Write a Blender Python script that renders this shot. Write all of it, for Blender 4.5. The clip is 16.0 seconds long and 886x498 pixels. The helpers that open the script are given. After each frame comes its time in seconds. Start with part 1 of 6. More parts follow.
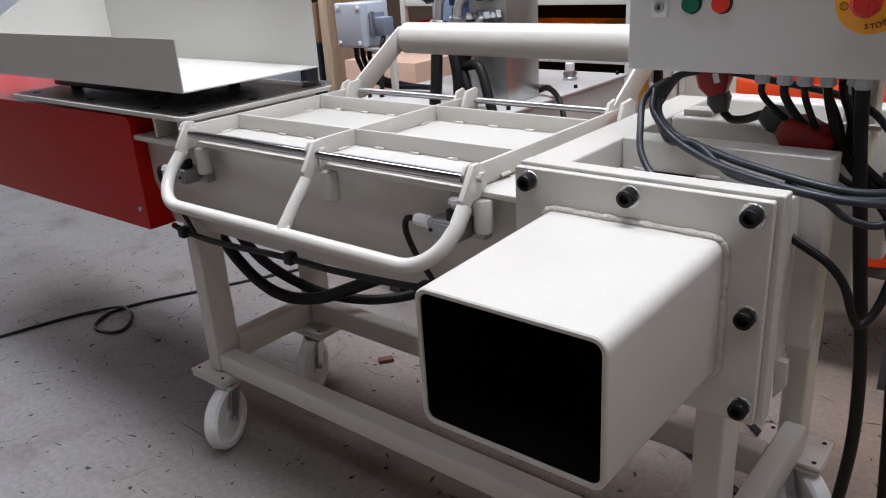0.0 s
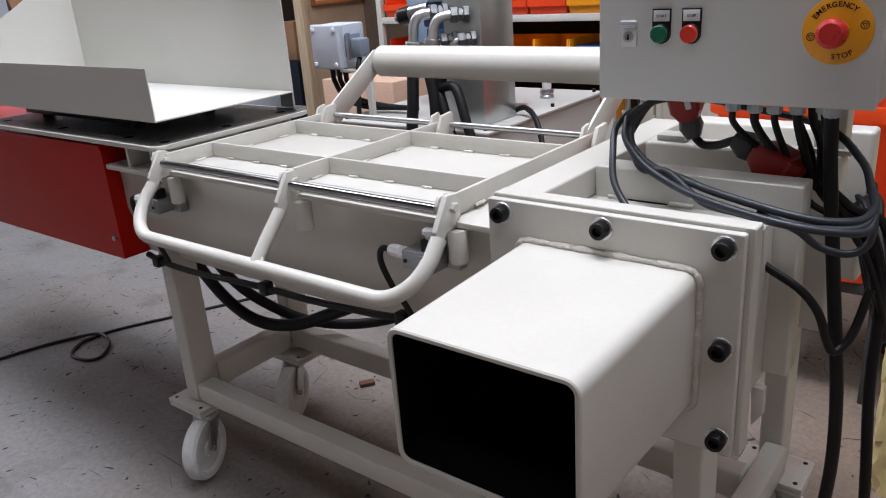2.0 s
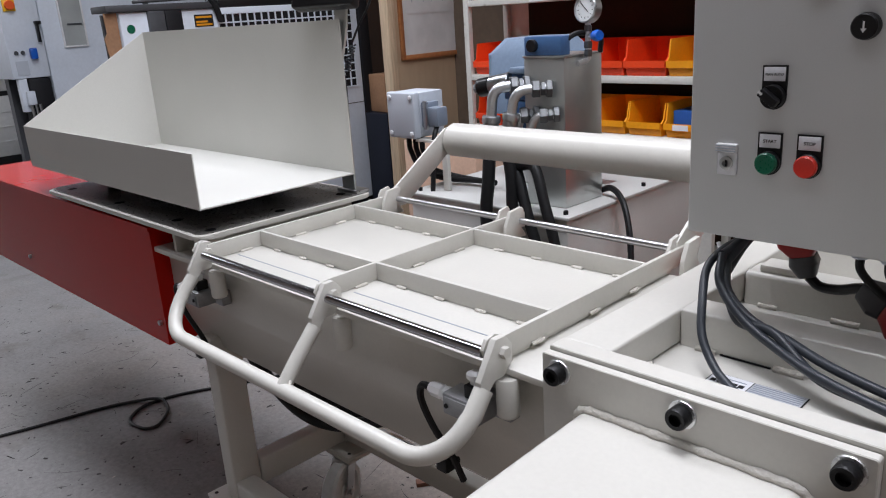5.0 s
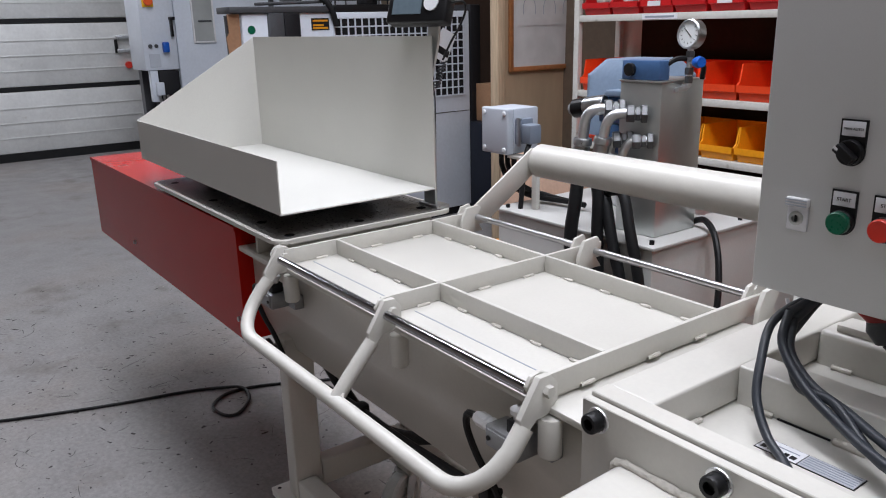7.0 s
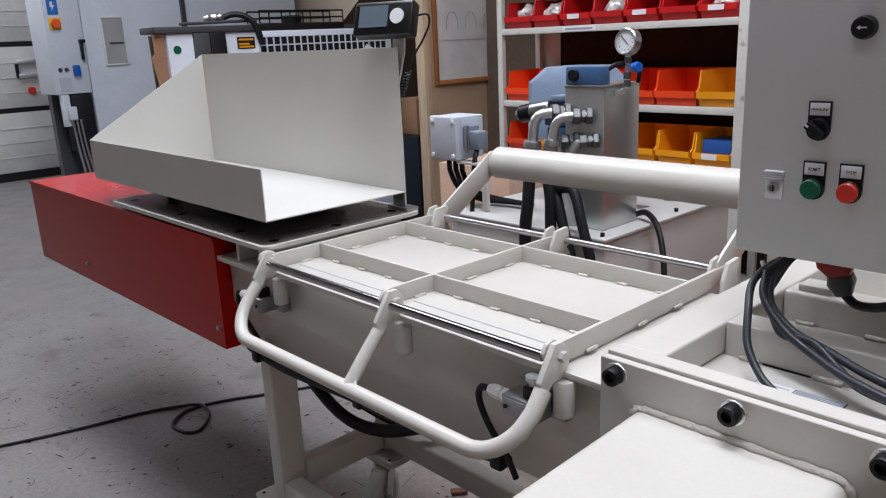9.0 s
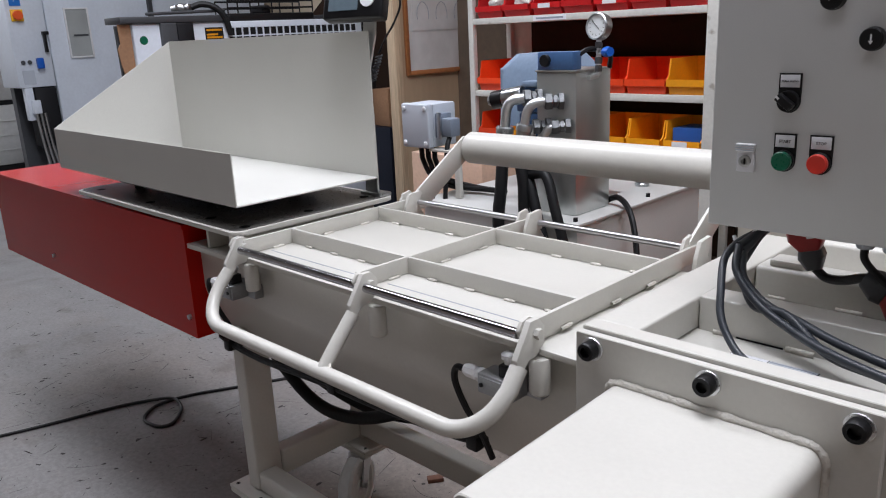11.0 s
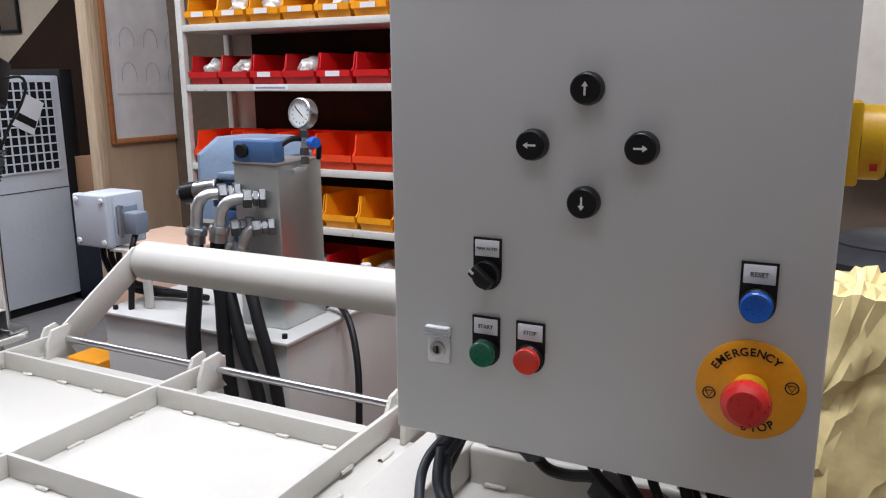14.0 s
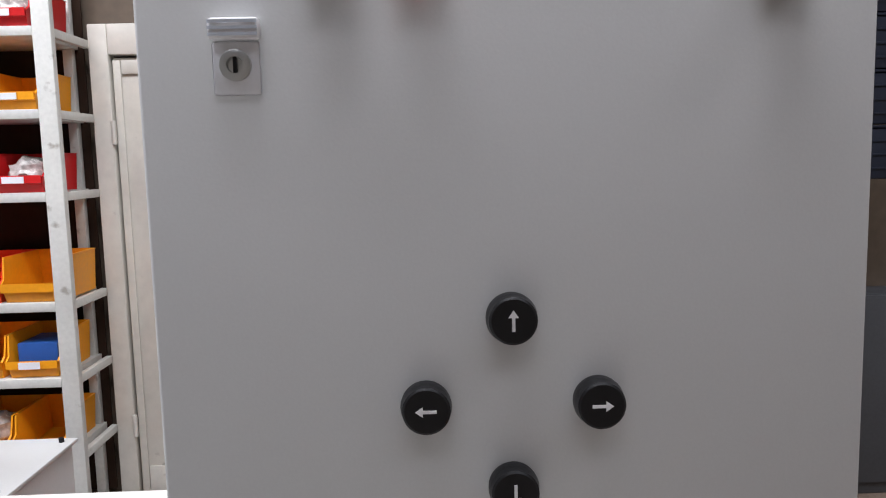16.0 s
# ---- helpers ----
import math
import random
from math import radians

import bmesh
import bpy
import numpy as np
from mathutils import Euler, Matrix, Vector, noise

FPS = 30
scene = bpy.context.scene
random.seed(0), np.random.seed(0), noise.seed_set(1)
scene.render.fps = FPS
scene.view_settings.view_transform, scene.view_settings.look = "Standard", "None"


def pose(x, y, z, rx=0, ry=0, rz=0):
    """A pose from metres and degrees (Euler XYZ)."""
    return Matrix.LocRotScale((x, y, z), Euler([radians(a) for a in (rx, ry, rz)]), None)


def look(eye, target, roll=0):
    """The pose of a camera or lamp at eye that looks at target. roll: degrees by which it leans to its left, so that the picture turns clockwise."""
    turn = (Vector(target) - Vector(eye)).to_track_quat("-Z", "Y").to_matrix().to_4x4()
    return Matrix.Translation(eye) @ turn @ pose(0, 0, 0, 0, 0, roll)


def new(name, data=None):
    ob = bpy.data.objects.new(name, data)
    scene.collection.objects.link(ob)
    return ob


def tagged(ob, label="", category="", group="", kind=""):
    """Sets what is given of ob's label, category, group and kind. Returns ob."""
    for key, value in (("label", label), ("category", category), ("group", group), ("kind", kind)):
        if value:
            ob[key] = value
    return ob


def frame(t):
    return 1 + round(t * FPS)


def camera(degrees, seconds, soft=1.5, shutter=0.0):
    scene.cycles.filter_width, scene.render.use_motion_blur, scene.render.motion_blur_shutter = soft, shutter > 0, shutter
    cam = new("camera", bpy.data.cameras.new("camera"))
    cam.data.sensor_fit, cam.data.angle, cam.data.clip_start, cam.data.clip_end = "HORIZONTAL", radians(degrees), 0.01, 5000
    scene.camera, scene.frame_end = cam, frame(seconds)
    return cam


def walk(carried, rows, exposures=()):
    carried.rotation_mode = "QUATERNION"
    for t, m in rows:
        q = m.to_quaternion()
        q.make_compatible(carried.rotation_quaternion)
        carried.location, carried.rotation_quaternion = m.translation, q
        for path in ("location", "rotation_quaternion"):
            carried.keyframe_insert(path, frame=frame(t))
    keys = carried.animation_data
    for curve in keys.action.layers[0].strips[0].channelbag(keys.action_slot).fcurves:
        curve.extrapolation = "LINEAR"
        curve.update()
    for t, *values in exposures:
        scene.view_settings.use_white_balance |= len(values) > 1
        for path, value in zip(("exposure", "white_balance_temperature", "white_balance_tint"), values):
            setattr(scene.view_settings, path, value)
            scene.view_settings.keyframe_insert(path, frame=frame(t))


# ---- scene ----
cam = camera(59.9, 16.0, soft=1.1)
PATH = [
    (0, (0.391, -1.188, 1.311), (-0.817, 0.234, 0.591), -3.6),
    (0.5, (0.391, -1.188, 1.311), (-0.813, 0.235, 0.584), -3.5),
    (1, (0.394, -1.185, 1.319), (-0.802, 0.242, 0.589), -3.6),
    (1.5, (0.395, -1.175, 1.328), (-0.796, 0.26, 0.607), -3.9),
    (2, (0.392, -1.158, 1.339), (-0.79, 0.298, 0.643), -4.2),
    (2.5, (0.389, -1.142, 1.354), (-0.791, 0.33, 0.69), -4.4),
    (3, (0.38, -1.114, 1.369), (-0.812, 0.359, 0.729), -4.7),
    (3.5, (0.363, -1.079, 1.383), (-0.86, 0.378, 0.765), -4.6),
    (4, (0.337, -1.025, 1.394), (-0.945, 0.385, 0.786), -4.5),
    (4.5, (0.312, -0.969, 1.406), (-1.02, 0.397, 0.807), -4.1),
    (5, (0.289, -0.919, 1.415), (-1.089, 0.406, 0.828), -3.8),
    (5.2, (0.288, -0.894, 1.421), (-1.104, 0.415, 0.83), -3.8),
    (7.3, (0.326, -0.853, 1.442), (-1.236, 0.265, 0.883), -1.3),
    (7.5, (0.314, -0.902, 1.439), (-1.179, 0.306, 0.88), -1.3),
    (8, (0.323, -1.003, 1.436), (-1.119, 0.27, 0.887), -1.9),
    (8.2, (0.324, -1.031, 1.44), (-1.111, 0.25, 0.894), -2.2),
    (10.3, (0.288, -1.056, 1.414), (-1.116, 0.273, 0.902), -2.4),
    (10.5, (0.296, -1.049, 1.414), (-1.105, 0.28, 0.892), -2.6),
    (11, (0.309, -1.05, 1.404), (-1.058, 0.305, 0.861), -2.7),
    (11.5, (0.323, -1.047, 1.396), (-1.005, 0.332, 0.821), -3.0),
    (12, (0.329, -1.006, 1.407), (-0.961, 0.406, 0.819), -3.3),
    (12.5, (0.307, -0.962, 1.421), (-0.886, 0.54, 0.854), -3.1),
    (13, (0.255, -0.889, 1.433), (-0.85, 0.683, 0.881), -2.7),
    (13.5, (0.212, -0.758, 1.465), (-0.76, 0.924, 0.989), -1.3),
    (14, (0.194, -0.661, 1.48), (-0.68, 1.087, 1.054), -0.4),
    (14.5, (0.145, -0.607, 1.493), (-0.482, 1.251, 1.1), -0.5),
    (15, (0.04, -0.557, 1.497), (-0.247, 1.385, 1.112), -0.4),
    (15.5, (-0.041, -0.503, 1.523), (-0.071, 1.463, 1.155), -2.3),
    (16, (-0.05, -0.415, 1.564), (0.005, 1.571, 1.331), -1.4),
]
walk(cam, [(t, look(eye, target, roll)) for t, eye, target, roll in PATH], [(0, -0.06), (3, -0.11), (5, -0.25), (8, -0.26), (12.5, -0.21), (13.5, -0.12), (14.5, 0.14), (15, 0.33), (15.5, 0.28), (16, 0.21)])

# ---- world and light ----
world = bpy.data.worlds.new("world")
scene.world = world
world.use_nodes = True
wt = world.node_tree
sky = wt.nodes.new("ShaderNodeTexSky")
sky.sky_type, sky.sun_disc = "NISHITA", False
sky.sun_elevation, sky.sun_rotation = radians(48), radians(200)
wt.links.new(sky.outputs[0], wt.nodes["Background"].inputs[0])
wt.nodes["Background"].inputs[1].default_value = 0.12


def area(name, place, sx, sy, watts, colour=(1, 1, 1), rot=(0, 0, 0)):
    lamp = bpy.data.lights.new(name, "AREA")
    lamp.shape, lamp.size, lamp.size_y, lamp.energy, lamp.color = "RECTANGLE", sx, sy, watts, colour
    ob = new(name, lamp)
    ob.matrix_world = pose(*place, *rot)
    return ob


CEIL = 4.6
# unseen roof lights, some added as fill: x, y, size x, size y, watts
UNSEEN_LIGHTS = [(-0.35, 0.02, 1.6, 0.9, 174), (-1.9, 1.25, 2.4, 0.6, 56), (-3.7, 0.4, 3.0, 1.0, 150), (-8.3, -0.4, 1.4, 2.6, 170), (2.2, 0.2, 0.8, 2.2, 62), (0.2, -1.85, 5.0, 0.8, 34)]
for x, y, sx, sy, watts in UNSEEN_LIGHTS:
    area("unseen_roof_lamp", (x, y, CEIL + 0.1), sx, sy, watts, (0.95, 0.965, 1.055))

# ---- materials ----


def material(name, colour, rough=0.5, metal=0.0, grain=0.06, scale=40.0, bump=0.02, big=0.08, big_scale=3.0, coat=0.0, spread=0.0,
             stain=None, stain_at=0.62, stain_scale=6.0, stretch=(1, 1, 1), spec=0.5, vary=0.06):
    """Principled paint, plastic or metal with fine grain, broad unevenness and optional stains, in object space metres."""
    m = bpy.data.materials.new(name)
    m.use_nodes = True
    t = m.node_tree
    n, link = t.nodes, t.links.new
    b = n["Principled BSDF"]
    b.inputs["Metallic"].default_value = metal
    b.inputs["Coat Weight"].default_value = coat
    b.inputs["Specular IOR Level"].default_value = spec
    geo = n.new("ShaderNodeNewGeometry")
    mp = n.new("ShaderNodeMapping")
    mp.inputs["Scale"].default_value = stretch
    link(geo.outputs["Position"], mp.inputs[0])

    def tex(sc, detail):
        q = n.new("ShaderNodeTexNoise")
        q.inputs["Scale"].default_value, q.inputs["Detail"].default_value = sc, detail
        link(mp.outputs[0], q.inputs["Vector"])
        return q.outputs["Fac"]

    def ramp(src, lo, hi, a=0.0, z=1.0):
        r = n.new("ShaderNodeMapRange")
        r.inputs[1].default_value, r.inputs[2].default_value, r.inputs[3].default_value, r.inputs[4].default_value = lo, hi, a, z
        link(src, r.inputs[0])
        return r.outputs[0]

    def mul(a, v):
        q = n.new("ShaderNodeMath")
        q.operation = "MULTIPLY"
        link(a, q.inputs[0])
        link(v, q.inputs[1])
        return q.outputs[0]

    fine, broad = tex(scale, 4), tex(big_scale, 3)
    f = mul(ramp(fine, 0.3, 0.7, 1 - grain, 1 + grain), ramp(broad, 0.3, 0.7, 1 - big, 1 + big))
    if spread:
        info = n.new("ShaderNodeObjectInfo")
        f = mul(f, ramp(info.outputs["Random"], 0, 1, 1 - spread, 1 + spread))
    c = n.new("ShaderNodeMix")
    c.data_type, c.blend_type = "RGBA", "MULTIPLY"
    c.inputs[0].default_value = 1.0
    c.inputs[6].default_value = (*colour, 1)
    link(f, c.inputs[7])
    out = c.outputs[2]
    if stain:
        s = tex(stain_scale, 6)
        mx = n.new("ShaderNodeMix")
        mx.data_type = "RGBA"
        link(ramp(s, stain_at, stain_at + 0.09), mx.inputs[0])
        link(out, mx.inputs[6])
        mx.inputs[7].default_value = (*stain, 1)
        out = mx.outputs[2]
    link(out, b.inputs["Base Color"])
    link(ramp(fine, 0.25, 0.75, max(0.02, rough - vary), min(1, rough + vary)), b.inputs["Roughness"])
    if bump:
        bp = n.new("ShaderNodeBump")
        bp.inputs["Strength"].default_value, bp.inputs["Distance"].default_value = bump * 6, 0.002
        link(fine, bp.inputs["Height"])
        link(bp.outputs[0], b.inputs["Normal"])
    return m


M_CREAM = material("cream_machine_paint", (0.600, 0.585, 0.540), 0.31, grain=0.02, scale=150, bump=0.006, big=0.035, big_scale=5, vary=0.03)
M_TRAY = material("cream_tray_paint", (0.610, 0.605, 0.567), 0.42, grain=0.02, scale=260, bump=0.03, big=0.03)
M_WELD = material("painted_weld", (0.64, 0.61, 0.55), 0.34, grain=0.05, scale=160, bump=0.25)
M_RED = material("red_cover_paint", (0.45, 0.009, 0.005), 0.20, spec=0.14, grain=0.01, scale=40, bump=0.0, big=0.04, vary=0.0)
M_CHROME = material("ground_steel_rod", (0.56, 0.56, 0.57), 0.32, metal=1.0, grain=0.03, scale=90, bump=0.0, stretch=(0.05, 1, 1))
M_CHROMEDARK = material("dark_polished_rod", (0.50, 0.50, 0.52), 0.14, metal=1.0, grain=0.03, scale=90, bump=0.0, stretch=(0.05, 1, 1))
M_ZINC = material("galvanised_steel", (0.54, 0.56, 0.55), 0.34, metal=0.88, vary=0.0, grain=0.02, scale=34, bump=0.0, big=0.10, big_scale=7)
M_FIT = material("zinc_fitting", (0.48, 0.49, 0.50), 0.32, metal=1.0, grain=0.05, scale=80, bump=0.0)
M_BLACKSTEEL = material("black_oxide_bolt", (0.010, 0.010, 0.011), 0.38, metal=0.3, grain=0.15, scale=300, bump=0.05, spec=0.3)
M_RUBBER = material("black_rubber", (0.009, 0.0095, 0.0105), 0.52, grain=0.12, scale=140, bump=0.06, spec=0.3)
M_ALU = material("diecast_aluminium", (0.34, 0.35, 0.36), 0.42, metal=0.8, grain=0.08, scale=200, bump=0.05)
M_CABLE = material("dark_grey_cable", (0.026, 0.031, 0.040), 0.42, grain=0.08, scale=120, bump=0.02)
M_CABLEBLACK = material("black_cable", (0.008, 0.008, 0.009), 0.46, grain=0.1, scale=120, bump=0.02, spec=0.3)
M_WHITECABLE = material("white_cable", (0.62, 0.62, 0.60), 0.45, grain=0.05, scale=120)
M_PANEL = material("grey_cabinet_paint", (0.59, 0.595, 0.59), 0.40, grain=0.015, scale=500, bump=0.006, big=0.02)
M_PLASTIC_GREY = material("light_grey_plastic", (0.50, 0.54, 0.60), 0.42, grain=0.03, scale=200)
M_PLUG_GREY = material("blue_grey_plug", (0.20, 0.235, 0.29), 0.45, grain=0.05, scale=200)
M_BLACKPL = material("black_plastic", (0.008, 0.008, 0.009), 0.38, grain=0.08, scale=300, spec=0.3)
M_WHITEPL = material("white_plastic", (0.78, 0.78, 0.79), 0.4, grain=0.02, scale=200)
M_LABEL = material("white_label", (0.74, 0.75, 0.78), 0.5, grain=0.03, scale=200)
M_INK = material("black_print", (0.010, 0.010, 0.011), 0.6, grain=0.05, scale=200, spec=0.3)
M_GREYINK = material("grey_print", (0.28, 0.31, 0.36), 0.6, grain=0.05, scale=200)
M_GREEN = material("green_button", (0.0, 0.115, 0.058), 0.30, grain=0.04, scale=300)
M_REDBTN = material("red_button", (0.62, 0.032, 0.018), 0.32, grain=0.04, scale=300)
M_BLUEBTN = material("blue_button", (0.004, 0.10, 0.50), 0.30, grain=0.04, scale=300)
M_YELLOW = material("yellow_plastic", (0.78, 0.33, 0.008), 0.42, grain=0.04, scale=200)
M_YELLOW2 = material("switch_yellow", (0.86, 0.50, 0.015), 0.38, grain=0.04, scale=200)
M_MUSHROOM = material("red_mushroom", (0.55, 0.022, 0.018), 0.30, grain=0.05, scale=200)
M_BINRED = material("red_bin_plastic", (0.55, 0.010, 0.012), 0.40, grain=0.05, scale=60, spread=0.12)
M_BINORANGE = material("orange_red_bin_plastic", (0.86, 0.065, 0.012), 0.38, grain=0.05, scale=60, spread=0.10)
M_BINYELLOW = material("yellow_bin_plastic", (0.86, 0.34, 0.010), 0.40, grain=0.05, scale=60, spread=0.10)
M_BINBLUE = material("blue_bin_plastic", (0.02, 0.09, 0.34), 0.40, grain=0.05, scale=60)
M_PARTS = material("plastic_bag_parts", (0.55, 0.53, 0.50), 0.25, metal=0.2, grain=0.3, scale=45, bump=0.2)
M_SHELF = material("grey_white_shelf_paint", (0.60, 0.60, 0.56), 0.45, grain=0.05, scale=60, stain=(0.34, 0.32, 0.28), stain_at=0.64, stain_scale=14)
M_BLUEMOTOR = material("blue_motor_paint", (0.20, 0.27, 0.37), 0.36, grain=0.06, scale=90)
M_BLUEDARK = material("blue_valve_paint", (0.055, 0.125, 0.27), 0.36, grain=0.06, scale=90)
M_TANK = material("pale_grey_tank_paint", (0.54, 0.54, 0.52), 0.38, grain=0.03, scale=160, bump=0.04, big=0.04)
M_WHEEL = material("white_nylon_wheel", (0.70, 0.72, 0.72), 0.42, grain=0.07, scale=50, big=0.1, stain=(0.40, 0.38, 0.34), stain_at=0.68, stain_scale=22)


def floor_material():
    """Worn concrete: trowelled grey that turns tan along x, dark oil stains, fine grain and pale wear."""
    m = bpy.data.materials.new("worn_concrete")
    m.use_nodes = True
    t = m.node_tree
    n, link = t.nodes, t.links.new
    b = n["Principled BSDF"]
    b.inputs["Specular IOR Level"].default_value = 0.4
    geo = n.new("ShaderNodeNewGeometry")

    def tex(sc, detail, rough=0.55):
        q = n.new("ShaderNodeTexNoise")
        q.inputs["Scale"].default_value, q.inputs["Detail"].default_value, q.inputs["Roughness"].default_value = sc, detail, rough
        link(geo.outputs["Position"], q.inputs["Vector"])
        return q.outputs["Fac"]

    def ramp(src, lo, hi, a=0.0, z=1.0):
        q = n.new("ShaderNodeMapRange")
        for k, v in enumerate((lo, hi, a, z), 1):
            q.inputs[k].default_value = v
        link(src, q.inputs[0])
        return q.outputs[0]

    def mix(fac, a, c, mode="MIX"):
        q = n.new("ShaderNodeMix")
        q.data_type, q.blend_type = "RGBA", mode
        for slot, v in ((0, fac), (6, a), (7, c)):
            if isinstance(v, (tuple, float)):
                q.inputs[slot].default_value = (*v, 1) if isinstance(v, tuple) else v
            else:
                link(v, q.inputs[slot])
        return q.outputs[2]

    def math_node(op, a, c):
        q = n.new("ShaderNodeMath")
        q.operation = op
        for k, v in enumerate((a, c)):
            if isinstance(v, float):
                q.inputs[k].default_value = v
            else:
                link(v, q.inputs[k])
        return q.outputs[0]

    sep = n.new("ShaderNodeSeparateXYZ")
    link(geo.outputs["Position"], sep.inputs[0])
    # the grey turns to tan, unevenly, towards the outlet end of the press
    worn = math_node("ADD", ramp(tex(0.8, 5), 0.3, 0.7, -0.35, 0.35), ramp(sep.outputs[0], -2.2, 0.3, 0.0, 0.9))
    col = mix(worn, (0.200, 0.194, 0.192), (0.215, 0.160, 0.121))
    col = mix(ramp(tex(2.6, 6, 0.62), 0.56, 0.70, 0.0, 0.75), col, (0.112, 0.096, 0.086))
    col = mix(ramp(tex(9.0, 5, 0.65), 0.60, 0.72, 0.0, 0.35), col, (0.245, 0.215, 0.190))
    col = mix(1.0, col, ramp(tex(55.0, 5, 0.7), 0.3, 0.7, 0.80, 1.20), "MULTIPLY")
    col = mix(ramp(tex(190.0, 2), 0.66, 0.72, 0.0, 0.7), col, (0.070, 0.060, 0.054))
    link(col, b.inputs["Base Color"])
    link(ramp(tex(5.0, 4), 0.3, 0.7, 0.42, 0.66), b.inputs["Roughness"])
    bp = n.new("ShaderNodeBump")
    bp.inputs["Strength"].default_value, bp.inputs["Distance"].default_value = 0.12, 0.002
    link(tex(70.0, 4), bp.inputs["Height"])
    link(bp.outputs[0], b.inputs["Normal"])
    return m


M_FLOOR = floor_material()
M_CHIP = material("dark_floor_chip", (0.024, 0.020, 0.018), 0.7, grain=0.2, scale=90)
M_DUST = material("pale_dust_speck", (0.42, 0.38, 0.33), 0.8, grain=0.1, scale=90)
M_WALLBROWN = material("brown_stained_plywood", (0.41, 0.305, 0.20), 0.55, grain=0.05, scale=10, big=0.12, big_scale=2.2, stretch=(2, 2, 0.5), stain=(0.30, 0.22, 0.14), stain_at=0.66, stain_scale=5)
# near-black brown: the shade on the boards is put into the colour
M_SHADEBOARD = material("shaded_dark_boards", (0.026, 0.0135, 0.008), 0.8, spec=0.15, grain=0.14, scale=30, big=0.2, big_scale=1.6)
M_WALLDARK = material("dull_brown_wall", (0.12, 0.088, 0.062), 0.7, grain=0.12, scale=24, big=0.2, big_scale=1.6)
M_TIMBER = material("pale_timber", (0.52, 0.40, 0.27), 0.55, grain=0.18, scale=22, big=0.1, stretch=(4, 4, 0.3))
M_FRAMEWOOD = material("orange_wood_trim", (0.33, 0.13, 0.045), 0.5, grain=0.15, scale=40)
M_CARD = material("brown_cardboard", (0.36, 0.20, 0.11), 0.75, grain=0.1, scale=60, big=0.1)
M_WHITEDOOR = material("cream_door_paint", (0.66, 0.63, 0.56), 0.45, grain=0.04, scale=30, stain=(0.34, 0.30, 0.25), stain_at=0.68, stain_scale=9)
M_WHITEMACH = material("white_machine_paint", (0.66, 0.71, 0.78), 0.42, grain=0.03, scale=40, big=0.05)
M_HALLDOOR = material("white_door_panel", (0.66, 0.67, 0.66), 0.5, grain=0.05, scale=30, stain=(0.42, 0.40, 0.36), stain_at=0.7, stain_scale=5)
M_PLASTER = material("beige_plaster", (0.56, 0.47, 0.36), 0.8, grain=0.05, scale=30, big=0.08, big_scale=1.5)
M_CEILING = material("grey_ceiling", (0.19, 0.17, 0.155), 0.8, grain=0.05, scale=10)
M_HALLWALL = material("grey_hall_wall", (0.40, 0.355, 0.31), 0.8, grain=0.08, scale=14, big=0.1)
M_DARK = material("dark_grille_back", (0.008, 0.008, 0.010), 0.6, grain=0.1, scale=60, spec=0.3)
M_BINLID = material("dark_grey_lid", (0.022, 0.023, 0.026), 0.40, grain=0.1, scale=50, spec=0.3)
M_BINBODY = material("olive_bin_plastic", (0.012, 0.016, 0.009), 0.5, grain=0.12, scale=40, big=0.15, spec=0.3)
M_SACK = material("pale_yellow_plastic_film", (0.80, 0.66, 0.33), 0.20, grain=0.05, scale=60, bump=0.02, big=0.12, big_scale=9, spec=0.7)


def translucent_plastic(name, colour, glow):
    """Thin coloured plastic that lets some of the light through."""
    m = material(name, colour, 0.40, grain=0.05, scale=60)
    n, link = m.node_tree.nodes, m.node_tree.links.new
    tr, mx = n.new("ShaderNodeBsdfTranslucent"), n.new("ShaderNodeMixShader")
    tr.inputs[0].default_value, mx.inputs[0].default_value = (*glow, 1), 0.62
    link(n["Principled BSDF"].outputs[0], mx.inputs[1])
    link(tr.outputs[0], mx.inputs[2])
    link(mx.outputs[0], n["Material Output"].inputs[0])
    return m


M_TUB = translucent_plastic("orange_red_tub", (0.86, 0.095, 0.040), (0.95, 0.36, 0.12))
M_PLUGRED = material("red_plug_plastic", (0.30, 0.010, 0.010), 0.36, grain=0.05, scale=160)
M_DARKGREY = material("dark_grey_paint", (0.055, 0.058, 0.064), 0.42, grain=0.08, scale=90)
M_BLUESIGN = material("blue_sign", (0.01, 0.16, 0.55), 0.45, grain=0.04, scale=90)
M_ORANGESW = material("orange_switch", (0.75, 0.10, 0.015), 0.4, grain=0.05, scale=90)
M_BOARD = material("whiteboard_paper", (0.56, 0.56, 0.55), 0.35, grain=0.05, scale=8, big=0.1, big_scale=4)
M_RUST = material("rusty_offcut", (0.12, 0.05, 0.03), 0.8, grain=0.2, scale=60)
M_SCREEN = material("lcd_grey", (0.12, 0.16, 0.19), 0.2, grain=0.05, scale=90)
M_PALEBLUE = material("pale_window_pane", (0.40, 0.42, 0.41), 0.15, grain=0.08, scale=4)
M_SKYLIGHT = material("rooflight_frame", (0.7, 0.7, 0.7), 0.5)
# this black holds the shade of hollows: outlet tube and plate holes
M_UNLITBLACK = material("unlit_hollow_black", (0.004, 0.004, 0.005), 0.7, grain=0.2, scale=40, spec=0.08)
M_RATING = material("grey_rating_print", (0.42, 0.44, 0.48), 0.4, grain=0.03, scale=200)
M_MAT = material("dark_brown_rubber_mat", (0.10, 0.095, 0.088), 0.30, grain=0.1, scale=120, bump=0.03)
M_NUT = material("dull_zinc_nut", (0.17, 0.175, 0.18), 0.5, metal=1.0, grain=0.12, scale=160, bump=0.05)
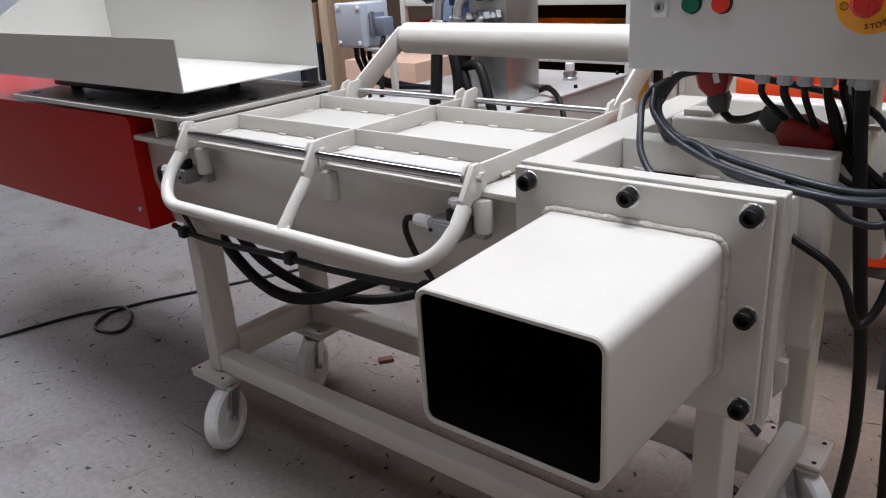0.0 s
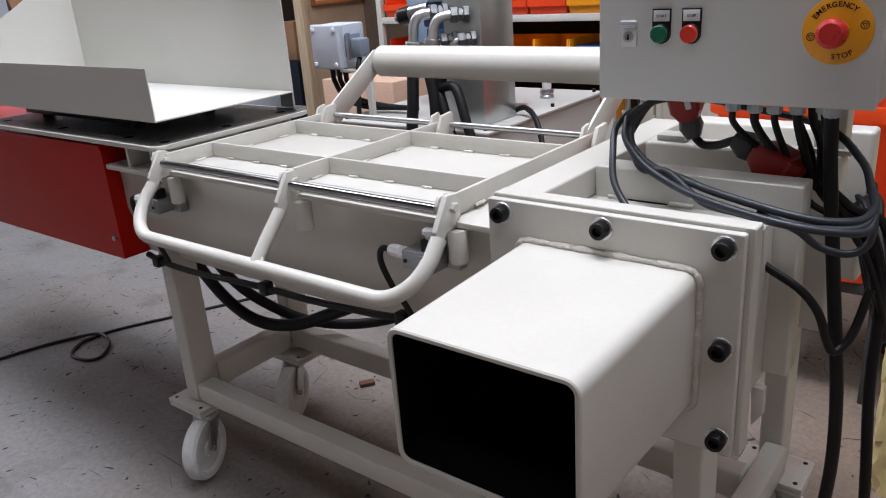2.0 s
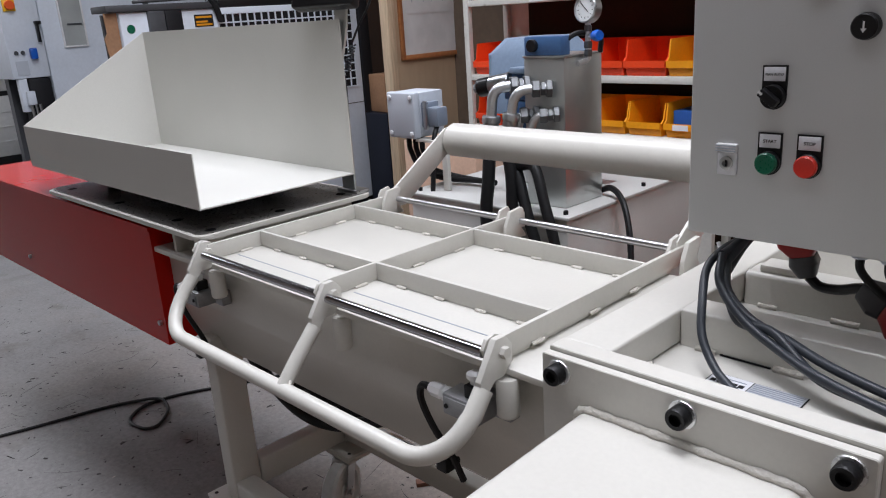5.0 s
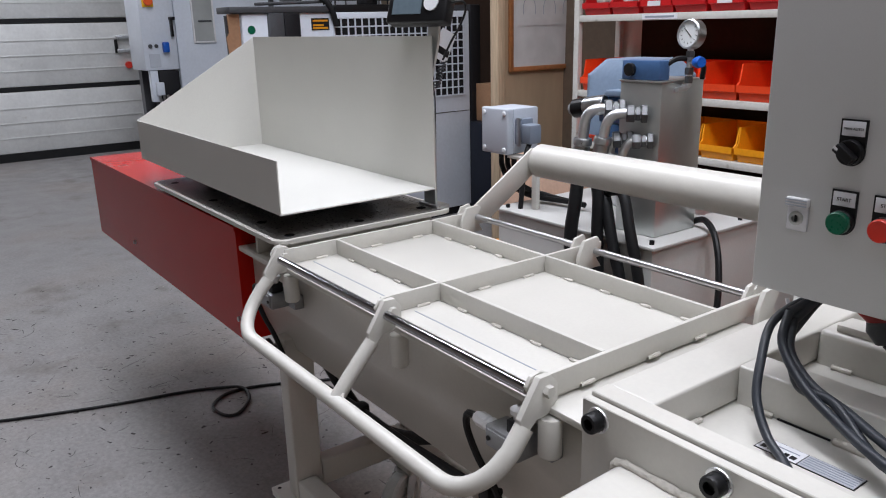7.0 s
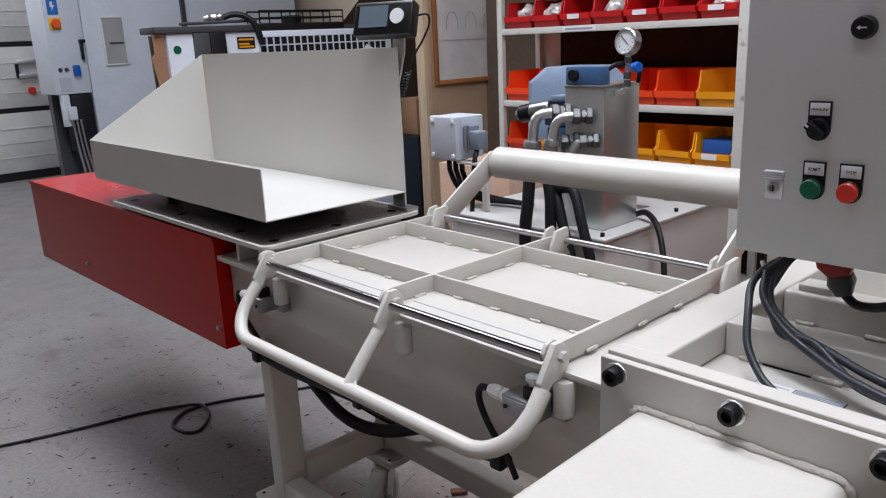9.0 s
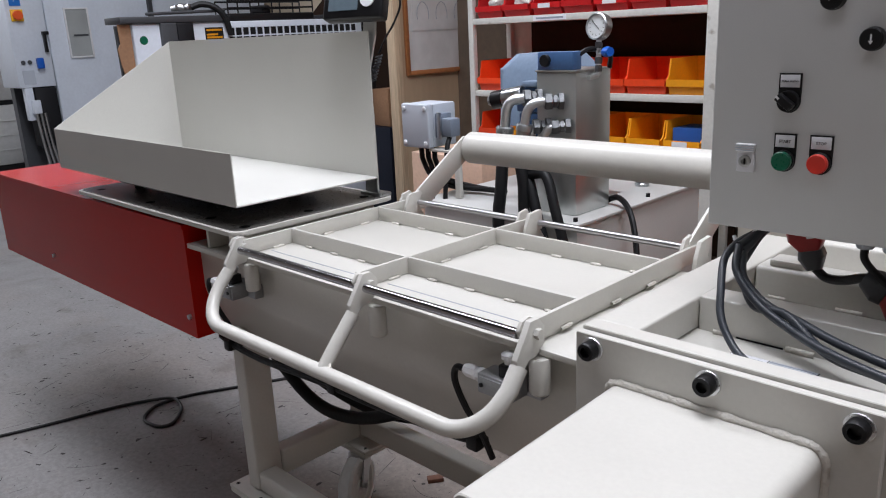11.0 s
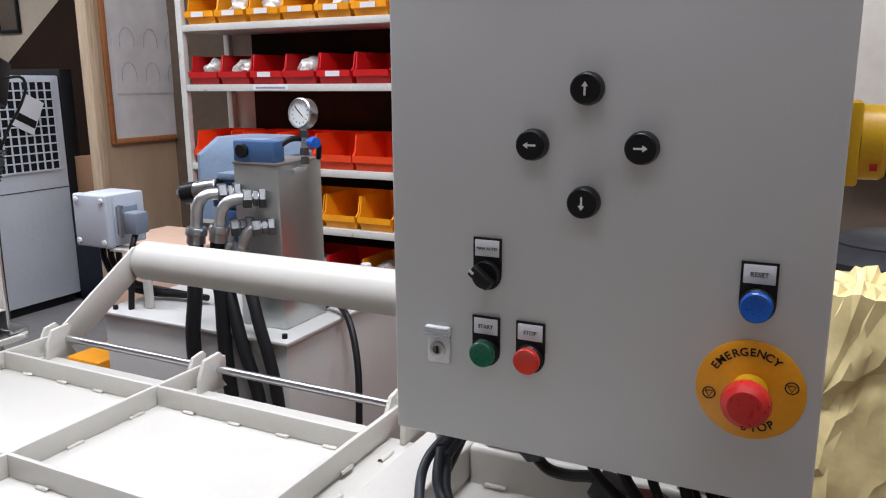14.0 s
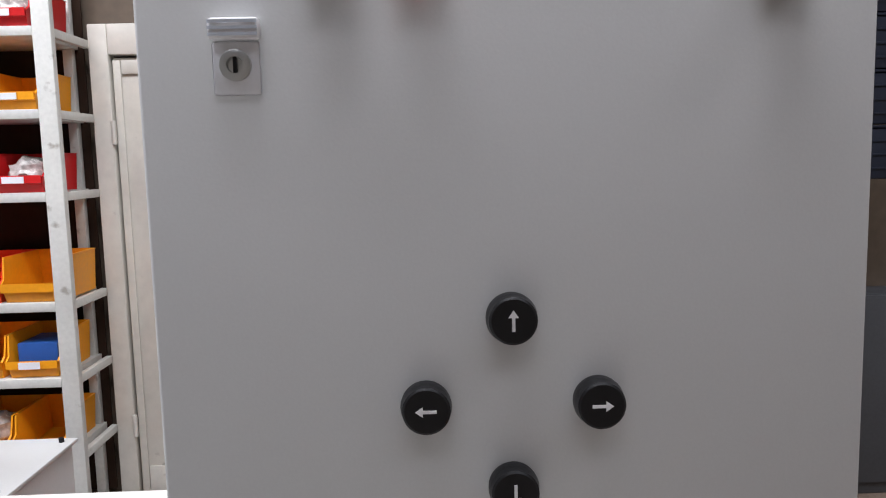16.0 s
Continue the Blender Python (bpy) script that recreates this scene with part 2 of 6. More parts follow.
M_CARDPALE = material("pale_pink_brown_cardboard", (0.56, 0.38, 0.28), 0.75, grain=0.06, scale=60, big=0.08)
M_NAVY = material("navy_plastic", (0.012, 0.015, 0.026), 0.45, grain=0.08, scale=80, spec=0.3)
M_RAG = material("grey_brown_cloth", (0.22, 0.17, 0.14), 0.9, grain=0.2, scale=120, bump=0.2, stain=(0.16, 0.05, 0.03), stain_at=0.5, stain_scale=9)
M_WASHER = material("bright_washer", (0.72, 0.73, 0.74), 0.3, metal=0.9, grain=0.04, scale=200)
M_PIPE = material("bright_zinc_pipe", (0.70, 0.71, 0.72), 0.34, metal=1.0, grain=0.03, scale=60, bump=0.0)
M_GAUGEFACE = material("gauge_face", (0.72, 0.74, 0.74), 0.3, grain=0.02, scale=90)

# ---- mesh helpers ----
ORIGIN = {}


def finish(bm, sharp=32):
    me = bpy.data.meshes.new("mesh")
    bmesh.ops.recalc_face_normals(bm, faces=bm.faces[:])
    bm.to_mesh(me)
    bm.free()
    me.shade_smooth()
    me.set_sharp_from_angle(angle=radians(sharp))
    return me


def thing(name, place, label, category, group="", kind=""):
    """An Empty at the base of a thing, whose parts hang under it."""
    ob = new(name)
    ob.location = place
    ob.empty_display_size = 0.05
    ORIGIN[ob.name] = Vector(place)
    return tagged(ob, label, category, group, kind)


def part(name, bm, mat, parent, label="", kind="", sharp=32):
    """One mesh, given in world metres, under a thing or a part."""
    o = ORIGIN[parent.name]
    bmesh.ops.translate(bm, verts=bm.verts[:], vec=-o)
    ob = new(name, finish(bm, sharp))
    ob.data.materials.append(mat)
    ob.parent = parent
    ORIGIN[ob.name] = o
    return tagged(ob, label, kind=kind)


def solid(name, bm, mat, label, category, group="", kind="", sharp=32, base=None):
    """A thing that is one mesh; its origin lies at its base."""
    vs = [v.co for v in bm.verts]
    o = Vector(base) if base else Vector(((min(v.x for v in vs) + max(v.x for v in vs)) / 2, (min(v.y for v in vs) + max(v.y for v in vs)) / 2, min(v.z for v in vs)))
    bmesh.ops.translate(bm, verts=bm.verts[:], vec=-o)
    ob = new(name, finish(bm, sharp))
    ob.location = o
    ORIGIN[ob.name] = o
    ob.data.materials.append(mat)
    return tagged(ob, label, category, group, kind)


def box(x0, x1, y0, y1, z0, z1, bevel=0.0, seg=2, bm=None, m=None):
    own = bmesh.new()
    bmesh.ops.create_cube(own, size=1.0)
    for v in own.verts:
        v.co = Vector(((x0 + x1) / 2 + v.co.x * (x1 - x0), (y0 + y1) / 2 + v.co.y * (y1 - y0), (z0 + z1) / 2 + v.co.z * (z1 - z0)))
    if bevel:
        bmesh.ops.bevel(own, geom=own.edges[:], offset=bevel, segments=seg, profile=0.5, affect="EDGES")
    if m is not None:
        bmesh.ops.transform(own, matrix=m, verts=own.verts[:])
    return merge(bm, own)


def merge(bm, own):
    if bm is None:
        return own
    me = bpy.data.meshes.new("tmp")
    own.to_mesh(me)
    own.free()
    bm.from_mesh(me)
    bpy.data.meshes.remove(me)
    return bm


def aim(p, q):
    d = Vector(q) - Vector(p)
    return Matrix.Translation(p) @ d.to_track_quat("Z", "Y").to_matrix().to_4x4(), d.length


def lathe(profile, p, q, seg=24, bm=None):
    """A turned body: (radius, share of the way from p to q) pairs; radius 0 closes the end."""
    m, length = aim(p, q)
    own = bmesh.new()
    rings = []
    for r, h in profile:
        if r <= 1e-6:
            rings.append([own.verts.new((0, 0, h * length))])
        else:
            rings.append([own.verts.new((r * math.cos(a), r * math.sin(a), h * length)) for a in (2 * math.pi * k / seg for k in range(seg))])
    for a, b in zip(rings, rings[1:]):
        for k in range(seg):
            if len(a) == 1 and len(b) == 1:
                continue
            if len(a) == 1:
                own.faces.new((a[0], b[k], b[(k + 1) % seg]))
            elif len(b) == 1:
                own.faces.new((a[k], a[(k + 1) % seg], b[0]))
            else:
                own.faces.new((a[k], a[(k + 1) % seg], b[(k + 1) % seg], b[k]))
    bmesh.ops.transform(own, matrix=m, verts=own.verts[:])
    return merge(bm, own)


def rod(p, q, r, seg=16, chamfer=0.0, bm=None):
    length = (Vector(q) - Vector(p)).length
    c = (chamfer or r * 0.08) / length
    k = chamfer or r * 0.08
    return lathe([(0, 0), (r - k, 0), (r, c), (r, 1 - c), (r - k, 1), (0, 1)], p, q, seg, bm)


def smooth_line(points, steps=8):
    """Points of a soft curve through those given."""
    P = [Vector(p) for p in points]
    if len(P) < 3:
        return P
    P = [2 * P[0] - P[1]] + P + [2 * P[-1] - P[-2]]
    out = []
    for a, b, c, d in zip(P, P[1:], P[2:], P[3:]):
        for k in range(steps):
            t = k / steps
            out.append(0.5 * ((2 * b) + (c - a) * t + (2 * a - 5 * b + 4 * c - d) * t * t + (3 * b - a - 3 * c + d) * t ** 3))
    return out + [P[-2]]


def hose(points, r, seg=10, steps=8, soft=True, bm=None):
    """A round bar or cable swept along a line."""
    line = smooth_line(points, steps) if soft else [Vector(p) for p in points]
    own = bmesh.new()
    ahead = [(line[min(k + 1, len(line) - 1)] - line[max(k - 1, 0)]).normalized() for k in range(len(line))]
    side = ahead[0].orthogonal().normalized()
    rings = []
    for p, d in zip(line, ahead):
        side = (side - d * side.dot(d)).normalized()
        up = d.cross(side)
        rings.append([own.verts.new(p + r * (math.cos(a) * side + math.sin(a) * up)) for a in (2 * math.pi * k / seg for k in range(seg))])
    for a, b in zip(rings, rings[1:]):
        for k in range(seg):
            own.faces.new((a[k], a[(k + 1) % seg], b[(k + 1) % seg], b[k]))
    own.faces.new(rings[0][::-1])
    own.faces.new(rings[-1])
    return merge(bm, own)


def slab(outline, axis, a, b, bevel=0.0, bm=None):
    """A flat plate: an outline in the two other axes, from a to b along the axis."""
    own = bmesh.new()

    def at(u, v, w):
        return {"x": (w, u, v), "y": (u, w, v), "z": (u, v, w)}[axis]

    low = [own.verts.new(at(u, v, a)) for u, v in outline]
    high = [own.verts.new(at(u, v, b)) for u, v in outline]
    own.faces.new(low)
    own.faces.new(high[::-1])
    n = len(outline)
    for k in range(n):
        own.faces.new((low[k], low[(k + 1) % n], high[(k + 1) % n], high[k]))
    if bevel:
        bmesh.ops.bevel(own, geom=own.edges[:], offset=bevel, segments=2, profile=0.5, affect="EDGES")
    return merge(bm, own)


def round_rect(x0, x1, z0, z1, r, n=5):
    out = []
    for cx, cz, a0 in ((x1 - r, z1 - r, 0), (x0 + r, z1 - r, 90), (x0 + r, z0 + r, 180), (x1 - r, z0 + r, 270)):
        out += [(cx + r * math.cos(radians(a0 + 90 * k / n)), cz + r * math.sin(radians(a0 + 90 * k / n))) for k in range(n + 1)]
    return out


def loft(outlines, axis, levels, caps=True, bm=None):
    """Skins outlines of equal length at levels along an axis."""
    own = bmesh.new()

    def at(u, v, w):
        return {"x": (w, u, v), "y": (u, w, v), "z": (u, v, w)}[axis]

    rings = [[own.verts.new(at(u, v, w)) for u, v in o] for o, w in zip(outlines, levels)]
    n = len(rings[0])
    for a, b in zip(rings, rings[1:]):
        for k in range(n):
            own.faces.new((a[k], a[(k + 1) % n], b[(k + 1) % n], b[k]))
    if caps:
        own.faces.new(rings[0][::-1])
        own.faces.new(rings[-1])
    return merge(bm, own)


def socket_bolt(place, parent, out=(0, -1, 0), r=0.0135, h=0.016):
    """A socket head screw with its washer and hexagon hole."""
    p, d = Vector(place), Vector(out)
    part("washer", lathe([(0, 0), (r * 1.24, 0), (r * 1.28, 0.5), (r * 1.24, 1), (0, 1)], p, p + d * 0.003, 24), M_WASHER, parent, "bright zinc washer")
    head = lathe([(0, 0), (r, 0), (r, 0.85), (r * 0.9, 1), (r * 0.56, 1), (r * 0.54, 0.45), (0, 0.42)], p + d * 0.003, p + d * (0.003 + h), 18)
    part("bolt", head, M_BLACKSTEEL, parent, "black socket head screw")


def lettering(text, size, m, mat, parent, name="lettering", bold=0.0):
    """Raised print: the built-in font as a mesh, laid by a pose whose z looks out."""
    cu = bpy.data.curves.new("text", "FONT")
    cu.body, cu.size, cu.align_x, cu.align_y, cu.extrude, cu.offset = text, size, "CENTER", "CENTER", 0.00025, bold
    tmp = bpy.data.objects.new("text", cu)
    me = bpy.data.meshes.new_from_object(tmp)
    bpy.data.objects.remove(tmp)
    me.transform(Matrix.Translation(-ORIGIN[parent.name]) @ m)
    ob = new(name, me)
    me.materials.append(mat)
    ob.parent = parent
    ORIGIN[ob.name] = ORIGIN[parent.name]
    return ob

# ---- the hall ----
X0, X1, Y0, Y1 = -10.0, 4.2, -5.0, 3.06
tagged(solid("floor", box(X0 - 0.3, X1 + 0.3, Y0 - 0.3, Y1 + 1.3, -0.2, 0.0), M_FLOOR, "worn grey-brown concrete workshop floor with dark scuffs", "floor"), kind="structure")


def ceiling_mesh():
    """Ceiling slab with an opening for each added roof light."""
    xs = sorted({X0 - 0.3, X1 + 0.3} | {v for x, y, sx, sy, w in UNSEEN_LIGHTS for v in (x - sx / 2, x + sx / 2)})
    ys = sorted({Y0 - 0.3, Y1 + 1.3} | {v for x, y, sx, sy, w in UNSEEN_LIGHTS for v in (y - sy / 2, y + sy / 2)})
    bm = bmesh.new()
    for a, b in zip(xs, xs[1:]):
        for c, d in zip(ys, ys[1:]):
            cx, cy = (a + b) / 2, (c + d) / 2
            if any(abs(cx - x) < sx / 2 and abs(cy - y) < sy / 2 for x, y, sx, sy, w in UNSEEN_LIGHTS):
                continue
            box(a, b, c, d, CEIL, CEIL + 0.12, bm=bm)
    return bm


tagged(solid("ceiling", ceiling_mesh(), M_CEILING, "pale flat workshop ceiling with openings for added roof lights", "ceiling"), kind="structure")
tagged(solid("wall_west", box(X0 - 0.25, X0, Y0 - 0.3, Y1 + 1.3, 0, CEIL), M_HALLWALL, "pale painted workshop end wall", "wall"), kind="structure")
tagged(solid("wall_north", box(-3.6, X1, Y1, Y1 + 0.2, 0, CEIL), M_WALLDARK, "dull brown workshop wall behind the shelves", "wall"), kind="structure")
tagged(solid("wall_far", box(X0, -3.65, Y1 + 1.0, Y1 + 1.2, 0, CEIL), M_PLASTER, "beige plastered back wall of the side passage", "wall"), kind="structure")
tagged(solid("wall_south", box(X0, X1, Y0 - 0.2, Y0, 0, CEIL), M_HALLWALL, "pale workshop wall behind the viewer", "wall"), kind="structure")
tagged(solid("wall_east", box(X1, X1 + 0.2, Y0, Y1, 0, CEIL), M_HALLWALL, "pale workshop side wall", "wall"), kind="structure")

tagged(solid("stair_side", slab([(-6.9, 1.39), (-3.66, 3.53), (-3.66, 0.0), (-6.9, 0.0)], "y", Y1 + 0.90, Y1 + 0.995), M_SHADEBOARD, "brown boarded side of a staircase, darkened for shade", "staircase"), kind="structure")
pic = thing("wall_picture", (-6.52, Y1 + 0.97, 1.93), "dark framed picture hanging on the beige wall", "picture")
part("picture_sheet", box(-6.64, -6.40, Y1 + 0.985, Y1 + 0.998, 1.96, 2.30), M_WALLDARK, pic, "dull brown picture sheet")
for x0, x1, z0, z1 in ((-6.67, -6.64, 1.93, 2.33), (-6.40, -6.37, 1.93, 2.33), (-6.639, -6.401, 1.93, 1.96), (-6.639, -6.401, 2.30, 2.33)):
    part("picture_frame", box(x0, x1, Y1 + 0.972, Y1 + 0.998, z0, z1, 0.004), M_BLACKPL, pic, "black frame strip")
# timber partition that carries the whiteboard
PX = -3.6
tagged(solid("wall_partition", box(PX - 0.05, PX, 2.512, Y1 + 1.0, 0, 2.75), M_WALLBROWN, "brown plywood partition wall", "wall"), kind="structure")
tagged(solid("partition_post", box(PX - 0.06, PX + 0.02, 2.45, 2.51, 0, 2.75, 0.004), M_TIMBER, "pale timber post at the end of the partition", "post"), kind="structure")
board = thing("whiteboard", (PX + 0.01, 2.95, 1.14), "grey-white notice board with paper in an orange wood frame", "whiteboard")
part("board", box(PX + 0.002, PX + 0.014, 2.58, 3.3, 1.16, 2.2), M_BOARD, board)
for y0, y1, z0, z1 in ((2.55, 2.58, 1.13, 2.23), (3.3, 3.33, 1.13, 2.23), (2.58, 3.3, 1.13, 1.16), (2.58, 3.3, 2.2, 2.23)):
    part("frame", box(PX + 0.002, PX + 0.024, y0, y1, z0, z1, 0.003), M_FRAMEWOOD, board, "orange wooden frame strip")
part("paper", box(PX + 0.015, PX + 0.017, 2.62, 3.22, 1.42, 1.90), M_BOARD, board, "pinned sheet with faint diagrams")
for k in range(3):
    for zz in (1.52, 1.72):
        arc = [(PX + 0.0178, 2.72 + 0.18 * k + 0.055 * math.cos(radians(a)), zz + 0.085 * math.sin(radians(a))) for a in range(-20, 201, 20)]
        part("diagram", hose(arc, 0.0022, 5, soft=False), M_GREYINK, board, "faint drawn arch")

# sectional door in the end wall
hall_door = thing("sectional_door", (X0 + 0.03, 0.2, 0), "white sectional overhead door with dark rubber joints", "door", kind="structure")
DY0, DY1 = -2.6, 2.05
z = 0.10
for k in range(6):
    p = part("panel", box(X0 + 0.01, X0 + 0.05, DY0, DY1, z, z + 0.70, 0.006), M_HALLDOOR, hall_door)
    for j in range(1, 4):
        part("groove_rib", box(X0 + 0.05, X0 + 0.056, DY0 + 0.01, DY1 - 0.01, z + 0.17 * j, z + 0.17 * j + 0.012, 0.002), M_HALLDOOR, p)
    part("joint_seal", box(X0 + 0.005, X0 + 0.045, DY0, DY1, z + 0.705, z + 0.755), M_RUBBER, hall_door, "black rubber joint")
    z += 0.76
part("bottom_seal", box(X0 + 0.005, X0 + 0.06, DY0, DY1, 0, 0.098), M_RUBBER, hall_door, "black rubber bottom seal")
part("frame", box(X0 + 0.003, X0 + 0.09, DY1 + 0.005, DY1 + 0.13, 0, 4.5, 0.006), M_HALLDOOR, hall_door)
for zz in (1.20, 1.36):
    part("latch", box(X0 + 0.056, X0 + 0.095, DY1 - 0.36, DY1 - 0.06, zz, zz + 0.050, 0.012), M_WASHER, hall_door, "chrome latch")
part("lever", rod((X0 + 0.07, DY1 - 0.36, 1.20), (X0 + 0.07, DY1 - 0.36, 1.36), 0.02), M_BLACKPL, hall_door, "black lever")
part("push_button", rod((X0 + 0.05, DY1 - 0.24, 1.05), (X0 + 0.095, DY1 - 0.24, 1.05), 0.042), M_REDBTN, hall_door, "red push button")

# white door beside the shelf
door = thing("door_1", (-1.05, Y1 - 0.02, 0), "cream painted panelled door with worn edges, shut", "door", kind="structure")
DX = -1.450
part("leaf", box(DX + 0.090, DX + 0.885, Y1 - 0.045, Y1 - 0.003, 0.01, 2.03, 0.004), M_WHITEDOOR, door)
part("frame", box(DX, DX + 0.082, Y1 - 0.075, Y1 - 0.003, 0, 2.17, 0.006), M_WHITEDOOR, door)
part("frame", box(DX + 0.893, DX + 0.975, Y1 - 0.075, Y1 - 0.003, 0, 2.17, 0.006), M_WHITEDOOR, door)
part("frame", box(DX + 0.0825, DX + 0.8925, Y1 - 0.075, Y1 - 0.003, 2.04, 2.17, 0.006), M_WHITEDOOR, door)
part("frame_gap", box(DX + 0.0825, DX + 0.0895, Y1 - 0.020, Y1 - 0.004, 0.01, 2.03), M_DARK, door, "dark joint between frame and leaf")
for x0, x1, z0, z1 in ((0.092, 0.125, 0.02, 2.02), (0.85, 0.883, 0.02, 2.02), (0.128, 0.847, 1.96, 2.02), (0.128, 0.847, 0.02, 0.2)):
    part("moulding", box(DX + x0, DX + x1, Y1 - 0.058, Y1 - 0.046, z0, z1, 0.003), M_WHITEDOOR, door)
for zz in (0.35, 1.66):
    part("hinge", rod((DX + 0.086, Y1 - 0.078, zz), (DX + 0.086, Y1 - 0.078, zz + 0.10), 0.011), M_WHITEDOOR, door, "painted steel hinge")
sticker = part("sticker", box(DX + 0.277, DX + 0.345, Y1 - 0.049, Y1 - 0.0455, 1.665, 1.725), M_YELLOW, door, "small yellow sticker")
for k in range(3):
    part("print_bar", box(DX + 0.283, DX + 0.338, Y1 - 0.0505, Y1 - 0.0492, 1.675 + 0.016 * k, 1.682 + 0.016 * k), M_INK, sticker)

# frames of the added, unseen roof lights
for x, y, sx, sy, watts in UNSEEN_LIGHTS:
    rl = thing("unseen_roof_light", (x, y, CEIL), "white frame of an unseen roof light, added to carry a lamp", "roof light", "roof lights", "structure")
    for x0, x1, y0, y1 in ((x - sx / 2, x + sx / 2, y - sy / 2, y - sy / 2 + 0.05), (x - sx / 2, x + sx / 2, y + sy / 2 - 0.05, y + sy / 2), (x - sx / 2, x - sx / 2 + 0.05, y - sy / 2 + 0.052, y + sy / 2 - 0.052), (x + sx / 2 - 0.05, x + sx / 2, y - sy / 2 + 0.052, y + sy / 2 - 0.052)):
        part("frame", box(x0, x1, y0, y1, CEIL - 0.03, CEIL - 0.004), M_SKYLIGHT, rl)

# ---- the press ----
press = thing("waste_press", (-0.7, 0.08, 0), "cream painted steel waste press on white castors", "machine")
# legs 50 x 80, rails 50 x 60
FX, RX = -1.440, 0.0
for x0, y0, top in ((FX, -0.12, 0.68), (FX, 0.245, 0.68), (RX, -0.12, 0.68), (RX, 0.40, 0.72)):
    part("leg", box(x0, x0 + 0.05, y0, y0 + 0.08, 0.211, top, 0.006, 3), M_CREAM, press)
part("rail", box(FX + 0.0502, RX - 0.002, -0.116, -0.060, 0.213, 0.268, 0.006, 3), M_CREAM, press)
part("rail", box(FX + 0.0502, RX + 0.014, 0.240, 0.290, 0.228, 0.297, 0.007, 3), M_CREAM, press)
part("cross_rail", box(FX, FX + 0.05, -0.038, 0.243, 0.222, 0.300, 0.007, 3), M_CREAM, press)
part("cross_rail", box(RX + 0.0145, RX + 0.062, -0.038, 0.399, 0.2222, 0.292, 0.007, 3), M_CREAM, press)


def castor(cx, cy, px, py, turn, dia=0.180, hx=0.075, hy=0.060):
    """Plate pair under the frame, swivel fork and nylon wheel; the wheel trails towards the turn (degrees)."""
    c = part("castor", box(px - hx, px + hx, py - hy, py + hy, 0.199, 0.2095, 0.002), M_CREAM, press, "castor with white nylon wheel")
    part("mounting_plate", box(px - hx + 0.001, px + hx - 0.001, py - hy + 0.001, py + hy - 0.001, 0.186, 0.1975, 0.002), M_CREAM, c)
    for sx in (0.018 - hx, hx - 0.018):
        for sy in (0.017 - hy, hy - 0.017):
            part("screw_hole", lathe([(0, 0), (0.0055, 0), (0.0055, 1), (0, 1)], (px + sx, py + sy, 0.2094), (px + sx, py + sy, 0.2103), 10), M_BLACKSTEEL, c)
    part("swivel", lathe([(0, 0), (0.034, 0), (0.036, 0.5), (0.030, 1), (0, 1)], (cx, cy, 0.168), (cx, cy, 0.1855), 20), M_FIT, c, "zinc swivel head")
    a = radians(turn)
    trail = Vector((math.cos(a), math.sin(a), 0))
    side = Vector((-trail.y, trail.x, 0))
    hub = Vector((cx, cy, dia / 2)) + trail * 0.035
    for s in (-1, 1):
        o = side * (0.027 * s)
        line = [Vector((cx, cy, 0.172)) - trail * 0.026 + o, Vector((cx, cy, 0.172)) + trail * 0.03 + o, hub + trail * 0.016 + o, hub - trail * 0.016 + o]
        bm = bmesh.new()
        outer = [bm.verts.new(p + side * 0.002 * s) for p in line]
        inner = [bm.verts.new(p - side * 0.002 * s) for p in line]
        bm.faces.new(outer)
        bm.faces.new(inner[::-1])
        for k in range(4):
            bm.faces.new((outer[k], outer[(k + 1) % 4], inner[(k + 1) % 4], inner[k]))
        part("fork_cheek", bm, M_FIT, c, "zinc fork cheek")
    w = 0.022
    r = dia / 2
    wheel = lathe([(0, 0.12), (0.020, 0.12), (0.024, 0.2), (r * 0.70, 0.22), (r * 0.76, 0.02), (r * 0.92, 0.0), (r, 0.18), (r, 0.82), (r * 0.92, 1.0), (r * 0.76, 0.98), (r * 0.70, 0.78), (0.024, 0.8), (0.020, 0.88), (0, 0.88)], hub - side * w, hub + side * w, 40)
    part("wheel", wheel, M_WHEEL, c, "white nylon wheel")
    part("axle", rod(hub - side * 0.036, hub + side * 0.036, 0.008, 6), M_FIT, c, "zinc axle bolt")


castor(-1.369, -0.119, -1.418, -0.095, -65, hy=0.057)
castor(-1.382, 0.226, -1.400, 0.262, -65)
castor(0.035, -0.08, 0.030, -0.080, -60)
castor(0.045, 0.425, 0.030, 0.432, -40)

# filling chamber under the lid, lip and left end
part("chamber", slab([(-0.125, 0.905), (-0.125, 0.775), (-0.085, 0.640), (0.235, 0.640), (0.275, 0.775), (0.275, 0.905)], "x", -1.555, -0.295, 0.006), M_CREAM, press)
part("lip", box(-1.29, -0.295, -0.160, 0.33, 0.907, 0.918, 0.002), M_CREAM, press)
part("end_lip", box(-1.62, -1.293, -0.160, 0.31, 0.893, 0.906, 0.002), M_CREAM, press)
part("end_block", slab([(-0.135, 0.890), (-0.135, 0.80), (-0.125, 0.655), (0.26, 0.655), (0.27, 0.890)], "x", -1.60, -1.557, 0.004), M_CREAM, press)
for x0 in (-1.60, -1.44, -1.33):
    part("spacer_web", box(x0, x0 + 0.012, -0.150, 0.30, 0.907, 0.963, 0.001), M_CREAM, press)
part("spacer_back", box(-1.585, -1.335, 0.05, 0.062, 0.907, 0.963), M_CREAM, press)

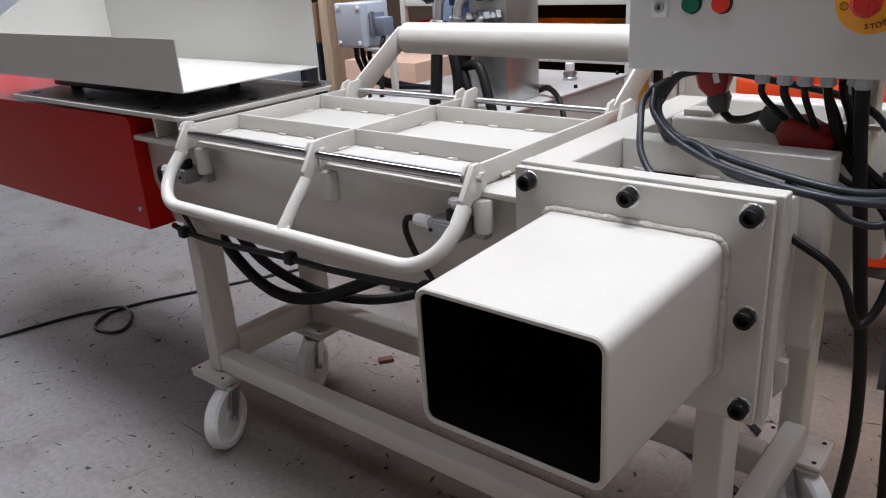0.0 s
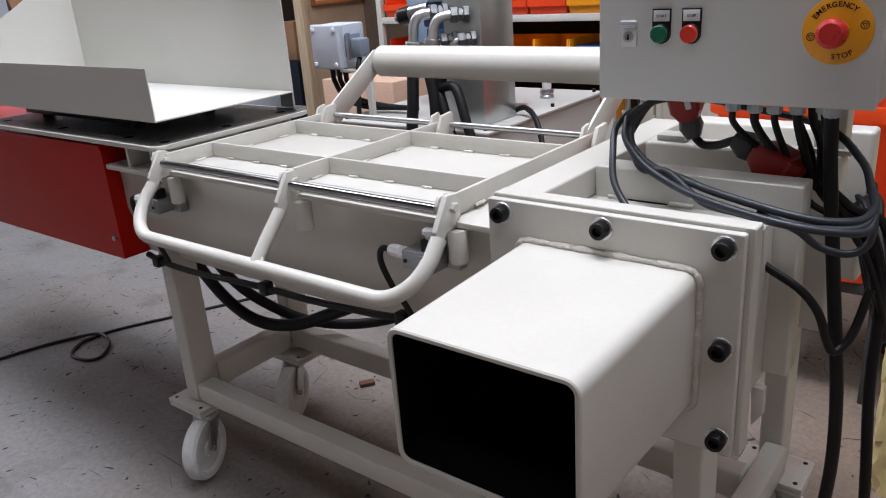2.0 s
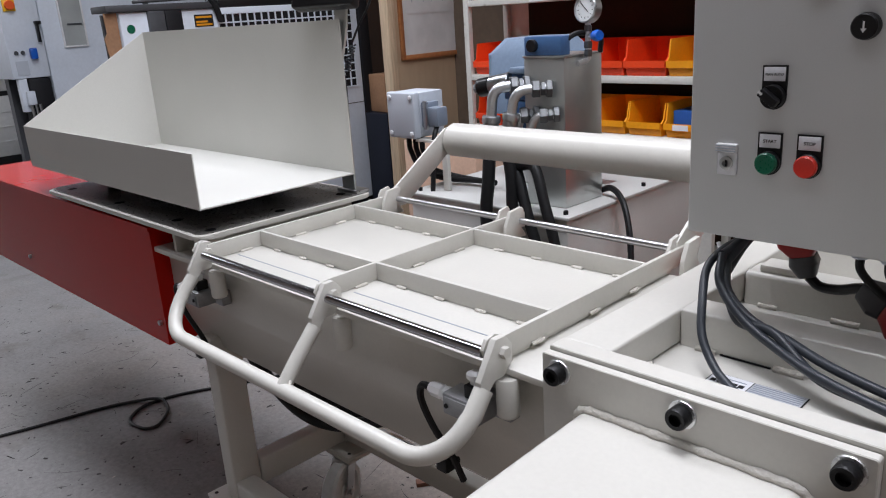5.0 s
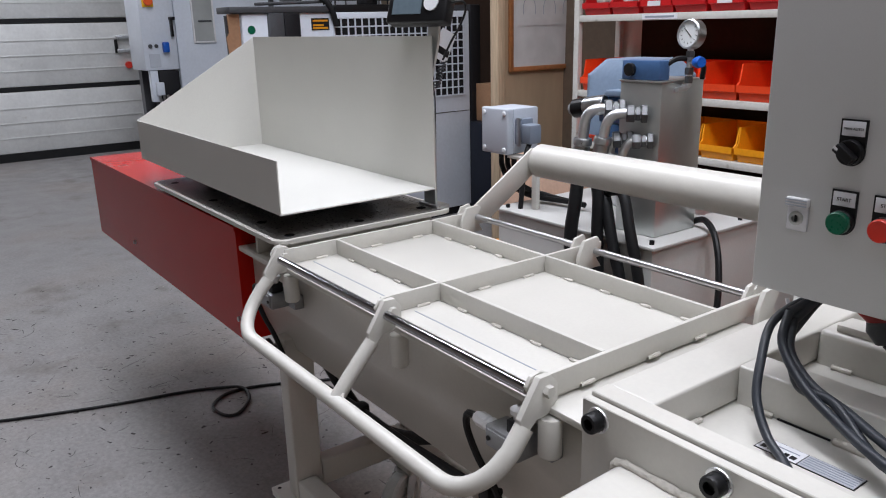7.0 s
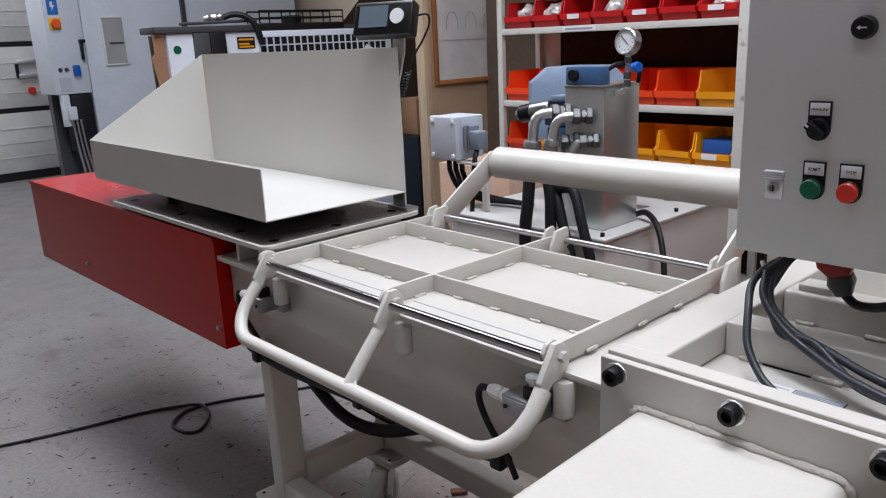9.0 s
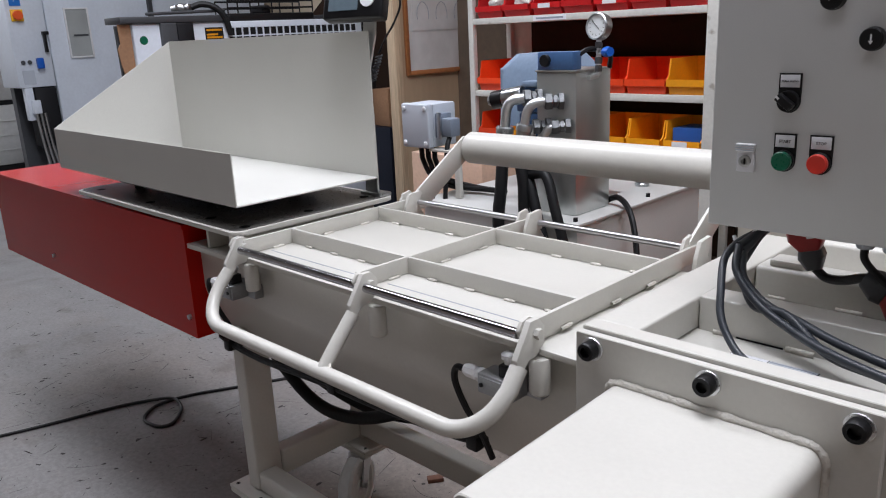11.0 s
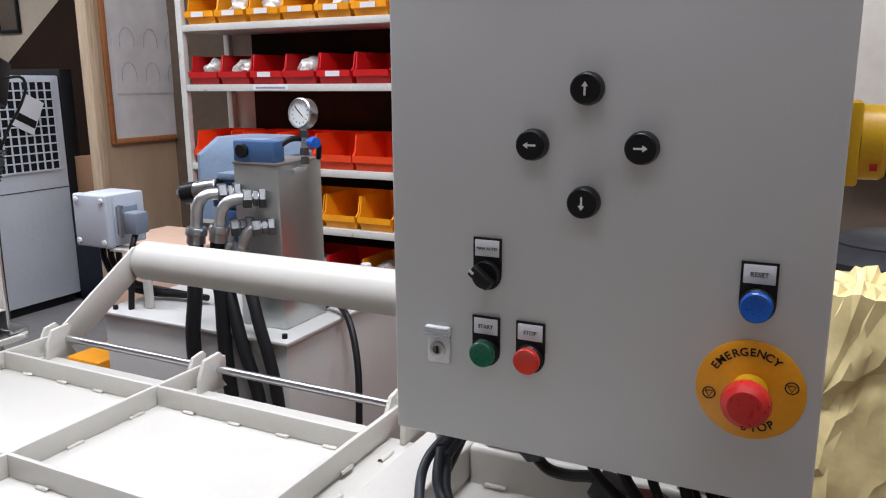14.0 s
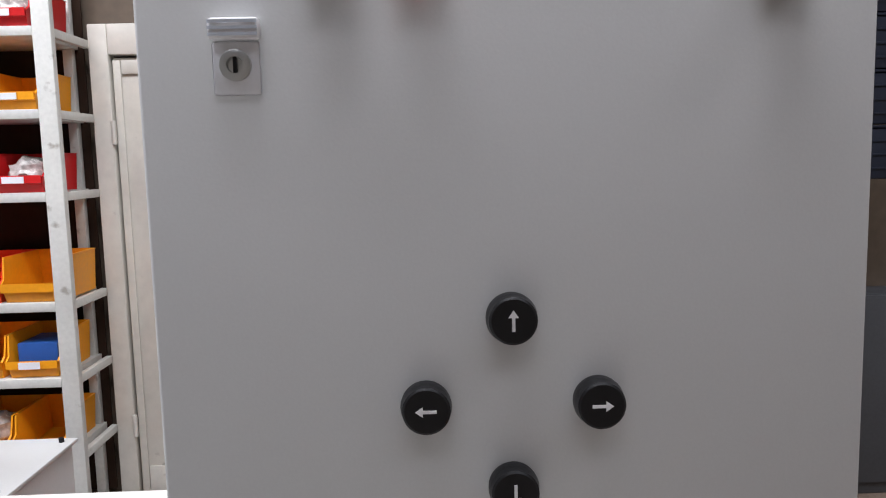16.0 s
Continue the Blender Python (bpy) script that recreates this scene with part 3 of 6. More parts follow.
# scale base plate on the press
base = part("scale_plate", slab(round_rect(-2.22, -1.262, -0.172, 0.335, 0.035, 6), "z", 0.964, 0.9745, 0.0015), M_CREAM, press, "cream plate with rounded corners and a dark mat")
part("mat", slab(round_rect(-2.209, -1.273, -0.161, 0.324, 0.028, 6), "z", 0.9746, 0.9756), M_MAT, base, "dark rubber mat")
for x0, y0 in ((-1.30, -0.121), (-1.31, 0.073), (-1.322, 0.269), (-1.461, -0.121), (-1.80, -0.121), (-2.14, -0.121), (-2.14, 0.269)):
    part("plate_hole", lathe([(0, 0), (0.013, 0), (0.013, 1), (0, 1)], (x0, y0, 0.9755), (x0, y0, 0.9762), 16), M_UNLITBLACK, base)

# red ram cover
cover = part("red_cover", loft([[(-3.10, 0.632), (-1.532, 0.642), (-1.532, 0.955), (-3.10, 0.948)]] * 2, "y", (-0.166, 0.30)), M_RED, press, "glossy red sheet steel ram cover")
part("cover_fold", slab([(-3.10, 0.938), (-1.532, 0.945), (-1.532, 0.9565), (-3.10, 0.9495)], "y", -0.1695, -0.1665), M_RED, cover)
for x0, z0 in ((-1.555, 0.70), (-2.55, 0.70)):
    part("screw", rod((x0, -0.166, z0), (x0, -0.174, z0), 0.007, 12), M_FIT, cover, "zinc screw")

# outlet tube with flanges
TX0, TX1, TZ0, TZ1 = -0.233, 0.055, 0.708, 0.922


def tube_ring(f, inset, r):
    """The tube's section, f of the way from flange to mouth; it narrows a little."""
    return round_rect(TX0 + 0.001 * f + inset, TX1 - 0.007 * f - inset, TZ0 - 0.002 * f + inset, TZ1 - 0.011 * f - inset, r)


tube_bm = bmesh.new()
rings = [[tube_bm.verts.new((u, y, v)) for u, v in o] for o, y in ((tube_ring(0, 0, 0.020), -0.196), (tube_ring(1, 0, 0.020), -0.5175), (tube_ring(1, 0.002, 0.018), -0.5195), (tube_ring(1, 0.006, 0.015), -0.5195), (tube_ring(1, 0.008, 0.013), -0.518), (tube_ring(0, 0.008, 0.013), -0.02))]
for a, b in zip(rings, rings[1:]):
    for k in range(len(a)):
        tube_bm.faces.new((a[k], a[(k + 1) % len(a)], b[(k + 1) % len(a)], b[k]))
tube_bm.faces.new(rings[-1])
outlet = part("outlet_tube", tube_bm, M_CREAM, press, "open square cream outlet tube")
# skin and ram face coloured black because the tube's inside is unlit
part("inner_lining", loft([tube_ring(1, 0.0085, 0.0125), tube_ring(0, 0.0085, 0.0125)], "y", (-0.516, -0.022), caps=False), M_UNLITBLACK, outlet, "black skin for the unlit inside of the tube")
part("ram_face", box(TX0 + 0.012, TX1 - 0.012, -0.034, -0.028, TZ0 + 0.012, TZ1 - 0.012), M_UNLITBLACK, outlet, "ram face deep in the tube, black as unlit")


def weld(points, parent, r=0.006, step=0.009):
    """A lumpy weld bead along a line."""
    line = []
    for p, q in zip(points, points[1:]):
        p, q = Vector(p), Vector(q)
        n = max(2, int((q - p).length / step))
        line += [p.lerp(q, k / n) for k in range(n)]
    line.append(Vector(points[-1]))
    bm = bmesh.new()
    rnd = random.Random(len(line))
    side = None
    rings = []
    for k, p in enumerate(line):
        d = (line[min(k + 1, len(line) - 1)] - line[max(k - 1, 0)]).normalized()
        side = d.orthogonal().normalized() if side is None else (side - d * side.dot(d)).normalized()
        up = d.cross(side)
        rr = r * rnd.uniform(0.72, 1.18)
        rings.append([bm.verts.new(p + rr * (math.cos(a) * side + math.sin(a) * up)) for a in (math.pi * j / 3 for j in range(6))])
    for a, b in zip(rings, rings[1:]):
        for j in range(6):
            bm.faces.new((a[j], a[(j + 1) % 6], b[(j + 1) % 6], b[j]))
    return part("weld", bm, M_WELD, parent, "painted weld bead", sharp=70)


FY = -0.196
weld([(u, FY - 0.001, v) for u, v in round_rect(TX0 - 0.002, TX1 + 0.002, TZ0 - 0.002, TZ1 + 0.002, 0.020)] + [(TX1 + 0.002, FY - 0.001, TZ1 - 0.018)], outlet, 0.0066)


def ring_plate(x0, x1, z0, z1, y0, y1, bevel):
    """A plate with the tube's opening through it, in one skin."""
    bm = bmesh.new()
    n = 6
    hole_line = round_rect(TX0 + 0.003, TX1 - 0.003, TZ0 + 0.003, TZ1 - 0.003, 0.018, n)
    outer = round_rect(x0, x1, z0, z1, 0.0035, n)
    rings = [[bm.verts.new((u, y, v)) for u, v in o] for o, y in ((hole_line, y0), (round_rect(x0 + bevel, x1 - bevel, z0 + bevel, z1 - bevel, 0.003, n), y0), (outer, y0 + bevel), (outer, y1), (hole_line, y1))]
    for a, b in zip(rings, rings[1:] + rings[:1]):
        for k in range(len(a)):
            bm.faces.new((a[k], a[(k + 1) % len(a)], b[(k + 1) % len(a)], b[k]))
    return bm


flange = part("flange", ring_plate(-0.290, 0.113, 0.645, 0.984, FY, FY + 0.0125, 0.0012), M_CREAM, press, "thick bolted cream flange plate")
part("flange", ring_plate(-0.288, 0.122, 0.640, 0.990, FY + 0.0140, FY + 0.0440, 0.0012), M_CREAM, press, "thick bolted cream flange plate")
part("flange_gap", box(-0.283, 0.108, FY + 0.0126, FY + 0.0139, 0.93, 0.981), M_DARK, flange)
for bx, bz in ((-0.262, 0.963), (-0.089, 0.963), (0.088, 0.963), (0.091, 0.815), (0.094, 0.671), (-0.262, 0.815), (-0.262, 0.671), (-0.089, 0.671)):
    socket_bolt((bx, FY, bz), flange)

# press box with its ribs
BY = FY + 0.0445
core = part("press_box", box(-0.288, 0.090, BY, 0.62, 0.660, 0.937, 0.004), M_CREAM, press)
part("side_ledge", box(-0.287, -0.213, BY, 0.44, 0.938, 0.9895, 0.004, 3), M_CREAM, press)
part("rib", box(-0.212, 0.128, 0.022, 0.077, 0.672, 0.992, 0.0035, 3), M_CREAM, press)
part("rib", box(-0.212, 0.137, 0.225, 0.285, 0.664, 0.992, 0.008, 3), M_CREAM, press)
part("rib", box(-0.212, 0.150, 0.430, 0.490, 0.690, 0.992, 0.008, 3), M_CREAM, press)
for x0, x1 in ((-0.185, -0.155), (-0.075, -0.035), (0.030, 0.062)):
    weld([(x0, 0.019, 0.940), (x1, 0.019, 0.940)], core, 0.005)
    weld([(x0, 0.222, 0.940), (x1, 0.222, 0.940)], core, 0.005)
weld([(-0.209, -0.12, 0.940), (-0.209, -0.06, 0.940)], core, 0.005)
part("gap_shadow", box(-0.15, -0.08, 0.0195, 0.0218, 0.9372, 0.9395), M_DARK, core)
part("guide_bracket", slab([(0.083, 0.655), (0.103, 0.655), (0.104, 0.608), (0.087, 0.582)], "y", -0.005, 0.012, 0.001), M_CREAM, press)
# rating plates on the recessed floor
plate = part("rating_plate", box(-0.132, -0.010, -0.061, -0.030, 0.9372, 0.9380), M_INK, press, "white and grey rating label with a black border")
part("label_field", box(-0.1305, -0.0785, -0.0598, -0.0312, 0.9381, 0.9385), M_LABEL, plate, "white label field")
part("label_field", box(-0.0770, -0.0115, -0.0598, -0.0312, 0.9381, 0.9385), M_RATING, plate, "grey printed label field")
for a, b in ((-0.127, -0.120), (-0.118, -0.111), (-0.109, -0.102), (-0.098, -0.092), (-0.090, -0.083)):
    part("print_bar", box(a, b, -0.0560, -0.0480, 0.9386, 0.9389), M_INK, plate)
part("print_bar", box(-0.127, -0.084, -0.0420, -0.0400, 0.9386, 0.9389), M_GREYINK, plate)
for k in range(5):
    part("print_bar", box(-0.075, -0.0135, -0.0362 - 0.0050 * k, -0.0345 - 0.0050 * k, 0.9386, 0.9389), M_GREYINK, plate)
part("rib_pad", box(-0.190, -0.135, 0.232, 0.275, 0.9925, 1.004, 0.002), M_CREAM, press)

# ---- the lid ----
LX, LM, LR = -1.240, -0.826, -0.400
LV = -0.793  # middle lever, a little beside the middle bar
lid = part("lid", box(LX, LR, -0.150, 0.335, 0.9195, 0.926, 0.001), M_CREAM, press, "hinged cream lid with a grid of flat bars")


def bar_y(x, y0, y1, z0=0.918, z1=0.962):
    return part("grid_bar", box(x - 0.004, x + 0.004, y0, y1, z0, z1, 0.0012), M_CREAM, lid)


for x in (LX, LM, LR):
    bar_y(x, -0.165, 0.42, 0.9265)
for a, b in ((LX + 0.0045, LM - 0.0045), (LM + 0.0045, LR - 0.0045)):
    for y in (-0.030, 0.248):
        part("grid_bar", box(a, b, y - 0.004, y + 0.004, 0.9265, 0.962, 0.0012), M_CREAM, lid)
        for s in (0.18, 0.42, 0.66, 0.88):
            x = a + (b - a) * s
            weld([(x - 0.013, y - 0.006, 0.927), (x + 0.013, y - 0.006, 0.927)], lid, 0.0045)
            if y < 0.1:
                weld([(x - 0.011, y + 0.006, 0.927), (x + 0.011, y + 0.006, 0.927)], lid, 0.004)
for x in (LX, LM, LR):
    for y in (-0.09, 0.06, 0.18):
        weld([(x + 0.006, y, 0.927), (x + 0.006, y + 0.03, 0.927)], lid, 0.0045)
    weld([(x - 0.006, 0.0, 0.927), (x - 0.006, 0.03, 0.927)], lid, 0.0045)
for a, b in ((LX + 0.02, LM - 0.02), (LM + 0.02, LR - 0.02)):
    part("seam", box(a, b, -0.105, -0.1025, 0.9258, 0.9266), M_GREYINK, lid)
for y in (-0.03, 0.11, 0.25):
    weld([(LR + 0.03, y, 0.919), (LR + 0.03, y + 0.035, 0.919)], press, 0.006)

# front rods, lever plates and the handle
for a, b in ((LX + 0.010, LV - 0.010), (LV + 0.010, LR - 0.010)):
    part("latch_rod", rod((a, -0.180, 0.943), (b, -0.180, 0.943), 0.0088, 18), M_CHROMEDARK, lid, "dark polished steel rod")
    part("front_strip", box(a + 0.01, b - 0.01, -0.172, -0.161, 0.912, 0.924, 0.002), M_CREAM, lid)
for x, c in ((LX, LX - 0.004), (LV, LV), (LR, LR + 0.010)):
    outline = [(-0.146, 0.926), (-0.146, 0.953), (-0.160, 0.969), (-0.180, 0.969), (-0.216, 0.915), (-0.216, 0.905), (-0.224, 0.895), (-0.206, 0.884), (-0.196, 0.898), (-0.186, 0.908), (-0.166, 0.908)]
    part("lever_plate", slab(outline, "x", c - 0.0055, c + 0.0055, 0.0008), M_CREAM, lid)
    part("bar_end", slab([(-0.148, 0.962), (-0.166, 0.970), (-0.182, 0.966), (-0.192, 0.952), (-0.185, 0.938), (-0.148, 0.930)], "x", c - 0.0165, c - 0.0095, 0.0008), M_CREAM, lid)
    part("pivot_bolt", lathe([(0, 0), (0.0085, 0), (0.0095, 0.04), (0.0095, 0.96), (0.0085, 1), (0, 1)], (c - 0.024, -0.166, 0.946), (c + 0.014, -0.166, 0.946), 6), M_CREAM, lid)
    part("stop_cylinder", lathe([(0, 0), (0.015, 0), (0.0175, 0.06), (0.0175, 0.94), (0.016, 1), (0, 1)], (x + 0.018, -0.162, 0.843), (x + 0.018, -0.162, 0.905), 24), M_CREAM, press)
hx0, hx1 = LX - 0.004, LR + 0.010
hy, hz = -0.290, 0.805


def on_handle(x, v):
    """A point of the sloping handle plane, v metres down from the levers."""
    return (x, -0.205 - 0.674 * v, 0.900 - 0.738 * v)


pts = [on_handle(hx0, 0.0), on_handle(hx0 - 0.002, 0.040)]
for k in range(1, 16):
    a = radians(6 * k)
    pts.append(on_handle(hx0 + 0.088 * (1 - math.cos(a)), 0.040 + 0.088 * math.sin(a)))
pts += [(LV, hy, hz)]
mirror = [(hx0 + hx1 - x, y, z) for x, y, z in pts[-2::-1]]
part("handle", hose(pts + mirror, 0.0145, 18, soft=False), M_CREAM, lid, "bent cream tubular pull handle")
part("handle_stay", hose([(LV, -0.207, 0.897), (LV, -0.250, 0.851), (LV, hy, hz)], 0.0135, 14, 4, soft=False), M_CREAM, lid)
weld([(LV - 0.018, hy + 0.006, hz + 0.010), (LV - 0.010, hy + 0.012, hz + 0.016), (LV + 0.010, hy + 0.012, hz + 0.016), (LV + 0.018, hy + 0.006, hz + 0.010)], lid, 0.004)

# rear hinges and the counterweight roll
for x in (LX, LM, LR):
    ear = [(0.300, 0.927), (0.330, 0.950), (0.346, 0.979), (0.372, 0.984), (0.378, 0.976), (0.368, 0.950), (0.376, 0.927)]
    part("hinge_ear", slab(ear, "x", x - 0.0115, x - 0.0045, 0.0006), M_CREAM, lid)
    ear2 = [(0.312, 0.919), (0.316, 0.952), (0.332, 0.984), (0.372, 0.988), (0.378, 0.980), (0.360, 0.950), (0.384, 0.919)]
    part("hinge_bracket", slab(ear2, "x", x + 0.028, x + 0.037, 0.0008), M_CREAM, press)
for a, b in ((LX + 0.02, LM - 0.014), (LM + 0.02, LR - 0.014)):
    part("hinge_rod", rod((a, 0.365, 0.957), (b, 0.365, 0.957), 0.0075, 16), M_CHROME, lid, "bright ground steel rod")
for x in (LX + 0.030, LR + 0.012):
    arm = [(0.36, 0.930), (0.41, 0.930), (0.605, 1.055), (0.605, 1.11), (0.575, 1.11), (0.36, 0.972)]
    part("counter_arm", slab(arm, "x", x - 0.020, x - 0.0135, 0.001), M_CREAM, lid)
part("counterweight", lathe([(0, 0), (0.043, 0), (0.0455, 0.004), (0.0455, 0.996), (0.043, 1), (0, 1)], (LX + 0.022, 0.600, 1.075), (LR + 0.01, 0.600, 1.075), 40), M_CREAM, lid, "smooth cream counterweight tube")


def limit_switch(x, z):
    """A diecast limit switch with roller plunger, cable gland and lead, before the chamber front."""
    s = part("limit_switch", box(x - 0.022, x + 0.050, -0.196, -0.152, z, z + 0.036, 0.003), M_ALU, press, "diecast limit switch with cable gland")
    part("switch_cover", box(x - 0.016, x + 0.044, -0.1990, -0.1962, z + 0.004, z + 0.032, 0.001), M_ALU, s)
    part("mount_plate", box(x - 0.010, x + 0.075, -0.150, -0.1265, z - 0.004, z + 0.030, 0.002), M_ALU, s)
    part("plunger_collar", box(x + 0.018, x + 0.042, -0.188, -0.160, z + 0.0365, z + 0.058, 0.002), M_BLACKPL, s, "black plunger collar")
    part("plunger", lathe([(0, 0), (0.008, 0), (0.008, 0.4), (0.013, 0.5), (0.013, 0.85), (0.008, 1), (0, 1)], (x + 0.030, -0.174, z + 0.0585), (x + 0.030, -0.174, z + 0.078), 16), M_WHITEPL, s, "pale plunger head")
    for dx in (-0.010, 0.038):
        part("screw", rod((x + dx, -0.199, z + 0.018), (x + dx, -0.2015, z + 0.018), 0.004, 10), M_BLACKSTEEL, s)
    part("gland", lathe([(0, 0), (0.013, 0), (0.013, 0.30), (0.009, 0.36), (0.0125, 0.42), (0.0125, 0.8), (0.009, 1), (0, 1)], (x - 0.022, -0.174, z + 0.020), (x - 0.066, -0.178, z + 0.024), 8), M_WHITEPL, s, "pale cable gland")
    part("lead", hose([(x - 0.064, -0.178, z + 0.024), (x - 0.086, -0.179, z + 0.020), (x - 0.094, -0.175, z - 0.01), (x - 0.080, -0.165, z - 0.06), (x - 0.058, -0.150, z - 0.11), (x - 0.045, -0.138, z - 0.16)], 0.0062, 8), M_CABLEBLACK, s, "black lead")


limit_switch(-0.465, 0.825)
limit_switch(-1.315, 0.815)

# ---- scale and tray ----
tray = thing("weighing_tray", (-1.83, 0.06, 1.024), "cream sheet steel chute tray with slanted side on the scale", "tray")
TXA, TXB, TYA, TYB, TZF = -2.375, -1.277, -0.147, 0.285, 1.030
part("tray_floor", box(TXA, TXB, TYA, TYB, TZF, TZF + 0.003), M_TRAY, tray)
part("front_wall", box(TXA, TXB, TYA - 0.003, TYA - 0.0002, TZF, 1.157), M_TRAY, tray)
part("back_wall", box(TXA, TXB, TYB + 0.0002, TYB + 0.003, TZF, 1.415), M_TRAY, tray)
part("side_wall", slab([(TYA - 0.003, TZF), (TYB + 0.003, TZF), (TYB + 0.003, 1.415), (TYA - 0.003, 1.157)], "x", TXA - 0.003, TXA - 0.0002), M_TRAY, tray)

scale = thing("platform_scale", (-1.75, 0.1, 0.9757), "black platform scale with a display on a bent steel post", "scale")
part("platform", box(-2.12, -1.50, -0.07, 0.24, 0.993, 1.029, 0.004), M_BLACKPL, scale, "black scale platform")
for x in (-2.06, -1.56):
    for y in (-0.03, 0.2):
        part("foot", rod((x, y, 0.9758), (x, y, 0.994), 0.018), M_RUBBER, scale)
part("post_base", box(-1.36, -1.275, 0.288, 0.33, 0.9758, 0.985, 0.002), M_FIT, scale)
part("post", slab([(-1.345, 0.985), (-1.293, 0.985), (-1.293, 1.20), (-1.302, 1.30), (-1.264, 1.40), (-1.255, 1.47), (-1.302, 1.47), (-1.309, 1.405), (-1.345, 1.30)], "y", 0.297, 0.303, 0.001), M_ZINC, scale, "flat bent steel post")
mm = pose(-1.302, 0.275, 1.484, -20, 0, 22)
disp = part("display", box(-0.086, 0.086, -0.02, 0.02, -0.045, 0.045, 0.007, 3, m=mm), M_BLACKPL, scale, "black display unit")
part("screen", box(-0.068, 0.016, -0.0225, -0.0203, -0.025, 0.032, m=mm), M_SCREEN, disp, "grey liquid crystal screen")
part("bezel", box(-0.080, 0.080, -0.0212, -0.0198, 0.034, 0.041, 0.0005, m=mm), M_FIT, disp, "bright bezel edge")
part("keypad", lathe([(0, 0), (0.020, 0), (0.020, 1), (0, 1)], mm @ Vector((0.043, -0.0203, 0.002)), mm @ Vector((0.043, -0.024, 0.002)), 20), M_LABEL, disp, "round pale keypad")
part("lead", hose([(-1.222, 0.309, 1.492), (-1.203, 0.330, 1.493), (-1.206, 0.338, 1.470), (-1.232, 0.336, 1.430), (-1.256, 0.331, 1.400), (-1.288, 0.328, 1.356)], 0.0028, 8), M_CABLEBLACK, scale, "thin black lead")
spring = [(-1.288 - 0.034 * k / 60 + 0.008 * math.sin(k * 0.9), 0.330 + 0.008 * math.cos(k * 0.9), 1.352 - 0.068 * k / 60) for k in range(61)]
part("coiled_lead", hose(spring + [(-1.328, 0.329, 1.25), (-1.332, 0.329, 1.10), (-1.334, 0.330, 0.99)], 0.0019, 6), M_CABLE, scale, "coiled grey lead")

# ---- control cabinet ----
CY = 0.018
CB, CT = 1.110, 1.718
cab = thing("control_cabinet", (0, 0.12, CB), "light grey steel control cabinet with push buttons", "control panel")
part("body", box(-0.201, 0.206, CY + 0.021, CY + 0.205, CB + 0.002, CT - 0.002, 0.003), M_PANEL, cab)
cdoor = part("door", box(-0.203, 0.208, CY, CY + 0.018, CB, CT, 0.0025, 3), M_PANEL, cab, "grey cabinet door")


def key_lock(x, z):
    k = part("lock", box(x - 0.0130, x + 0.0130, CY - 0.0035, CY - 0.0002, z - 0.020, z + 0.009, 0.0022), M_LABEL, cdoor, "pale plastic key lock")
    part("lock_cap", box(x - 0.0138, x + 0.0138, CY - 0.0085, CY - 0.0002, z + 0.0095, z + 0.021, 0.0022), M_WHITEPL, k, "white ribbed lock cap")
    for j in range(3):
        part("cap_rib", box(x - 0.0132, x + 0.0132, CY - 0.0094, CY - 0.0086, z + 0.0112 + j * 0.0034, z + 0.0128 + j * 0.0034), M_PLASTIC_GREY, k)
    part("keyhole", lathe([(0, 0), (0.0085, 0), (0.0085, 0.8), (0.0065, 1), (0.0045, 1), (0.004, 0.3), (0, 0.3)], (x, CY - 0.0036, z - 0.004), (x, CY - 0.0075, z - 0.004), 20), M_ZINC, k, "steel key barrel")
    part("key_slot", box(x - 0.001, x + 0.001, CY - 0.0070, CY - 0.0050, z - 0.0095, z + 0.0015), M_BLACKSTEEL, k)


key_lock(-0.150, 1.213)
key_lock(-0.148, 1.621)


def out(x, z, d):
    return (x, CY - d, z)


def arrow_button(x, z, turn):
    b = part("arrow_button", lathe([(0, 0), (0.0146, 0), (0.0149, 0.3), (0.0143, 0.55), (0.0138, 0.92), (0.0125, 1.0), (0, 1.0)], out(x, z, 0.0002), out(x, z, 0.0135), 32), M_BLACKPL, cdoor, "black round push button with a white arrow")
    m = Matrix.Translation((x, CY - 0.0136, z)) @ Matrix.Rotation(radians(turn), 4, "Y")
    bm = box(-0.0058, 0.0020, -0.0006, 0.0, -0.0009, 0.0009, m=m)
    tri = slab([(0.0020, -0.0030), (0.0064, 0.0), (0.0020, 0.0030)], "y", -0.0006, 0.0)
    bmesh.ops.transform(tri, matrix=m, verts=tri.verts[:])
    part("arrow", merge(bm, tri), M_WHITEPL, b, "white arrow")


for x, z, turn in ((0, 1.473, -90), (0, 1.372, 90), (-0.05, 1.4225, 180), (0.05, 1.4225, 0)):
    arrow_button(x, z, turn)


def legend(x, z, text):
    """Black holder with a white label above a button at x, z."""
    o = [(x - 0.0148, z + 0.0365), (x - 0.0148, z)] + [(x - 0.0148 * math.cos(radians(a)), z - 0.0158 * math.sin(radians(a))) for a in range(15, 180, 15)] + [(x + 0.0148, z), (x + 0.0148, z + 0.0365)]
    h = part("legend_holder", slab(o, "y", CY - 0.0022, CY - 0.0002), M_BLACKPL, cdoor, "black legend holder with white label")
    part("label", box(x - 0.0128, x + 0.0128, CY - 0.0030, CY - 0.0023, z + 0.0180, z + 0.0345, 0.0003), M_LABEL, h, "white label")
    lettering(text, 0.0056 if len(text) < 6 else 0.0041, pose(x, CY - 0.0033, z + 0.0258, 90, 0, 0), M_INK, h)
    return h


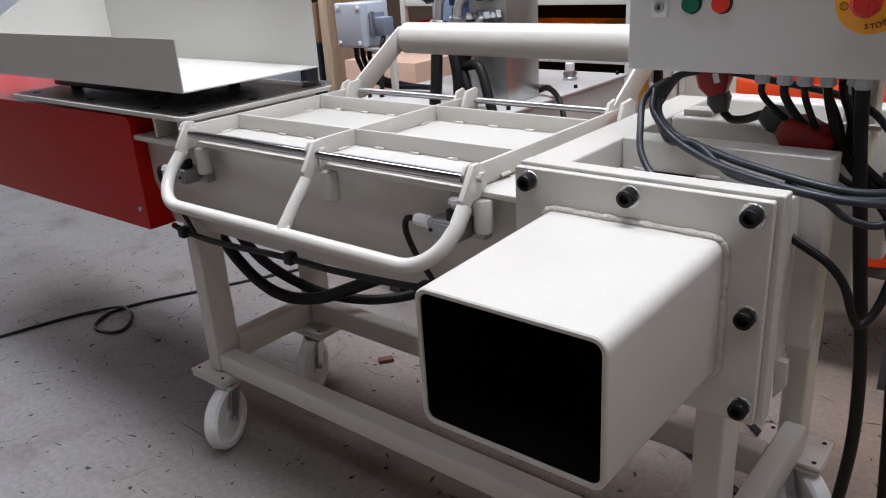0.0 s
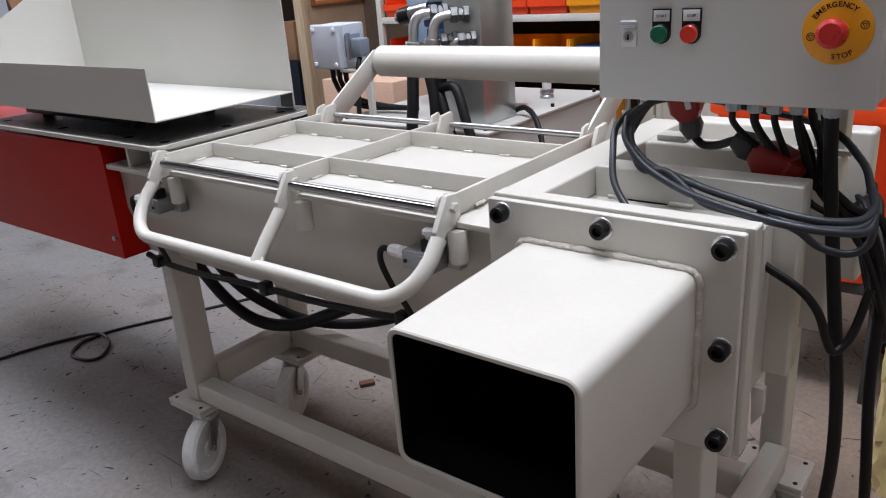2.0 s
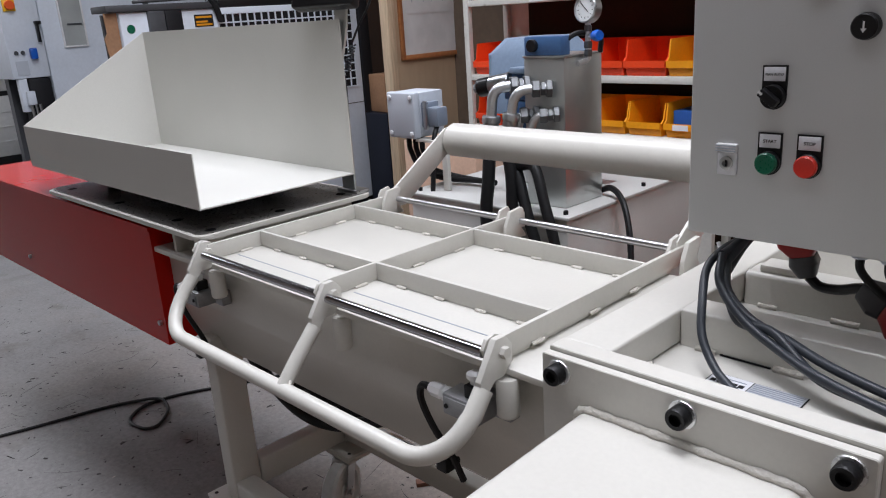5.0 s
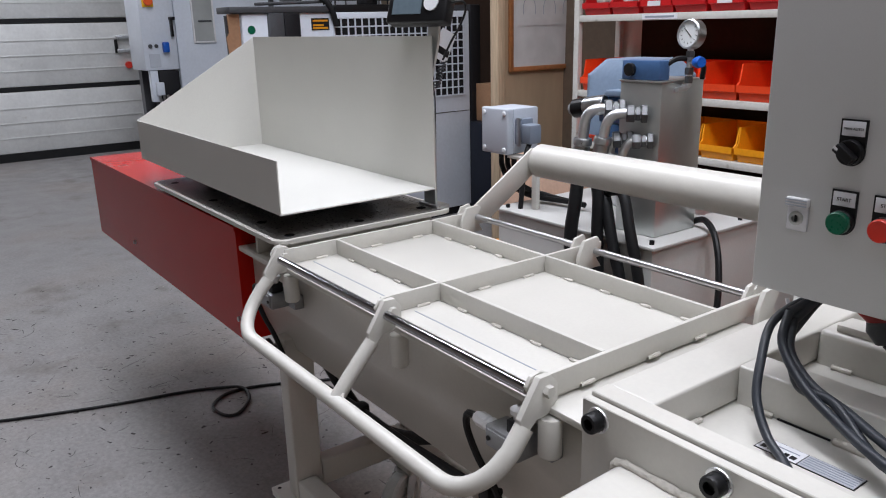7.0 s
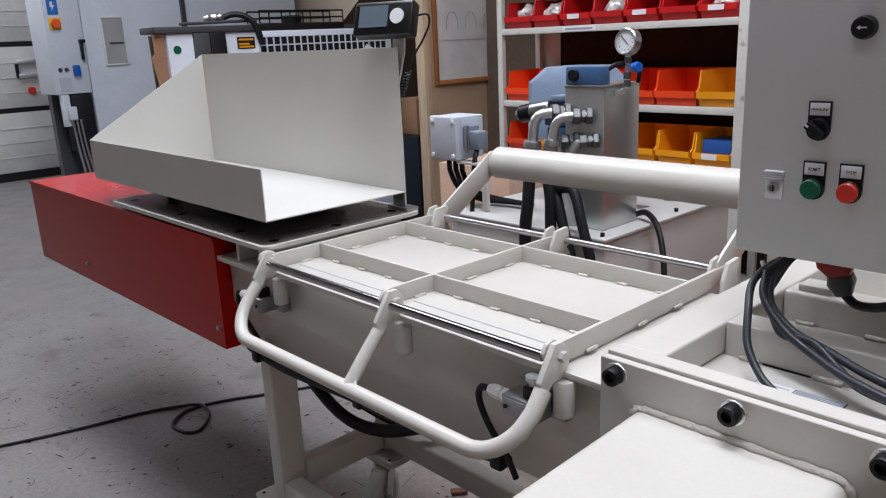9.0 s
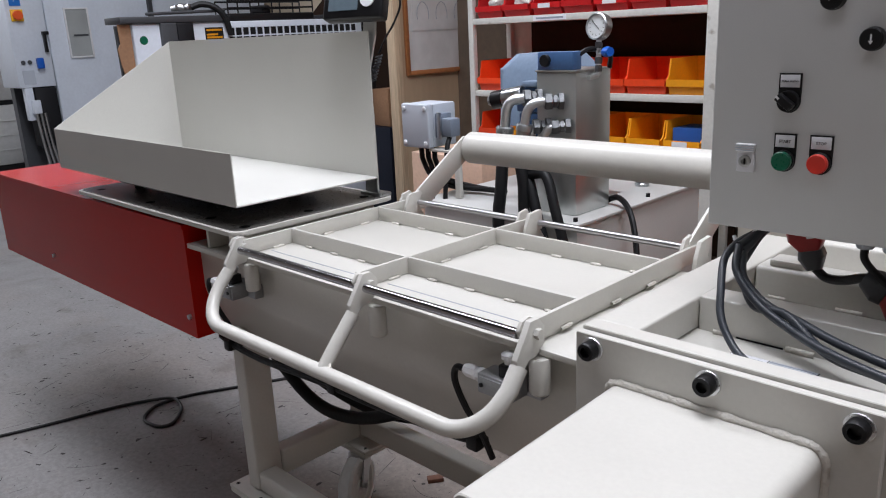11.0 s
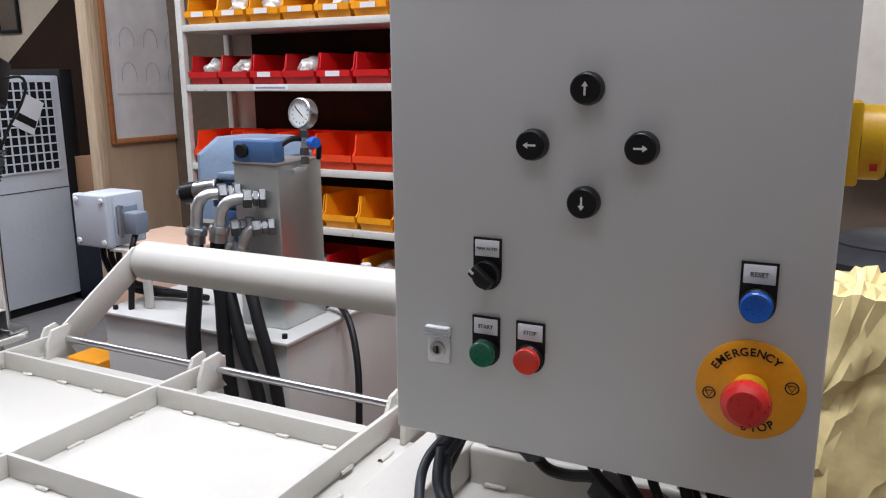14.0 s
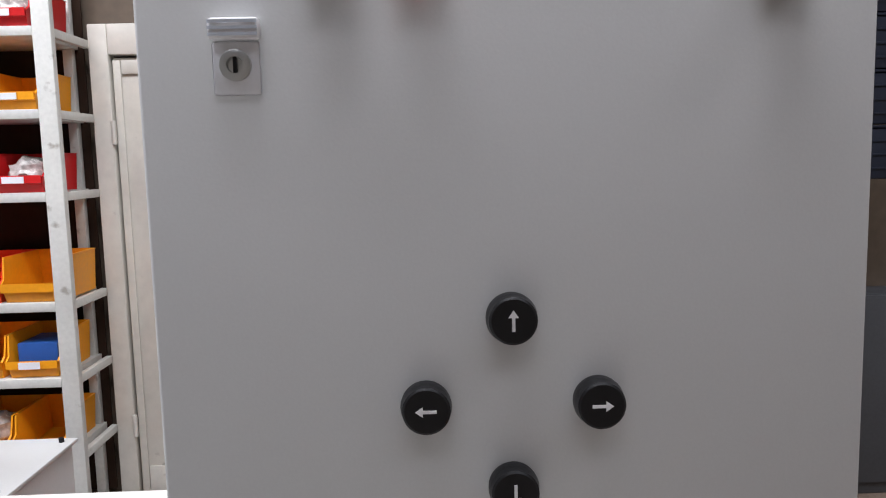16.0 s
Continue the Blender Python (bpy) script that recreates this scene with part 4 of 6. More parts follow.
def push_button(x, z, text, mat, colour):
    h = legend(x, z, text)
    part("bezel", lathe([(0, 0), (0.0143, 0), (0.0143, 0.7), (0.0130, 1), (0, 1)], out(x, z, 0.0023), out(x, z, 0.009), 28), M_BLACKPL, cdoor)
    part("button", lathe([(0, 0), (0.0132, 0), (0.0132, 0.75), (0.0118, 1), (0.0095, 0.93), (0, 0.86)], out(x, z, 0.0091), out(x, z, 0.0155), 28), mat, cdoor, colour + " round push button")


push_button(-0.097, 1.214, "START", M_GREEN, "green")
push_button(-0.050, 1.214, "STOP", M_REDBTN, "red")
push_button(0.152, 1.294, "RESET", M_BLUEBTN, "blue")
legend(-0.096, 1.294, "MAN AUTO")
part("selector_bezel", lathe([(0, 0), (0.0143, 0), (0.0143, 0.8), (0.0135, 1), (0, 1)], out(-0.096, 1.294, 0.0023), out(-0.096, 1.294, 0.010), 28), M_BLACKPL, cdoor)
knob = part("selector_knob", box(-0.0125, 0.0125, -0.013, -0.0002, -0.0055, 0.0055, 0.0022, m=Matrix.Translation((-0.096, CY - 0.010, 1.294)) @ Matrix.Rotation(radians(38), 4, "Y")), M_BLACKPL, cdoor, "black selector knob with white mark")
part("mark", box(-0.0128, -0.0070, -0.0136, -0.0128, -0.0014, 0.0014, m=Matrix.Translation((-0.096, CY - 0.010, 1.294)) @ Matrix.Rotation(radians(38), 4, "Y")), M_WHITEPL, knob)

EX, EZ = 0.1515, 1.2165
disc = part("stop_disc", lathe([(0, 0), (0.0450, 0), (0.0450, 0.7), (0.0440, 1), (0, 1)], out(EX, EZ, 0.0002), out(EX, EZ, 0.0020), 48), M_YELLOW, cdoor, "yellow emergency stop disc with black lettering")
for word, mid, step, flip in (("EMERGENCY", 101, 11.6, 1), ("STOP", -75, 12.5, -1)):
    n = len(word)
    for k, ch in enumerate(word):
        a = radians(mid - flip * step * (k - (n - 1) / 2))
        r = 0.0345
        m = Matrix.Translation((EX + r * math.cos(a), CY - 0.0023, EZ + r * math.sin(a))) @ pose(0, 0, 0, 90, 0, 0) @ Matrix.Rotation(a - math.pi / 2 * flip, 4, "Z")
        lettering(ch, 0.0100, m, M_INK, disc, bold=0.00018)
for a0 in (193, 13):
    cx, cz = EX + 0.034 * math.cos(radians(a0)), EZ + 0.034 * math.sin(radians(a0))
    ring = [(cx + 0.0052 * math.cos(radians(a)), CY - 0.0021, cz + 0.0052 * math.sin(radians(a))) for a in range(0, 361, 20)]
    part("stop_symbol", hose(ring, 0.0006, 5, soft=False), M_INK, disc)
    tri = [(cx + 0.0038 * math.cos(radians(a)), CY - 0.0021, cz + 0.0038 * math.sin(radians(a))) for a in (150, 30, 270, 150)]
    part("stop_symbol", hose(tri, 0.0005, 5, soft=False), M_INK, disc)
part("collar", lathe([(0, 0), (0.0150, 0), (0.0135, 0.5), (0.0125, 1), (0, 1)], out(EX, EZ, 0.0021), out(EX, EZ, 0.024), 28), M_YELLOW2, cdoor, "yellow collar")
part("mushroom", lathe([(0, 0), (0.012, 0), (0.0195, 0.2), (0.0205, 0.45), (0.0190, 0.75), (0.0140, 0.95), (0, 1)], out(EX, EZ, 0.0242), out(EX, EZ, 0.045), 32), M_MUSHROOM, cdoor, "red mushroom stop button")
# parts at the top of the door that show their lower edges
for x, z, mat in ((-0.096, 1.669, M_BLACKPL), (-0.048, 1.669, M_REDBTN), (0.152, 1.669, M_BLACKPL)):
    part("signal_lamp", lathe([(0, 0), (0.0148, 0), (0.0148, 0.6), (0.0120, 1), (0, 1)], out(x, z, 0.0002), out(x, z, 0.016), 28), mat, cdoor, "round signal lamp")

# main switch on the side
SX, SY, SZ = 0.2065, 0.118, 1.425
sw = part("main_switch", box(SX, SX + 0.012, SY - 0.034, SY + 0.034, SZ - 0.036, SZ + 0.036, 0.003), M_YELLOW2, cab, "yellow and red rotary main switch")
part("ring", lathe([(0, 0), (0.033, 0), (0.033, 0.8), (0.030, 1), (0, 1)], (SX + 0.0122, SY, SZ), (SX + 0.033, SY, SZ), 30), M_YELLOW2, sw)
part("knob", box(SX + 0.0332, SX + 0.052, SY - 0.013, SY + 0.013, SZ - 0.028, SZ + 0.028, 0.004), M_MUSHROOM, sw, "red turning knob")
part("padlock_slot", box(SX + 0.020, SX + 0.026, SY - 0.0336, SY - 0.0325, SZ - 0.022, SZ - 0.016), M_MUSHROOM, sw)

# glands and leads below the cabinet
GLANDS = [(-0.008, 0.10), (0.028, 0.095), (0.058, 0.095), (0.090, 0.100), (0.125, 0.115), (0.142, 0.085)]
for k, (gx, gy) in enumerate(GLANDS):
    part("cable_gland", lathe([(0, 0), (0.015, 0), (0.0155, 0.35), (0.012, 0.45), (0.0125, 0.9), (0.010, 1), (0, 1)], (gx, gy, CB + 0.002), (gx, gy, CB - 0.026), 8), M_PLASTIC_GREY, cab, "grey cable gland")
# post that carries the cabinet
part("post", box(0.085, 0.135, 0.245, 0.295, 0.993, 1.66, 0.004), M_CREAM, cab, "cream square post behind the cabinet")
part("post_foot", box(0.065, 0.149, 0.230, 0.284, 0.9925, 1.000), M_CREAM, cab)

TAIL = [(0.195, 0.155, 0.885), (0.222, 0.170, 0.800), (0.228, 0.205, 0.725), (0.205, 0.265, 0.735), (0.172, 0.330, 0.80), (0.155, 0.400, 0.84), (0.125, 0.450, 0.85)]
rnd = random.Random(17)
for k, (gx, gy) in enumerate(GLANDS[:5] + [(0.10, 0.15), (0.12, 0.17), (0.075, 0.155)]):
    o = Vector((rnd.uniform(-0.012, 0.016), rnd.uniform(-0.020, 0.020), rnd.uniform(-0.020, 0.020)))
    line = [(gx, gy, CB - 0.022), (gx + 0.003, gy + 0.004, 1.062), (gx + 0.25 * (0.13 - gx) + 0.008, gy + 0.012, 1.015 + o.z * 0.5), (0.115 + 0.35 * (gx - 0.05), 0.122 + o.y, 0.965 + o.z), (0.160 + o.x, 0.135 + o.y, 0.925 + o.z * 0.6)]
    line += [tuple(Vector(q) + o * (1 + 0.25 * (k % 3))) for q in TAIL]
    solid("control_lead", hose(line, 0.0068 if k % 2 else 0.0055, 10), M_CABLEBLACK, "black control cable looping from the cabinet back to the press", "cable", "cables below the cabinet", base=line[-1])
solid("supply_cable", hose([(0.142, 0.085, CB - 0.024), (0.150, 0.08, 1.0), (0.172, 0.07, 0.84), (0.198, 0.07, 0.62), (0.198, 0.08, 0.44), (0.165, 0.13, 0.20), (0.10, 0.24, 0.03), (-0.05, 0.42, 0.014), (-0.4, 0.62, 0.0105)], 0.0105, 12, 10), M_CABLEBLACK, "thick black supply cable running down to the floor", "cable")
solid("supply_cable", hose([(0.200, 0.165, 0.90), (0.228, 0.160, 0.78), (0.232, 0.150, 0.62), (0.246, 0.155, 0.42), (0.250, 0.20, 0.20), (0.215, 0.32, 0.04), (0.10, 0.50, 0.0125), (-0.2, 0.8, 0.0125)], 0.0095, 12, 10), M_CABLEBLACK, "thick black supply cable running down to the floor", "cable")

# grey cable coil hung over the press
coil = thing("cable_coil", (-0.05, 0.0, 0.94), "dark grey cable looped loosely under the cabinet", "cable")
part("cable", hose([(-0.165, 0.12, 1.082), (-0.178, 0.075, 1.072), (-0.181, 0.035, 1.055), (-0.166, -0.005, 1.022), (-0.150, -0.034, 0.986), (-0.118, -0.058, 0.956), (-0.080, -0.080, 0.9438), (-0.035, -0.125, 0.9438)], 0.0058, 12), M_CABLE, coil)
for front in (
    [(-0.164, 0.060, 1.062), (-0.148, 0.030, 1.032), (-0.108, 0.015, 1.004), (-0.053, 0.000, 0.993), (0.011, -0.030, 0.986), (0.083, -0.045, 0.977), (0.139, -0.050, 0.970), (0.181, -0.040, 0.965), (0.213, -0.010, 0.963)],
    [(-0.164, 0.050, 1.042), (-0.125, 0.015, 0.998), (-0.072, 0.000, 0.9995), (-0.005, -0.030, 0.968), (0.060, -0.045, 0.962), (0.126, -0.056, 0.958), (0.180, -0.048, 0.956), (0.216, -0.014, 0.955)],
    [(-0.172, 0.062, 1.070), (-0.158, 0.028, 1.040), (-0.116, 0.006, 1.006), (-0.060, -0.014, 0.985), (0.004, -0.043, 0.975), (0.080, -0.060, 0.966), (0.136, -0.064, 0.960), (0.184, -0.052, 0.955), (0.222, -0.014, 0.950)],
):
    line = front + [(0.222, 0.030, 0.971), (0.206, 0.080, 0.987), (0.180, 0.140, 1.010), (0.110, 0.205, 1.045), (-0.020, 0.215, 1.068), (-0.110, 0.195, 1.084), (-0.155, 0.130, 1.086)]
    part("cable", hose(line + [front[0]], 0.0062, 12), M_CABLE, coil)
part("lead_out", hose([(0.080, -0.040, 0.966), (0.110, -0.036, 0.955), (0.139, -0.030, 0.941), (0.163, -0.010, 0.915), (0.199, 0.0, 0.907), (0.221, 0.010, 0.920), (0.224, 0.030, 0.948), (0.206, 0.10, 0.985)], 0.0058, 12), M_CABLE, coil)
part("lead_out", hose([(0.050, 0.0, 0.892), (0.095, 0.0, 0.864), (0.142, 0.0, 0.838), (0.170, 0.0, 0.806), (0.184, 0.008, 0.760), (0.194, 0.02, 0.738), (0.212, 0.04, 0.762), (0.225, 0.07, 0.83)], 0.0068, 12), M_CABLEBLACK, coil)


def plug(px, py, pz, m, size):
    p = thing("power_plug", (px, py, pz), "red industrial power plug with grey cap", "plug", "industrial plugs")
    m = m @ Matrix.Scale(size, 4)
    bm = loft([round_rect(-0.028, 0.028, -0.024, 0.024, 0.008), round_rect(-0.035, 0.035, -0.030, 0.030, 0.008), round_rect(-0.035, 0.035, -0.030, 0.030, 0.010), round_rect(-0.022, 0.022, -0.020, 0.020, 0.010)], "z", (0.0, -0.012, -0.070, -0.095))
    bmesh.ops.transform(bm, matrix=m, verts=bm.verts[:])
    part("plug_body", bm, M_PLUGRED, p, "red plastic plug body")
    part("plug_label", box(0.004, 0.017, -0.0312, -0.0302, -0.066, -0.044, m=m), M_LABEL, p, "small white label")
    part("collar_ring", box(-0.0365, 0.0365, -0.0315, 0.0315, -0.024, -0.016, 0.002, m=m), M_PLUGRED, p)
    bm = loft([round_rect(-0.023, 0.023, -0.021, 0.021, 0.012), round_rect(-0.026, 0.026, -0.024, 0.024, 0.014), round_rect(-0.016, 0.016, -0.016, 0.016, 0.010)], "z", (-0.096, -0.112, -0.138))
    bmesh.ops.transform(bm, matrix=m, verts=bm.verts[:])
    part("plug_cap", bm, M_DARKGREY, p, "grey cable cap")
    return p


plug(-0.118, 0.186, 0.993, pose(-0.128, 0.182, 1.118, 4, -14, 8), 0.78)
plug(0.05, 0.12, 0.95, aim((0.100, 0.118, 0.978), (0.180, 0.105, 0.940))[0], 0.9)
solid("plug_lead", hose([(-0.100, 0.188, 1.015), (-0.084, 0.190, 1.002), (-0.055, 0.180, 1.006), (-0.015, 0.160, 1.022), (0.035, 0.145, 1.020), (0.090, 0.140, 0.990), (0.150, 0.145, 0.940)], 0.0075, 10), M_CABLEBLACK, "black lead of the industrial plug", "cable")
part("hook", hose([(-0.165, 0.12, CB), (-0.165, 0.105, 1.09), (-0.170, 0.09, 1.07), (-0.185, 0.09, 1.062), (-0.195, 0.095, 1.075)], 0.003, 8), M_WHITEPL, cab, "white cable hook")
part("white_lead", hose([(-0.18, 0.225, 1.24), (-0.215, 0.25, 1.20), (-0.225, 0.24, 1.12), (-0.20, 0.22, 1.06)], 0.004, 8), M_WHITECABLE, cab, "white lead behind the cabinet")

# cables under the chamber
solid("chamber_cable", hose([(-1.47, -0.13, 0.655), (-1.40, -0.135, 0.648), (-1.25, -0.14, 0.648), (-1.0, -0.14, 0.662), (-0.85, -0.14, 0.664), (-0.70, -0.14, 0.672), (-0.58, -0.14, 0.682), (-0.53, -0.13, 0.69)], 0.008, 10), M_CABLEBLACK, "black cable tied along the underside of the chamber", "cable")
for x, z in ((-1.41, 0.648), (-0.97, 0.663), (-0.55, 0.684)):
    solid("cable_tie", box(x - 0.014, x + 0.014, -0.152, -0.126, z - 0.014, z + 0.016, 0.005), M_CABLEBLACK, "black cable tie on the chamber cable", "cable tie", "cable ties")
solid("hydraulic_hose", hose([(-1.56, 0.05, 0.66), (-1.55, 0.06, 0.55), (-1.47, 0.09, 0.43), (-1.35, 0.10, 0.385), (-1.20, 0.11, 0.405), (-1.02, 0.12, 0.485), (-0.83, 0.14, 0.58), (-0.72, 0.18, 0.65)], 0.018, 12, 10), M_RUBBER, "thick black hydraulic hose sagging under the press", "hose", "hoses under the press")
solid("hydraulic_hose", hose([(-1.50, 0.06, 0.66), (-1.49, 0.08, 0.57), (-1.44, 0.12, 0.47), (-1.36, 0.18, 0.39), (-1.26, 0.24, 0.345), (-1.14, 0.33, 0.33), (-1.00, 0.42, 0.37), (-0.88, 0.50, 0.46), (-0.92, 0.78, 0.57), (-1.12, 0.86, 0.60)], 0.016, 12, 10), M_RUBBER, "thick black hydraulic hose sagging under the press", "hose", "hoses under the press")
# cable on the floor with its loop
loop = [(-3.05, -1.05, 0.006), (-2.90, -0.75, 0.006), (-2.80, -0.50, 0.006), (-2.72, -0.26, 0.006), (-2.66, -0.03, 0.006), (-2.60, 0.10, 0.008), (-2.52, 0.165, 0.018), (-2.42, 0.150, 0.012), (-2.345, 0.075, 0.006), (-2.365, 0.025, 0.006), (-2.46, 0.015, 0.006), (-2.525, 0.080, 0.007), (-2.535, 0.16, 0.006), (-2.50, 0.27, 0.006), (-2.42, 0.42, 0.006), (-2.32, 0.62, 0.006), (-2.21, 0.85, 0.006), (-2.1, 1.15, 0.006)]
solid("floor_cable", hose(loop, 0.0065, 8, 10), M_CABLEBLACK, "black cable lying on the floor with a loose knot", "cable")
solid("wood_offcut", box(-0.026, 0.026, -0.014, 0.014, 0, 0.014, 0.002, m=pose(-1.30, 0.46, 0.0, 0, 0, 55)), M_RUST, "small rusty offcut on the floor", "offcut")

# ---- hydraulic unit ----
hyd = thing("hydraulic_unit", (-1.5, 1.25, 0), "pale grey hydraulic power unit with blue motor", "hydraulic unit")
HX0, HX1, HY0, HY1, HZ = -1.73, -1.042, 0.882, 1.69, 0.811
part("tank", box(HX0, HX1, HY0, HY1, 0.12, HZ - 0.012, 0.006), M_TANK, hyd)
part("tank_lid", box(HX0 - 0.012, HX1 + 0.012, HY0 - 0.012, HY1 + 0.012, HZ - 0.011, HZ, 0.003), M_TANK, hyd)
for x in (HX0 + 0.06, HX1 - 0.06):
    for y in (HY0 + 0.06, HY1 - 0.06):
        part("foot", box(x - 0.03, x + 0.03, y - 0.03, y + 0.03, 0, 0.119), M_DARKGREY, hyd)
for x, y in ((HX1 - 0.02, HY0 + 0.02), (HX0 + 0.03, HY0 + 0.02), (HX1 - 0.02, HY1 - 0.02), (HX1 - 0.02, 1.34)):
    part("lid_bolt", lathe([(0, 0), (0.008, 0), (0.008, 1), (0, 1)], (x, y, HZ), (x, y, HZ + 0.012), 6), M_BLACKSTEEL, hyd, "black hexagon screw")
part("data_plate", box(-1.28, -1.18, 1.30, 1.36, HZ + 0.0005, HZ + 0.0015), M_ZINC, hyd, "grey data plate")
for x, y in ((-1.18, 1.50), (-1.34, 1.46)):
    c = part("filler_cap", lathe([(0, 0), (0.027, 0), (0.028, 0.25), (0.024, 0.4), (0.028, 0.55), (0.027, 0.95), (0.018, 1), (0, 1)], (x, y, HZ + 0.001), (x, y, HZ + 0.034), 18), M_FIT, hyd, "zinc filler neck with a white knob")
    part("cap_knob", lathe([(0, 0), (0.016, 0), (0.018, 0.15), (0.018, 0.9), (0.015, 1), (0, 1)], (x, y, HZ + 0.0345), (x, y, HZ + 0.066), 16), M_WHITEPL, c, "white knob")
# valve block
KX0, KX1, KY0, KY1, KZ = -1.252, -1.100, 0.957, 1.150, 1.266
part("valve_block", box(KX0, KX1, KY0, KY1, HZ + 0.001, KZ, 0.003), M_ZINC, hyd, "galvanised steel column")
part("column_cap", box(KX0 - 0.003, KX1 + 0.003, KY0 - 0.003, KY1 + 0.003, KZ, KZ + 0.006, 0.001), M_ZINC, hyd)
# motor
part("motor", loft([round_rect(-1.59, -1.29, 1.15, 1.40, 0.03), round_rect(-1.59, -1.29, 1.15, 1.40, 0.04), round_rect(-1.54, -1.33, 1.18, 1.37, 0.05)], "z", (1.06, 1.262, 1.315)), M_BLUEMOTOR, hyd, "blue electric motor")
for k in range(9):
    part("cooling_fin", box(-1.595, -1.590, 1.18 + 0.022 * k, 1.186 + 0.022 * k, 1.07, 1.265), M_BLUEMOTOR, hyd)
part("motor_bell", rod((-1.425, 1.27, HZ), (-1.425, 1.27, 1.059), 0.09, 24), M_FIT, hyd, "aluminium bell housing")
tb = part("terminal_box", box(-1.250, -1.112, 0.958, 1.005, 1.2725, 1.328, 0.004), M_BLUEDARK, hyd, "blue terminal box")
part("terminal_gland", rod((-1.214, 0.958, 1.302), (-1.214, 0.944, 1.302), 0.019, 14), M_BLACKPL, tb, "black cable gland")
part("pilot_lead", hose([(-1.125, 0.99, 1.31), (-1.10, 1.03, 1.332), (-1.075, 1.10, 1.315), (-1.085, 1.12, 1.272)], 0.008, 8), M_CABLEBLACK, tb, "black lead")
# solenoid and valves left of the block
sol = part("solenoid", lathe([(0, 0), (0.024, 0), (0.030, 0.12), (0.030, 1), (0, 1)], (-1.440, 0.955, 1.172), (-1.395, 0.963, 1.180), 20), M_BLACKPL, hyd, "black solenoid with a grey end")
part("solenoid_ring", rod((-1.394, 0.963, 1.180), (-1.320, 0.975, 1.193), 0.030, 20), M_FIT, sol, "bright steel coil tube")
part("solenoid_nut", lathe([(0, 0), (0.017, 0), (0.019, 0.5), (0.019, 1), (0, 1)], (-1.452, 0.953, 1.170), (-1.440, 0.955, 1.172), 8), M_ALU, sol)
part("valve_body", box(-1.36, -1.255, 0.985, 1.07, 1.135, 1.215, 0.004), M_BLUEDARK, hyd, "blue valve body")
part("valve_body", box(-1.35, -1.255, 0.985, 1.07, 1.03, 1.130, 0.004), M_BLUEDARK, hyd, "blue valve body")
part("plug_connector", box(-1.325, -1.262, 0.970, 1.03, 1.2165, 1.236, 0.004), M_BLUEMOTOR, hyd)


def fitting(port, knee, foot, drop, r, bend=0.045):
    """A zinc pipe from the block that turns down into a hose with a pressed sleeve."""
    P, K, D = Vector(port), Vector(knee), Vector(foot)
    u = (K - P).normalized()
    d = (D - K).normalized()
    line = [P, K - u * bend]
    for j in range(1, 8):
        s = j / 8
        line.append((1 - s) ** 2 * (K - u * bend) + 2 * s * (1 - s) * K + s * s * (K + d * bend))
    line += [K + d * bend, D]
    e = part("elbow", hose(line, r * 0.80, 16, soft=False), M_PIPE, hyd, "zinc pipe elbow")
    for a, b, k in ((0.0, 0.018, 1.50), (0.020, 0.034, 1.15), (0.036, 0.060, 1.45)):
        part("union_nut", lathe([(0, 0), (r * k * 0.92, 0), (r * k, 0.12), (r * k, 0.88), (r * k * 0.92, 1), (0, 1)], P + u * a, P + u * b, 6), M_NUT, e, "zinc union nut")
    part("union_nut", lathe([(0, 0), (r * 1.3, 0), (r * 1.45, 0.12), (r * 1.45, 0.45), (r * 1.25, 0.5), (r * 1.25, 1), (0, 1)], D, D + d * 0.045, 12), M_FIT, e, "zinc hose sleeve")
    e2 = D + d * 0.045
    part("hose", hose([e2, e2 + d * 0.06] + [Vector(p) for p in drop], r * 1.0, 12), M_RUBBER, e, "black hydraulic hose")


fitting((-1.232, 0.956, 1.187), (-1.306, 0.872, 1.188), (-1.314, 0.868, 1.100), [(-1.318, 0.845, 0.90), (-1.320, 0.830, 0.78), (-1.30, 0.83, 0.60), (-1.24, 0.84, 0.42)], 0.0205)
fitting((-1.146, 0.956, 1.178), (-1.226, 0.880, 1.180), (-1.238, 0.875, 1.110), [(-1.236, 0.86, 0.92), (-1.226, 0.85, 0.80), (-1.20, 0.84, 0.62), (-1.15, 0.84, 0.42)], 0.0190)
fitting((-1.195, 0.956, 1.100), (-1.236, 0.912, 1.098), (-1.242, 0.908, 1.060), [(-1.225, 0.88, 0.92), (-1.175, 0.86, 0.80), (-1.12, 0.85, 0.66), (-1.08, 0.84, 0.48)], 0.0180, 0.022)
fitting((-1.120, 0.956, 1.103), (-1.172, 0.908, 1.100), (-1.190, 0.900, 1.050), [(-1.16, 0.88, 0.95), (-1.11, 0.86, 0.85), (-1.06, 0.85, 0.70), (-1.03, 0.84, 0.50)], 0.0165, 0.026)
# gauge
gz = 1.398
stem = part("gauge_stem", hose([(-1.104, 1.052, 1.250), (-1.088, 1.052, 1.250), (-1.082, 1.052, 1.256), (-1.082, 1.052, 1.30), (-1.083, 1.054, 1.365)], 0.0085, 12, soft=False), M_PIPE, hyd, "zinc gauge pipe")
part("banjo", rod((-1.082, 0.998, 1.246), (-1.082, 1.046, 1.250), 0.008, 12), M_PIPE, stem, "zinc side fitting")
for z0, z1, r in ((1.262, 1.282, 0.0125), (1.286, 1.306, 0.0135), (1.334, 1.352, 0.0125)):
    part("stem_nut", lathe([(0, 0), (r * 0.92, 0), (r, 0.12), (r, 0.88), (r * 0.92, 1), (0, 1)], (-1.082, 1.052, z0), (-1.082, 1.053, z1), 6), M_NUT, stem, "zinc hexagon nut")
